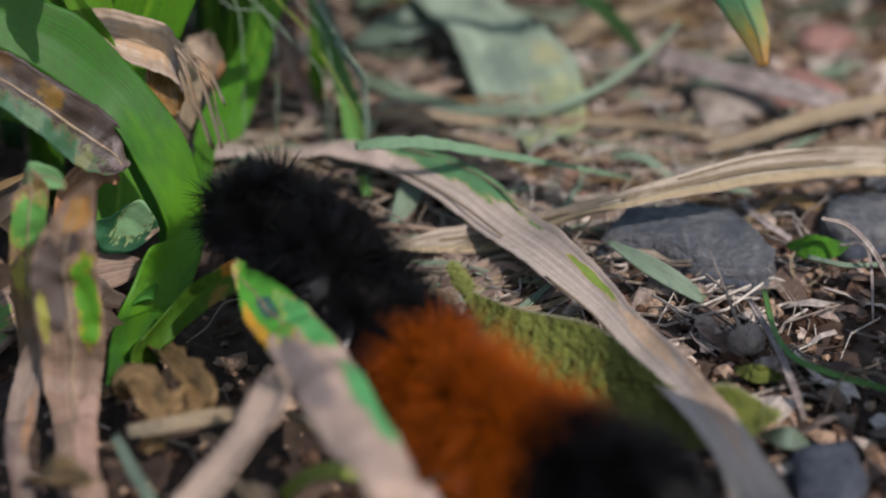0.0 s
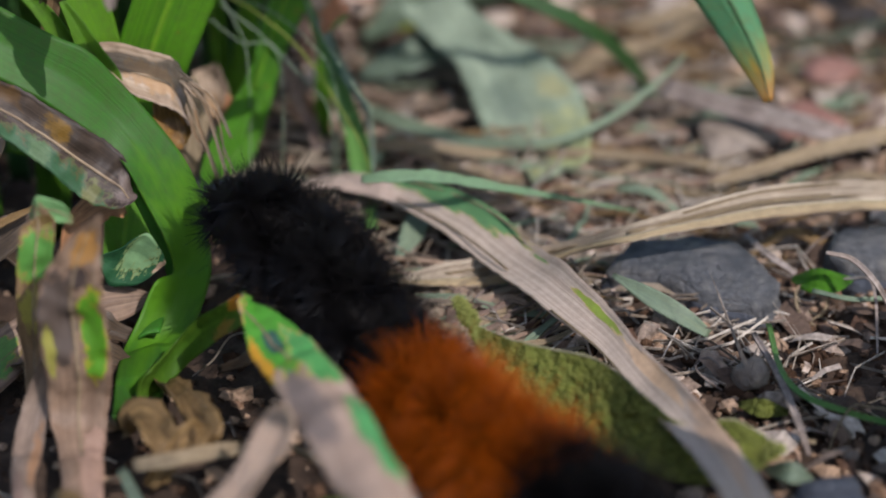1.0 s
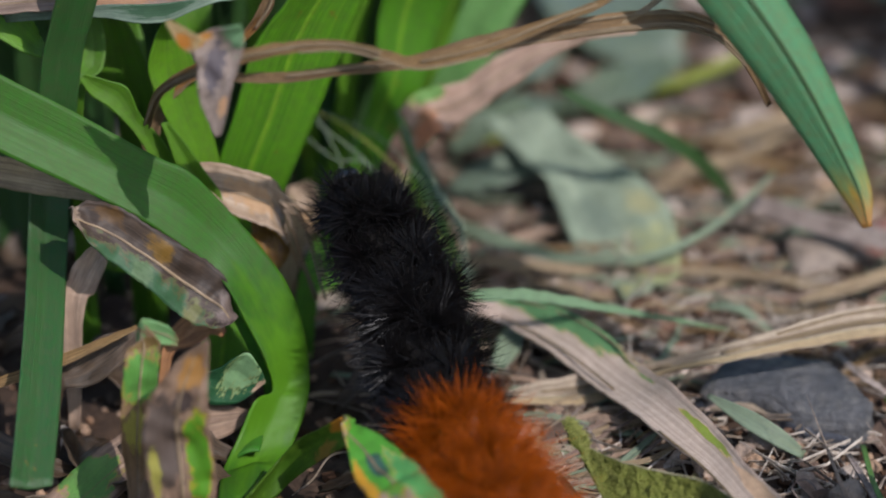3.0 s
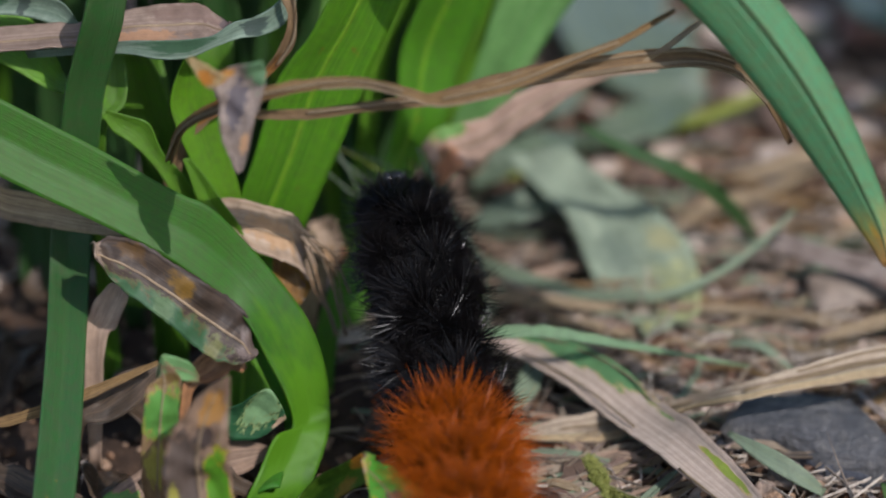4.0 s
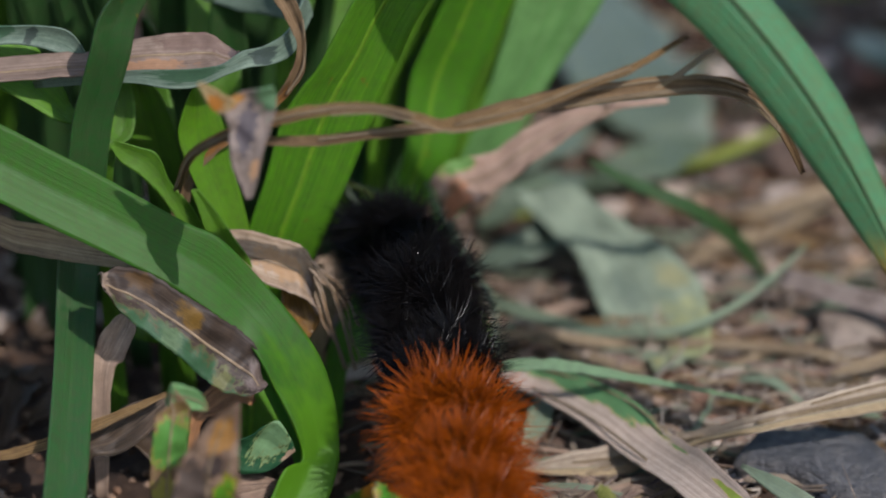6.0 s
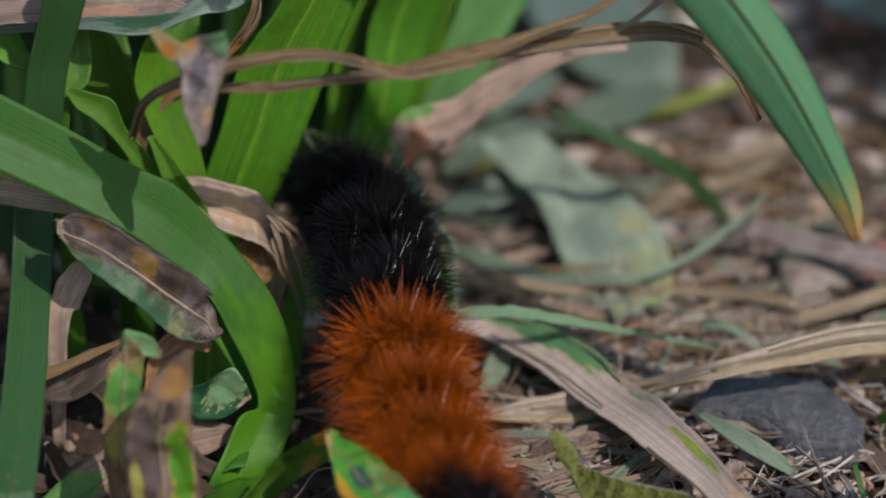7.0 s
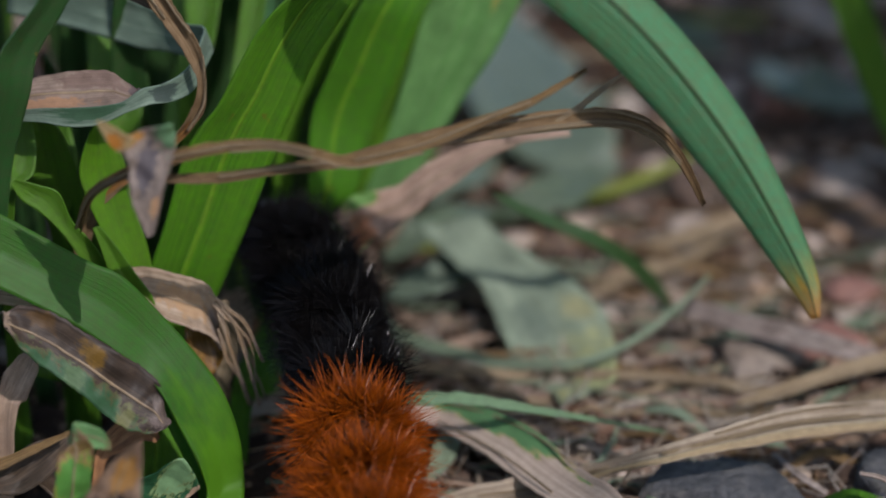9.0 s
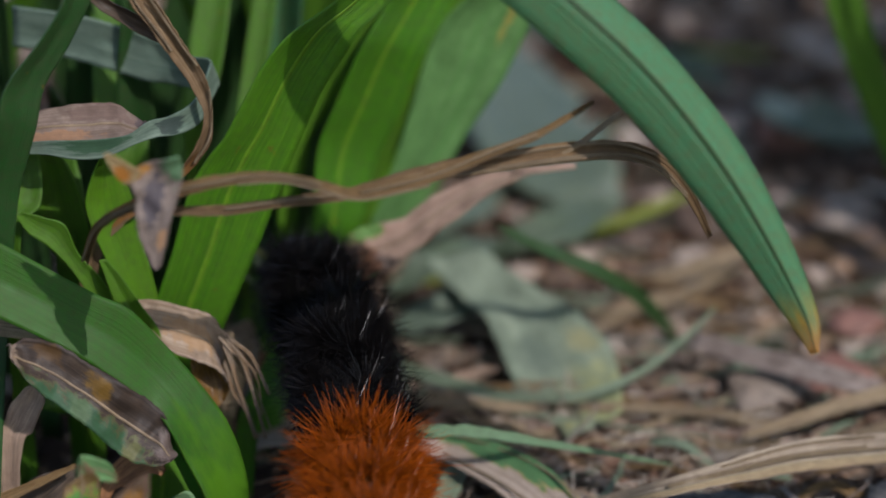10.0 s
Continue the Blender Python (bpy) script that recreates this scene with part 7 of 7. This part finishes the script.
def scatter():
    """Loose grit near the path as pieces of the soil, and the finer rest as one sheet of crumbs."""
    rng = random.Random(5)
    kinds = []
    for i in range(14):
        size = (rng.uniform(1.4, 2.2), rng.uniform(1.0, 1.7), rng.uniform(0.7, 1.3))
        me = bpy.data.meshes.new("pebble")
        bm = rock(rng, [s * MM for s in size], chips=20)
        for v in bm.verts:
            v.co *= 1 + 0.35 * noise.noise(v.co * 1400)
        bm.to_mesh(me)
        bm.free()
        me.materials.append((GRIT, CLOD, CLOD)[i % 3])
        kinds.append(me)
    ground = bpy.data.objects["ground"]
    for i in range(300):
        x, y = rng.uniform(6, 42), rng.uniform(-58, 20)
        s = rng.choice((0.5, 0.7, 1.0, 1.3, 1.8))
        ob = new("crumb", rng.choice(kinds))
        ob.parent = ground
        ob.location = Vector((x, y, height(x, y) + 0.25 * s)) * MM
        ob.rotation_euler = (rng.uniform(-0.5, 0.5), rng.uniform(-0.5, 0.5), rng.uniform(0, 6.3))
        ob.scale = (s, s, s)
    bm = bmesh.new()
    bmesh.ops.create_icosphere(bm, subdivisions=1, radius=1.0)
    ball = [v.co.copy() for v in bm.verts]
    ball_faces = [tuple(v.index for v in f.verts) for f in bm.faces]
    bm.free()
    for name, material, count, size, label in (("soil_crumbs", CRUMB, 30000, (0.25, 1.0), "loose brown soil crumbs and grit"),
                                               ("leaf_litter", CHAFF, 2300, (0.8, 3.8), "flat broken chips of dry leaves and wood"),
                                               ("dry_chaff", STRAWBITS, 1500, (2.0, 9.0), "fine dry straw chaff and fibres")):
        vs, fs = [], []
        for i in range(count):
            x, y = rng.uniform(-48, 56), rng.uniform(-66, 110)
            if name == "dry_chaff" and i % 5 < 2:
                x, y = rng.uniform(0, 30), rng.uniform(-34, 22)
            if y > 40 and rng.random() < 0.3:
                continue
            if x < 1 and y < 5 and (name == "leaf_litter" or rng.random() < 0.7):
                continue
            big = 1.0 if y < 30 else 1.7
            if name != "dry_chaff" and noise.noise(Vector((x * 0.16, y * 0.16, 21))) < -0.28 and rng.random() < 0.6:
                continue
            z = height(x, y)
            base = len(vs)
            turn = Euler((rng.uniform(-0.4, 0.4), rng.uniform(-0.4, 0.4), rng.uniform(0, 6.3))).to_matrix()
            if name == "soil_crumbs":
                r = rng.uniform(*size) * 0.5 * big * (2.2 if rng.random() < 0.07 else 1)
                pts = [turn @ Vector((p.x * r * rng.uniform(0.5, 1.35), p.y * r * rng.uniform(0.5, 1.35), p.z * r * rng.uniform(0.4, 0.9))) for p in ball]
                faces = ball_faces
                z += r * 0.35
            else:
                wide = name == "leaf_litter"
                l = rng.uniform(*size) * big
                w = l * rng.uniform(0.25, 0.7) if wide else rng.uniform(0.05, 0.14) * big
                b = rng.uniform(-0.3, 0.3) * l
                pts = [turn @ Vector(p) for p in ((-l / 2, -w / 2, 0), (0, b - w / 2, 0.25), (l / 2, -w / 3, 0), (l / 2, w / 3, 0), (0, b + w / 2, 0.25), (-l / 2, w / 2, 0),
                                                  (-l / 2, 0, -0.2), (0, b, 0.05), (l / 2, 0, -0.2))]
                faces = [(0, 1, 4, 5), (1, 2, 3, 4), (1, 0, 6, 7), (2, 1, 7, 8), (4, 3, 8, 7), (5, 4, 7, 6)]
                z += 0.35 + rng.uniform(0, 0.8)
            vs += [tuple((p + Vector((x, y, z))) * MM) for p in pts]
            fs += [tuple(base + k for k in f) for f in faces]
        me = bpy.data.meshes.new(name)
        me.from_pydata(vs, [], fs)
        me.materials.append(material)
        tagged(new(name, me), label, "litter", kind="stuff")


def straws():
    """Loose dry straws over the far litter, each a thing of its own."""
    rng = random.Random(12)
    for i in range(120):
        x, y = rng.uniform(2, 44), rng.uniform(-16, 70)
        a = rng.gauss(0.1, 0.4)
        l, w = rng.uniform(7, 26), rng.choice((0.16, 0.22, 0.3, 0.45, 0.8))
        pts = []
        for k in range(5):
            s = (k / 4 - 0.5) * l
            px, py = x + s * math.cos(a), y + s * math.sin(a) + rng.gauss(0, 0.5)
            pts.append((px, py, height(px, py) + rng.uniform(0.4, 1.8), w * (0.4 if k in (0, 4) else 1)))
        # beyond y 22 the darker skins stand in for shade on the far litter
        ob = blade("straw", pts, rng.choice((DEAD_PALE, DEAD_PALE, DEAD_PINK, DEAD_BROWN, LEAF_GREY) if y < 22 else (DEAD_BROWN, DEAD_STALK, DEAD_DARK, DEAD_STRIP, DULL_GREEN)), label="loose dry straw lying on the litter", cat="straw",
                   n=(rng.uniform(-0.3, 0.3), -0.5, 0.8), fold=0.25, crinkle=0.3, ragged=0.1)
        tagged(ob, group="loose straws on the litter")


def straw_mat():
    """Short bleached straws and torn fibres lying thick behind the caterpillar, each a thing of its own."""
    rng = random.Random(31)
    for i in range(230):
        x, y = (rng.uniform(-9, 27), rng.uniform(-24, 20)) if i < 150 else (rng.uniform(1, 13), rng.uniform(-36, -16))
        a = rng.gauss(0.05, 0.6)
        l, w = rng.uniform(4, 15), rng.choice((0.12, 0.16, 0.2, 0.28, 0.4, 0.6))
        sag = rng.uniform(-0.12, 0.12) * l
        pts = []
        for k in range(5):
            s = (k / 4 - 0.5) * l
            bow = sag * (1 - (k / 2 - 1) ** 2)
            px, py = x + s * math.cos(a) - bow * math.sin(a), y + s * math.sin(a) + bow * math.cos(a)
            pts.append((px, py, height(px, py) + 0.5 + rng.uniform(0.2, 1.3), w * (0.45 if k in (0, 4) else 1)))
        ob = blade("straw", pts, rng.choice((STRAW_PALE, STRAW_PALE, DEAD_PALE, DEAD_PINK, DEAD_STRIP, LEAF_GREY)), label="short bleached straw lying on the litter", cat="straw",
                   n=(rng.uniform(-0.3, 0.3), -0.5, 0.8), fold=0.2, crinkle=0.2, ragged=0.1)
        tagged(ob, group="bleached straws on the litter")


def root_fibres():
    """Thin curly roots and torn fibres that stand out of the litter, each a thing of its own."""
    rng = random.Random(77)
    for i in range(46):
        x, y = (rng.uniform(-6, 14), rng.uniform(-34, 6)) if i % 2 else (rng.uniform(16, 40), rng.uniform(-48, 10))
        a, curl = rng.uniform(0, 6.3), rng.gauss(0, 0.7)
        w, tall, step = rng.choice((0.1, 0.12, 0.15, 0.2)), rng.uniform(0.5, 3.2), rng.uniform(0.9, 2.0)
        pts = []
        for k in range(7):
            pts.append((x, y, height(x, y) + 0.3 + tall * math.sin(math.pi * k / 6), w * (0.6 if k in (0, 6) else 1)))
            x, y, a = x + step * math.cos(a), y + step * math.sin(a), a + curl + rng.gauss(0, 0.3)
        ob = blade("root_fibre", pts, rng.choice((STRAW_PALE, DEAD_PALE, DEAD_BROWN, TWIG)), label="thin curled dry root fibre in the litter", cat="root", n=(0.1, -0.6, 0.8), fold=0.2, thick=0.1)
        tagged(ob, group="curled root fibres in the litter")


# ---------------------------------------------------------------- caterpillar
def tuft(bm, uv, rng, at, way, length, spread, count, thick):
    """Straight stiff bristles that fan out from one wart over most of a half sphere."""
    side = way.orthogonal().normalized()
    other = way.cross(side)
    for _ in range(count):
        lean = spread * math.sqrt(rng.random()) * math.radians(88)
        turn = rng.uniform(0, 2 * math.pi)
        d = (way * math.cos(lean) + (side * math.cos(turn) + other * math.sin(turn)) * math.sin(lean)).normalized()
        l = length * rng.uniform(0.62, 1.08) * (1.3 if rng.random() < 0.05 else 1.0)
        bend = Vector((rng.gauss(0, 1), rng.gauss(0, 1), rng.gauss(0, 1))) * 0.05 * l
        a = d.orthogonal().normalized()
        b = d.cross(a)
        start = at + d * 0.12
        rings = []
        for f, r in ((0.0, 1.0), (0.55, 0.85)):
            c = start + d * l * f + bend * f * f
            rings.append([bm.verts.new((c + (a * math.cos(q) + b * math.sin(q)) * thick * r) * MM) for q in (0, 2.09, 4.19)])
        tip = bm.verts.new((start + d * l + bend) * MM)
        for k in range(3):
            m = (k + 1) % 3
            f = bm.faces.new((rings[0][k], rings[0][m], rings[1][m], rings[1][k]))
            for loop, v in zip(f.loops, (0, 0, 0.55, 0.55)):
                loop[uv].uv = (0.5, v)
            f = bm.faces.new((rings[1][k], rings[1][m], tip))
            for loop, v in zip(f.loops, (0.55, 0.55, 1)):
                loop[uv].uv = (0.5, v)


def segment_meshes(seed, length, radius, skin, bristle, reach, stiff=120, under=160, warts=10, jitter=0.06):
    """One body ring with x ahead and z up: its skin, and its bristles in a girdle of warts."""
    rng = random.Random(seed)
    bm = bmesh.new()
    rings = []
    for i in range(9):
        x = (i / 8 - 0.5) * length * 1.15
        r = radius * (0.78 + 0.22 * math.cos((i / 8 - 0.5) * 2.6))
        rings.append([bm.verts.new((x * MM, math.cos(a) * r * MM, math.sin(a) * r * 0.94 * MM)) for a in np.linspace(0, 2 * math.pi, 20, endpoint=False)])
    for r0, r1 in zip(rings, rings[1:]):
        for k in range(20):
            bm.faces.new((r0[k], r0[(k + 1) % 20], r1[(k + 1) % 20], r1[k]))
    bm.faces.new(rings[0][::-1])
    bm.faces.new(rings[-1])
    body = bpy.data.meshes.new("segment")
    for f in bm.faces:
        f.smooth = True
    bm.to_mesh(body)
    bm.free()
    body.materials.append(skin)
    bm = bmesh.new()
    uv = bm.loops.layers.uv.new("uv")
    for k in range(warts):
        a = math.radians(-40 + 260 * k / (warts - 1) + rng.uniform(-5, 5))
        way = Vector((rng.uniform(-0.12, 0.12), math.cos(a), math.sin(a))).normalized()
        wart = Vector((rng.uniform(-1, 1) * jitter * length, way.y * radius * 0.95, way.z * radius * 0.92))
        tuft(bm, uv, rng, wart, way, reach, 1.0, stiff, 0.031)
    for _ in range(under):
        a = math.radians(rng.uniform(-60, 240))
        way = Vector((rng.uniform(-0.35, 0.35), math.cos(a), math.sin(a))).normalized()
        at = Vector((rng.uniform(-0.5, 0.5) * length, way.y * radius * 0.88, way.z * radius * 0.85))
        tuft(bm, uv, rng, at, way, reach * rng.uniform(0.35, 0.6), 0.5, 3, 0.03)
    fur = bpy.data.meshes.new("bristles")
    bm.to_mesh(fur)
    bm.free()
    fur.materials.append(bristle)
    return body, fur


def build_caterpillar():
    whole = new("caterpillar")
    tagged(whole, "woolly caterpillar, black at both ends with a rust band", "caterpillar")
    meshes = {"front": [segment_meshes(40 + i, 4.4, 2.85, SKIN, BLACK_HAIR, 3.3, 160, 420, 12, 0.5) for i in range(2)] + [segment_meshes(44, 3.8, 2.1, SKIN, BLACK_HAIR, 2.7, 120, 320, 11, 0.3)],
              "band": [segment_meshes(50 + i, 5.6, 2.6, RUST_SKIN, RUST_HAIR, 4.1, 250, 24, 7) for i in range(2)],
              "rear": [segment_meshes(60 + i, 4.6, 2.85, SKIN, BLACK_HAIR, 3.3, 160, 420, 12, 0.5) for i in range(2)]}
    rings = []
    for zone, places in (("front", (0.08, 0.29, 0.51, 0.73, 0.95)), ("band", (1.25, 1.53, 1.80, 2.06)), ("rear", (2.33, 2.57, 2.82))):
        for i, s in enumerate(places):
            body, fur = meshes[zone][2 if zone == "front" and i == 0 else i % 2]
            ring = new("segment", body)
            ring.parent = whole
            ring["label"] = {"front": "black bristly front segment", "band": "rust-orange bristly middle segment", "rear": "black bristly rear segment"}[zone]
            b = new("bristles", fur)
            b.parent = ring
            rings.append((ring, s))
    bm = bmesh.new()
    bmesh.ops.create_uvsphere(bm, u_segments=20, v_segments=14, radius=1.2 * MM)
    for v in bm.verts:
        v.co.x *= 0.8
        v.co.z *= 1.1
        if v.co.z > 0:
            v.co.z -= 0.25 * MM * math.exp(-(v.co.y / (0.3 * MM)) ** 2)
    head = link("head", bm, SHELL, whole, "glossy black head")
    for sgn in (-1, 1):
        bm = bmesh.new()
        for k in range(5):
            m = Matrix.Translation(Vector((0.95 + 0.03 * k, sgn * (0.85 + 0.1 * math.cos(k)), -0.35 + 0.14 * k)) * MM)
            bmesh.ops.create_icosphere(bm, subdivisions=1, radius=0.1 * MM, matrix=m)
        link("eye_cluster", bm, SHELL, head)
    rings.append((head, -0.05))
    return rings


rings = build_caterpillar()
straws()
straw_mat()
root_fibres()
scatter()


def spot(stations, s):
    """The place and pose at s along the spine: 0 head, 1 first rust ring, 2 last rust ring, 3 tail."""
    p = spline([(*q, 0) for q in stations], 12)[:, :3]
    knots = [0.0, 0.5, 1.0, 1.5, 2.0, 3.0]
    u = np.interp(np.clip(s, 0, 3), knots, range(6)) * 12
    here = np.array([np.interp(u, range(len(p)), p[:, i]) for i in range(3)])
    a, b = max(u - 3, 0), min(u + 3, len(p) - 1)
    ahead = np.array([np.interp(a, range(len(p)), p[:, i]) - np.interp(b, range(len(p)), p[:, i]) for i in range(3)])
    x = Vector(ahead).normalized()
    if s < 0:
        here = here + np.array(x) * 1.6
    y = Vector((0, 0, 1)).cross(x).normalized()
    z = x.cross(y)
    return Matrix((x, y, z)).transposed().to_4x4(), here


def motions():
    rows = {ring: [] for ring, _ in rings}

    def spine(t, *stations):
        for ring, s in rings:
            turn, here = spot(stations, s)
            rows[ring].append((t, Matrix.Translation(Vector(here) * MM) @ turn))

    spine(0, (-9.6, -29.1, 9.0), (-4.1, -36.9, 10.0), (3.0, -44.6, 5.7), (5.9, -52.3, 6.5), (10.5, -57.0, 5.9), (18.1, -65.4, 6.8))
    spine(0.5, (-7.3, -28.0, 11.8), (-3.3, -36.3, 11.0), (2.9, -45.0, 5.6), (6.0, -51.6, 6.2), (10.7, -56.9, 5.6), (18.4, -64.7, 6.5))
    spine(1, (-10.1, -26.8, 10.8), (-4.4, -34.2, 9.7), (2.0, -43.0, 5.6), (5.0, -50.0, 6.6), (9.7, -55.2, 5.6), (16.3, -63.8, 5.6))
    spine(1.5, (-9.6, -20.5, 10.2), (-4.1, -28.0, 8.4), (1.1, -38.9, 5.6), (4.2, -46.5, 7.0), (8.0, -53.1, 6.4), (14.6, -63.9, 7.0))
    spine(2, (-7.6, -22.9, 14.7), (-4.7, -30.7, 12.4), (-0.0, -38.9, 5.6), (2.6, -46.1, 6.5), (6.1, -53.1, 7.2), (10.9, -64.5, 7.6))
    spine(2.5, (-7.6, -23.4, 15.6), (-4.9, -29.9, 12.1), (-0.2, -37.3, 7.0), (3.8, -45.0, 6.4), (7.3, -52.8, 6.2), (12.1, -64.8, 6.3))
    spine(3, (-9.0, -18.3, 16.6), (-5.4, -25.8, 13.1), (-2.4, -34.5, 7.7), (0.2, -43.4, 7.4), (2.5, -51.9, 7.3), (6.3, -65.8, 6.6))
    spine(4.5, (-7.0, -13.8, 18.0), (-5.5, -21.7, 14.6), (-3.5, -30.1, 9.2), (-2.9, -38.6, 8.5), (-1.9, -47.3, 7.1), (-0.7, -63.3, 5.6))
    spine(5, (-9.4, -18.3, 21.4), (-5.5, -25.8, 18.0), (-2.5, -31.4, 9.8), (-1.5, -39.9, 8.7), (-0.6, -48.4, 7.3), (0.4, -64.0, 5.6))
    spine(5.5, (-10.1, -9.9, 17.3), (-6.3, -17.5, 14.3), (-3.7, -26.4, 10.5), (-3.4, -34.9, 8.7), (-2.8, -43.3, 7.0), (-1.7, -60.2, 5.6))
    spine(7, (-10.9, -8.5, 14.7), (-7.1, -17.0, 14.5), (-5.5, -26.1, 12.5), (-3.7, -34.5, 9.5), (-1.4, -42.6, 6.8), (2.3, -58.9, 5.6))
    spine(7.5, (-10.8, -7.2, 15.3), (-6.2, -15.7, 15.0), (-4.6, -25.4, 12.1), (-3.0, -33.6, 9.4), (-0.4, -41.8, 6.7), (3.0, -59.0, 5.6))
    spine(8, (-7.5, -7.9, 16.5), (-5.5, -16.7, 14.8), (-4.7, -26.0, 11.5), (-3.6, -34.6, 9.0), (-1.6, -42.9, 6.8), (1.4, -59.2, 5.6))
    spine(8.5, (-8.2, -7.2, 18.5), (-6.0, -16.0, 15.9), (-4.5, -24.3, 11.3), (-3.8, -33.0, 8.5), (-2.4, -41.6, 6.1), (-0.0, -59.1, 5.6))
    spine(9, (-10.4, -4.7, 16.5), (-6.7, -13.3, 14.2), (-4.7, -21.8, 11.3), (-3.8, -30.6, 8.4), (-2.3, -39.2, 5.8), (0.0, -57.4, 5.6))
    spine(9.5, (-9.6, -6.8, 18.0), (-5.6, -15.1, 15.5), (-4.6, -23.9, 11.1), (-3.9, -32.7, 8.2), (-2.7, -41.3, 5.8), (-0.6, -59.2, 5.6))
    spine(10, (-8.7, -6.5, 16.9), (-6.3, -15.0, 14.6), (-4.5, -23.2, 11.1), (-3.9, -31.2, 9.7), (-2.9, -39.6, 7.8), (-1.1, -54.4, 5.7))
    for ring, _ in rings:
        walk(ring, rows[ring])
    # the long tipped blade sways in a breath of wind near the end
    home = sway.location / MM
    walk(sway, [(t, pose(home.x * MM, home.y * MM, home.z * MM, a, b, c)) for t, a, b, c in SWAY])
    # the dead blade and the fuzzy leaf are nudged aside as the caterpillar turns
    for thing in (fallen, broad):
        x, y, z = thing.location
        walk(thing, [(0, pose(x, y, z)), (1.0, pose(x, y, z)), (1.5, pose(x + 0.0007, y, z)), (2.5, pose(x + 0.0008, y, z)), (10.0, pose(x + 0.0008, y, z))])


SWAY = [(0, 0, 0, 0), (8.6, 0, 0, 0), (8.9, 0, 0, 0), (9.2, 0, 0, 4.4), (9.5, 0, 0, 3.6), (9.7, 0, 0, 1.5), (10.0, 0, 0, 0.4)]
motions()
